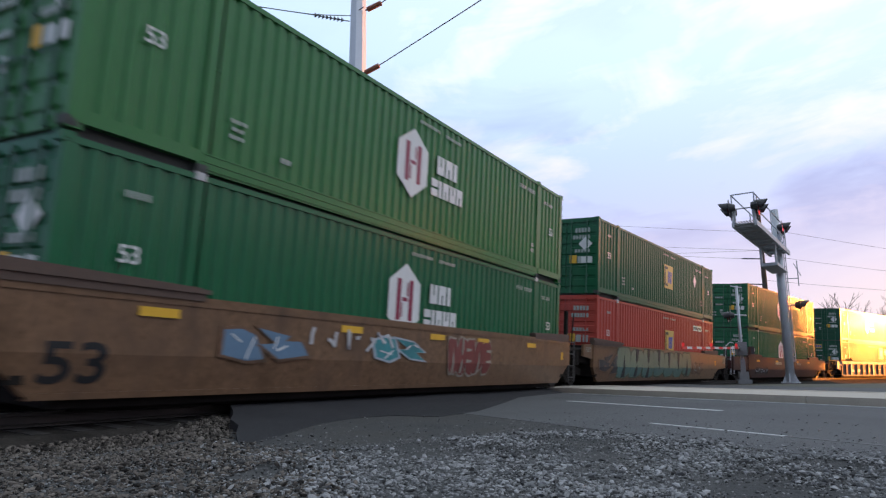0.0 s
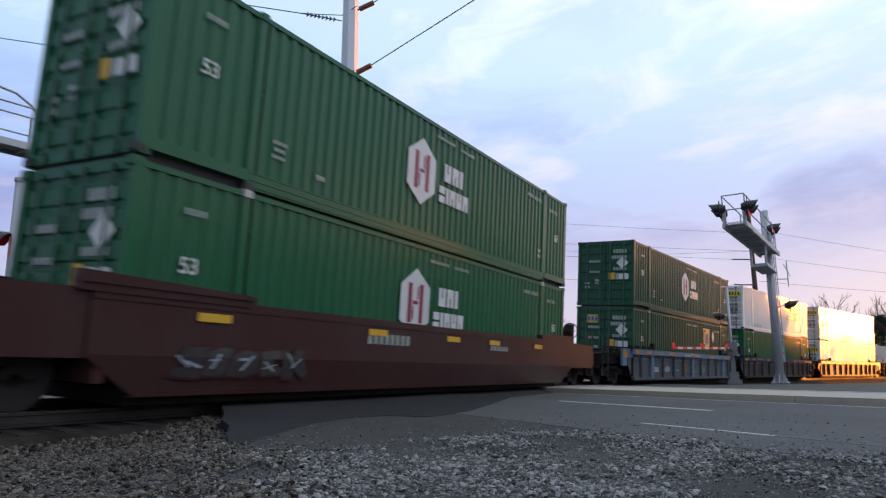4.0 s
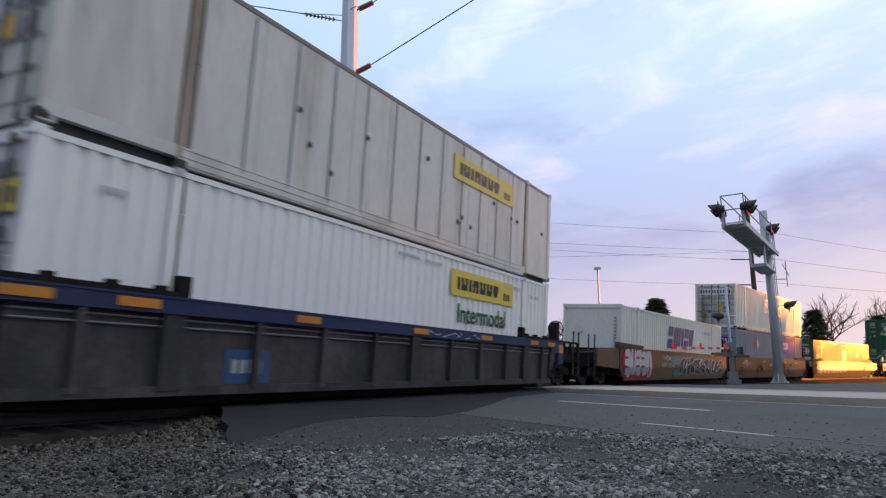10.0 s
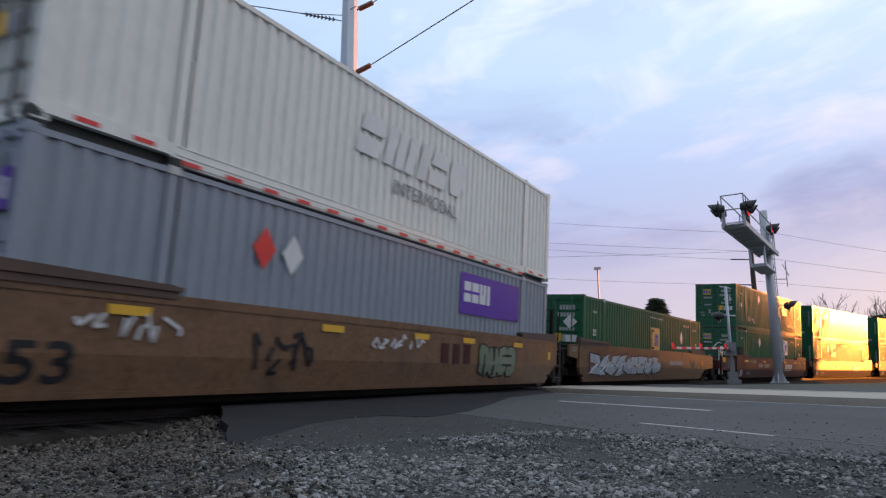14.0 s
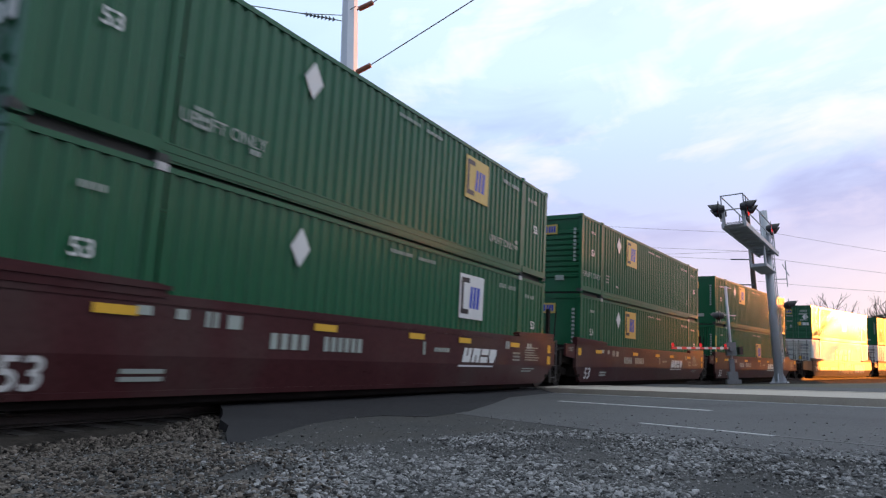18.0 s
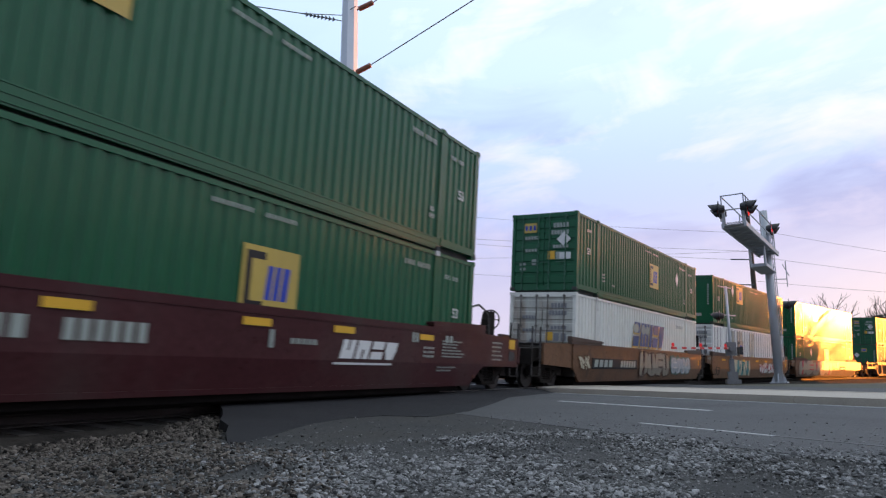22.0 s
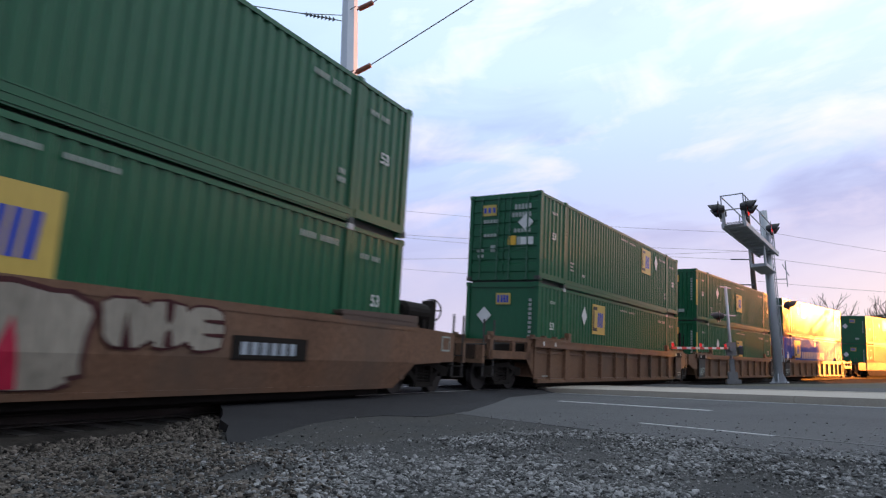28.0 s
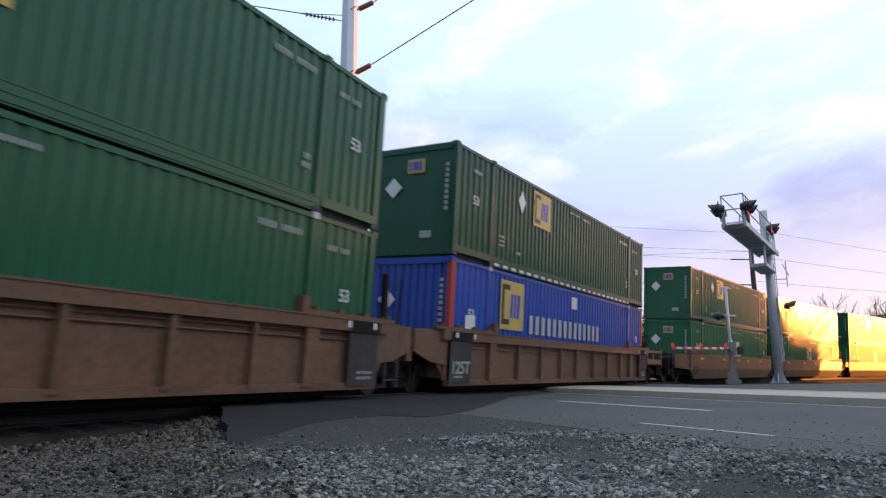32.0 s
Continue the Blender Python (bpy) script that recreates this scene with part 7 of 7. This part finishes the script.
def crossing_signals():
    # over the opposite carriageway, its walkway reaching towards the viewer
    t, g = cantilever("signal_cantilever", "grey steel cantilever signal over the road with flashing red lights", (28.5, -5.86, 0.0), (22.3, -3.7), 4.95, 6.75, 0.14,
                      [(6.35, -0.45, 0.6, 168, None), (6.2, 0.38, 0.62, -12, 1), (0.5, 0.3, 0.9, -12, 0)], 1.05, 3.0)
    part("service_ladder", _made(lambda bm: ([tube(bm, [(28.62 + s, -6.12, 0.8), (28.62 + s, -6.12, 5.9)], 0.018, 5) for s in (-0.02, 0.26)], [tube(bm, [(28.6, -6.12, 1.0 + k * 0.32), (28.88, -6.12, 1.0 + k * 0.32)], 0.014, 5) for k in range(15)])), M["galv"], t)
    lamp_unit(t, Matrix.Translation((28.4, -6.45, 2.95)) @ pose(0, 0, 0, 0, 0, -12), False)
    part("lamp_bracket", _made(lambda bm: tube(bm, [(28.5, -5.86, 2.95), (28.4, -6.5, 2.95)], 0.03, 6)), M["galv"], t)
    # a shelf below the walkway and a pair of thin aerials
    part("equipment_shelf", _made(lambda bm: (box(bm, 0.1, 2.5, -0.28, 0.28, 4.2, 4.26, g), box(bm, 1.0, 2.3, -0.26, 0.26, 4.26, 4.34, g), tube(bm, [g @ Vector((2.45, -0.24, 4.22)), g @ Vector((2.45, -0.24, 4.98))], 0.04, 6), tube(bm, [g @ Vector((2.45, 0.24, 4.22)), g @ Vector((2.45, 0.24, 4.98))], 0.04, 6))), M["galv"], t)
    part("aerial", _made(lambda bm: (tube(bm, [(28.6, -6.5, 3.7), (28.6, -6.5, 4.7)], 0.02, 5), tube(bm, [(28.6, -6.6, 4.1), (28.6, -6.38, 4.6)], 0.015, 5), tube(bm, [(28.6, -6.5, 4.0), (28.5, -5.9, 4.0)], 0.02, 5))), M["galv"], t)
    # the gate beside it, its arm lowered
    p = thing("crossing_gate", "lowered red and white striped crossing gate with a grey mast", "crossing gate")
    x, y = 33.5, -4.96
    part("mast", _made(lambda bm: tube(bm, [(x, y, 0), (x, y, 4.35)], 0.065, 12)), M["galv"], p, smooth=True)
    part("crossbar", _made(lambda bm: (tube(bm, [(x - 0.45, y + 0.3, 4.3), (x + 0.5, y - 0.3, 4.3)], 0.03, 6), tube(bm, [(x - 0.45, y + 0.4, 3.0), (x + 0.45, y - 0.4, 3.0)], 0.03, 6))), M["galv"], p)
    part("pedestal", _made(lambda bm: (box(bm, x - 0.3, x + 0.3, y - 0.3, y + 0.3, -0.12, 0.06), box(bm, x - 0.2, x + 0.2, y - 0.2, y + 0.2, 0.06, 0.42), box(bm, x - 0.1, x + 0.1, y - 0.1, y + 0.1, 0.42, 1.0))), M["signalgrey"], p)
    part("mechanism", _made(lambda bm: (box(bm, x - 0.28, x + 0.28, y - 0.2, y + 0.2, 1.15, 1.75), tube(bm, [(x - 0.5, y, 1.45), (x + 0.5, y, 1.45)], 0.12, 12))), M["signalgrey"], p)
    part("counterweight", _made(lambda bm: box(bm, x + 0.1, x + 0.9, y - 0.55, y - 0.4, 1.2, 1.55)), M["signalblack"], p)
    for s in (-1, 1):
        lamp_unit(p, Matrix.Translation((x + 0.35 * s, y + 0.42, 2.95)) @ pose(0, 0, 0, 0, 0, 168), False)
    a, b = Vector((x, y, 1.48)), Vector((27.4, -1.95, 1.36))
    n = 14
    for k in range(n):
        q0, q1 = a.lerp(b, k / n), a.lerp(b, (k + 1) / n)
        d = (q1 - q0)
        m = Matrix.Translation(q0) @ pose(0, 0, 0, 0, 0, math.degrees(math.atan2(d.y, d.x)))
        part("arm_stripe", _made(lambda bm: box(bm, 0, d.length, -0.02, 0.02, -0.045, 0.045, m)), M["reflector" if k % 2 else "markwhite"], p)
    for f in (0.98, 0.55, 0.1):
        q = a.lerp(b, f)
        part("arm_lamp", _made(lambda bm: (box(bm, q.x - 0.04, q.x + 0.04, q.y - 0.04, q.y + 0.04, q.z + 0.06, q.z + 0.2), disc(bm, (q.x - 0.05, q.y, q.z + 0.13), (1, 0.1, 0), 0.055, 0.03, 12))), M["lamp_dim"], p, "dim red arm lamp")
    # beyond the rails on the other side of the road
    t, g = cantilever("signal_cantilever", "grey steel cantilever signal with walkway and flashing red lights", (8.6, 14.35, 0.0), (18.6, 10.62), 5.6, 7.0, 0.16,
                      [(9.75, 0.25, 0.35, 130, None), (9.95, -0.2, 0.4, -55, 1), (6.0, 0, 0.22, 130, None)], 1.0, 2.9)
    part("raised_rail", _made(lambda bm: tube(bm, [g @ Vector((2.0, 0.33, 7.28)), g @ Vector((3.4, 0.33, 7.1)), g @ Vector((3.75, 0.33, 6.9)), g @ Vector((4.0, 0.33, 6.6))], 0.03, 6)), M["galv"], t)
    s = thing("crossing_signal_mast", "grey crossing signal mast with flashing lights", "crossing signal", "crossing signals")
    x, y = 10.76, 11.83
    part("mast", _made(lambda bm: tube(bm, [(x, y, -0.1), (x, y, 4.5)], 0.09, 14)), M["galv"], s, smooth=True)
    part("cap", _made(lambda bm: disc(bm, (x, y, 4.53), (0, 0, 1), 0.11, 0.07, 14)), M["galv"], s)
    part("crossbar", _made(lambda bm: tube(bm, [(x - 0.6, y + 0.45, 3.4), (x + 0.7, y - 0.5, 3.4)], 0.03, 6)), M["galv"], s)
    lamp_unit(s, Matrix.Translation((x + 0.72, y - 0.5, 3.12)) @ pose(0, 0, 0, 0, 0, 40), False)
    lamp_unit(s, Matrix.Translation((x - 0.28, y + 0.2, 3.2)) @ pose(0, 0, 0, 0, 0, 25), True)


crossing_signals()


# ---- poles, wires ----
def eight_sided(bm, x, y, rings):
    """A tapered eight-sided shaft."""
    prev = None
    for z, r in rings:
        row = [bm.verts.new((x + r * math.sin(radians(171.5 + 45 * k)), y + r * math.cos(radians(171.5 + 45 * k)), z)) for k in range(8)]
        if prev:
            for k in range(8):
                bm.faces.new((prev[k], row[k], row[(k + 1) % 8], prev[(k + 1) % 8]))
        prev = row
    bm.faces.new(prev)


def steel_pole():
    t = thing("transmission_pole", "tall pale steel transmission pole with insulators and street lamps", "utility pole")
    x, y = 33.15, 14.02
    part("shaft", _made(lambda bm: eight_sided(bm, x, y, ((-0.6, 0.80), (8.7, 0.63), (21.4, 0.455), (30, 0.34)))), M["polesteel"], t)
    for a, e in (((32.95, 14.51, 16.5), (31.93, 16.62, 16.75)), ((32.97, 14.46, 20.4), (31.95, 16.6, 20.65))):
        a, e = Vector(a), Vector(e)
        part("insulator_string", _made(lambda bm: (tube(bm, [a, e], 0.03, 6), [tube(bm, [a.lerp(e, 0.15 + k * 0.09), a.lerp(e, 0.21 + k * 0.09)], [0.03, 0.15], 10) for k in range(8)])), M["insulator"], t, "grey insulator string")
        part("jumper_wire", _made(lambda bm: tube(bm, [e, e.lerp(a, 0.4) + Vector((0, 0, 0.12)), a + Vector((0, 0, 0.35)), a + Vector((-0.3, -1.0, 0.6))], 0.025, 5)), M["cable"], t)
    for a, e in (((32.73, 13.48, 16.95), (32.67, 12.5, 17.3)), ((32.76, 13.42, 20.8), (32.72, 12.42, 21.1))):
        a, e = Vector(a), Vector(e)
        part("insulator", _made(lambda bm: tube(bm, [a, a.lerp(e, 0.1), a.lerp(e, 0.12), e.lerp(a, 0.03), e], [0.05, 0.05, 0.15, 0.15, 0.05], 10)), M["bushing"], t, "brown dead-end insulator")
    for z, ex, ey in ((11.35, -0.75, 1.65), (10.95, 0.62, -1.45), (9.7, 0.62, -1.45)):
        e = Vector((x + ex, y + ey, z + 0.25))
        lamp = part("street_lamp", _made(lambda bm: tube(bm, [(x, y, z - 0.25), (x + ex * 0.5, y + ey * 0.5, z + 0.12), e], 0.06, 6)), M["signalblack"], t, "dark bracket street lamp")
        part("lamp_head", _made(lambda bm: (tube(bm, [e, e + Vector((ex, ey, 0)).normalized() * 0.62], [0.09, 0.11], 8))), M["insulator"], lamp)


def wire(name, a, b, sag, r=0.02, n=16, label="thin dark overhead wire"):
    a, b = Vector(a), Vector(b)
    bm = bmesh.new()
    tube(bm, [a.lerp(b, k / n) - Vector((0, 0, 4 * sag * (k / n) * (1 - k / n))) for k in range(n + 1)], r, 5)
    return tagged(new(name, finish(bm, name, M["cable"])), label, "overhead wire", "overhead wires", )


steel_pole()
wire("power_line", (31.95, 16.6, 20.65), (29.27, 35.5, 25.6), 0.15, 0.03)
wire("power_line", (31.93, 16.62, 16.75), (28.0, 53.0, 25.0), 0.3, 0.03)
wire("power_line", (32.66, 12.5, 17.3), (22.8, -6.85, 20.4), 0.06, 0.03)
wire("power_line", (32.72, 12.42, 21.1), (22.8, -6.85, 24.4), 0.06, 0.03)


def wooden_pole(x, y, h, r, mat_key, arms, label, lean=0.0, turn=0.0):
    t = thing("utility_pole", label, "utility pole", "wooden utility poles")
    zb = level(x, y) - 0.1
    part("shaft", _made(lambda bm: tube(bm, [(x, y, zb), (x, y, h)], [r, r * 0.7], 10)), M[mat_key], t)
    c, s = math.cos(radians(turn)), math.sin(radians(turn))
    for z, half in arms:
        a = part("crossarm", _made(lambda bm: box(bm, -half, half, -0.06, 0.06, z - 0.07, z + 0.07, pose(x, y, 0, 0, 0, turn))), M[mat_key], t)
        for k in (-0.95, -0.5, 0.5, 0.95):
            part("insulator", _made(lambda bm: tube(bm, [(x + c * k * half, y + s * k * half, z + 0.07), (x + c * k * half, y + s * k * half, z + 0.3)], [0.05, 0.035], 8)), M["insulator"], a)
    return t


def far_poles():
    wooden_pole(64.9, -12.0, 14.6, 0.26, "wood", [], "dark wooden utility pole behind the train")
    for z, half in ((12.7, 0.9), (10.2, 1.4), (7.9, 1.4)):
        wire("line_arm", (64.7, -12.0, z), (64.3, -12.0 + half * 1.3, z + 0.05), 0, 0.06, 2, "dark standoff arm of a utility pole")
    wooden_pole(38.94, 31.37, 10.1, 0.2, "redwood", [(9.1, 1.1)], "reddish wooden utility pole with crossarm", turn=-52)
    wooden_pole(41.08, 31.88, 10.15, 0.2, "redwood", [(9.9, 1.15)], "reddish wooden utility pole with crossarm", turn=-52)
    for z, zl, zr in ((12.7, 19.1, 10.8), (10.2, 16.0, 8.9), (7.9, 12.3, 7.4)):
        wire("distant_wire", (64.3, -10.6, z), (69.7, 27.6, zl), 0.35, 0.013)
        wire("distant_wire", (69.7, 27.6, zl), (72, 60, zl + 4), 0.3, 0.013)
        wire("distant_wire", (64.9, -12.0, z + 0.4), (72.5, -30.0, zr - 0.3), 0.1, 0.013)
    for a, b in (((35.0, 35.7, 11.4), (53.7, 26.6, 13.2)), ((35.4, 35.3, 9.0), (53.8, 26.6, 10.4))):
        wire("distant_wire", a, b, 0.1, 0.013)
        wire("distant_wire", b, (64.9, -12.0, 11.0), 0.2, 0.013)
    lamp = thing("lamp_post", "thin grey lamp post in the distance", "lamp post")
    part("shaft", _made(lambda bm: tube(bm, [(60.5, 1.5, -0.6), (60.5, 1.5, 9.3)], 0.07, 8)), M["galv"], lamp)
    part("lamp_head", _made(lambda bm: box(bm, 60.3, 60.7, 1.2, 1.8, 9.3, 9.5)), M["galv"], lamp)


far_poles()


# ---- trees, distance ----
def bare_tree(x, y, h, seed, spread=0.55, label="leafless winter tree with fine bare twigs"):
    rnd = random.Random(seed)
    t = thing("bare_tree", label, "tree", "winter trees")
    zb = level(x, y) - 0.15
    bm, tw = bmesh.new(), bmesh.new()

    def grow(mesh, p, d, length, r, depth):
        pts = [p]
        for k in range(3):
            d = (d + Vector((rnd.uniform(-1, 1), rnd.uniform(-1, 1), rnd.uniform(-0.3, 0.7))) * 0.16).normalized()
            pts.append(pts[-1] + d * length / 3)
        tube(mesh, pts, [r, r * 0.85, r * 0.7, r * 0.55], 6 if depth < 2 else 3, False)
        if depth == 4:
            return
        for k in range(rnd.randint(3, 4) + (depth < 2)):
            q = pts[rnd.choice((1, 2, 3, 3))]
            side = Vector((rnd.uniform(-1, 1), rnd.uniform(-1, 1), rnd.uniform(-0.05, 0.6))).normalized()
            grow(bm if depth < 1 else tw, q, (d + side * spread * 1.7).normalized(), length * rnd.uniform(0.55, 0.78), r * 0.55, depth + 1)
    grow(bm, Vector((x, y, zb)), Vector((0, 0, 1)), h * 0.36, h * 0.022, 0)
    part("trunk", bm, M["bark"], t)
    part("crown", tw, M["bark"], t)
    return t


def evergreen(x, y, h, seed, flat=0.5):
    rnd = random.Random(seed)
    t = thing("evergreen_tree", "dark evergreen tree with layered boughs", "tree", "evergreen trees")
    zb = level(x, y) - 0.15
    part("trunk", _made(lambda bm: tube(bm, [(x, y, zb), (x, y, zb + h * 0.95)], [h * 0.025, h * 0.006], 7)), M["bark"], t)
    verts, faces = [], []
    for k in range(2400):
        f = rnd.random() ** 0.8
        z = zb + h * (0.25 + 0.75 * f)
        r = h * 0.36 * (1 - f * 0.8) * math.sqrt(rnd.random())
        a = rnd.uniform(0, 6.283)
        c = Vector((x + r * math.cos(a), y + r * math.sin(a), z - r * 0.2 + rnd.uniform(-0.2, 0.2)))
        u = Vector((math.cos(a), math.sin(a), -0.25 + rnd.uniform(-0.3, 0.3))) * h * 0.055
        w = u.cross(Vector((rnd.uniform(-0.4, 0.4), rnd.uniform(-0.4, 0.4), 1))).normalized() * h * 0.022
        i = len(verts)
        verts += [c - u * 0.3, c + w, c + u, c - w]
        faces.append((i, i + 1, i + 2, i + 3))
    me = bpy.data.meshes.new("crown")
    me.from_pydata(verts, [], faces)
    me.materials.append(M["needle"])
    part("crown", me, None, t)


def planting():
    for i, (x, y, h) in enumerate(((111.2, -29.0, 14.2), (109, -37.6, 15.2), (113.5, -43, 15), (69, 40.2, 12.5), (72.6, 38, 13), (66, 43, 12), (78, 34, 11), (96, 9, 9.5), (101, 3, 9))):
        bare_tree(x, y, h, 10 + i)
    for i, (x, y, h) in enumerate(((99.8, -5.4, 11.5), (93.3, -18, 9.2), (104.6, -26.7, 9.6), (110, -36.5, 9), (97, -21, 7), (86, 12, 6.5))):
        evergreen(x, y, h, 50 + i)


planting()


# ---- across the road towards the sun: unseen building and bare trees, added to shade the crossing ----
def warehouse():
    t = thing("warehouse", "unseen long building added to shade the crossing", "building")
    g = pose(45.4, -74.3, -0.3, 0, 0, 44.3)
    part("wall", _made(lambda bm: box(bm, -42, 43, -9, 9, 0, 10.5, g)), M["housewall"], t)
    part("roof", _made(lambda bm: prism(bm, [(-42.5, 10.5), (43.5, 10.5), (43.5, 11.0), (-42.5, 11.0)], -9.5, 9.5, g)), M["roof"], t)
    for k in range(14):
        part("window", shared("shade_building_window", lambda bm: box(bm, -1.2, 1.2, -0.04, 0.04, 0, 1.6), M["glass"]), None, t, "", g @ pose(-34 + k * 5, 9.03, 4.0))


    # low block added to keep the sun off the car sills
    part("annex", _made(lambda bm: box(bm, 43, 53.6, -4, 4, 0, 3.6, g)), M["housewall"], t)


warehouse()
# unseen row of trees, added to break up the sun on the train
for k in range(26):
    q, r = 23.4 + k * 0.385, 82 + (k * 5 % 4) * 4
    bare_tree(q * 0.723 + r * 0.691, q * 0.691 - r * 0.723, 11.0 + (k * 7 % 4) - max(0, k - 16) * 0.3, 200 + k, 0.42)


def far_woods():
    """A ragged line of woods under the setting sun, unseen, added to cut off its low glow."""
    rnd = random.Random(77)
    verts, faces = [], []
    for k in range(5200):
        az = radians(rnd.uniform(111.5, 156))
        r = rnd.uniform(285, 330)
        top = 4.6 + 2.2 * noise.noise(Vector((az * 40, 0.3, 0))) + 1.2 * noise.noise(Vector((az * 130, 2.1, 0)))
        z = -1 + (top + 1) * rnd.random() ** 0.8
        c = Vector((r * math.sin(az), r * math.cos(az), z))
        u = Vector((math.cos(az), -math.sin(az), rnd.uniform(-0.6, 0.6))) * rnd.uniform(0.6, 1.4)
        w = Vector((rnd.uniform(-0.3, 0.3), rnd.uniform(-0.3, 0.3), 1)) * rnd.uniform(0.5, 1.2)
        i = len(verts)
        verts += [c - u, c - w * 0.8, c + u, c + w]
        faces.append((i, i + 1, i + 2, i + 3))
    me = bpy.data.meshes.new("far_woods")
    me.from_pydata(verts, [], faces)
    me.materials.append(M["bark"])
    tagged(new("far_woods", me), "unseen dark line of woods added below the sun", "woods", kind="stuff")


far_woods()


# ---- what moves ----
def motions():
    for ob, s, z in CONSIST:
        walk(ob, [(t, track_pose(s - train_at(t), z)) for t in (0, 0.5, 1, 1.5, *range(2, 33))])
    turn = 1 / 0.425
    for w, dx in WHEELSETS:
        rows = []
        for k in range(0, 961):
            t = k / 30
            rows.append((t, pose(dx, 0, 0.425, 0, math.degrees(-train_at(t) * turn) % 360.0, 0)))
        walk(w, rows)


motions()
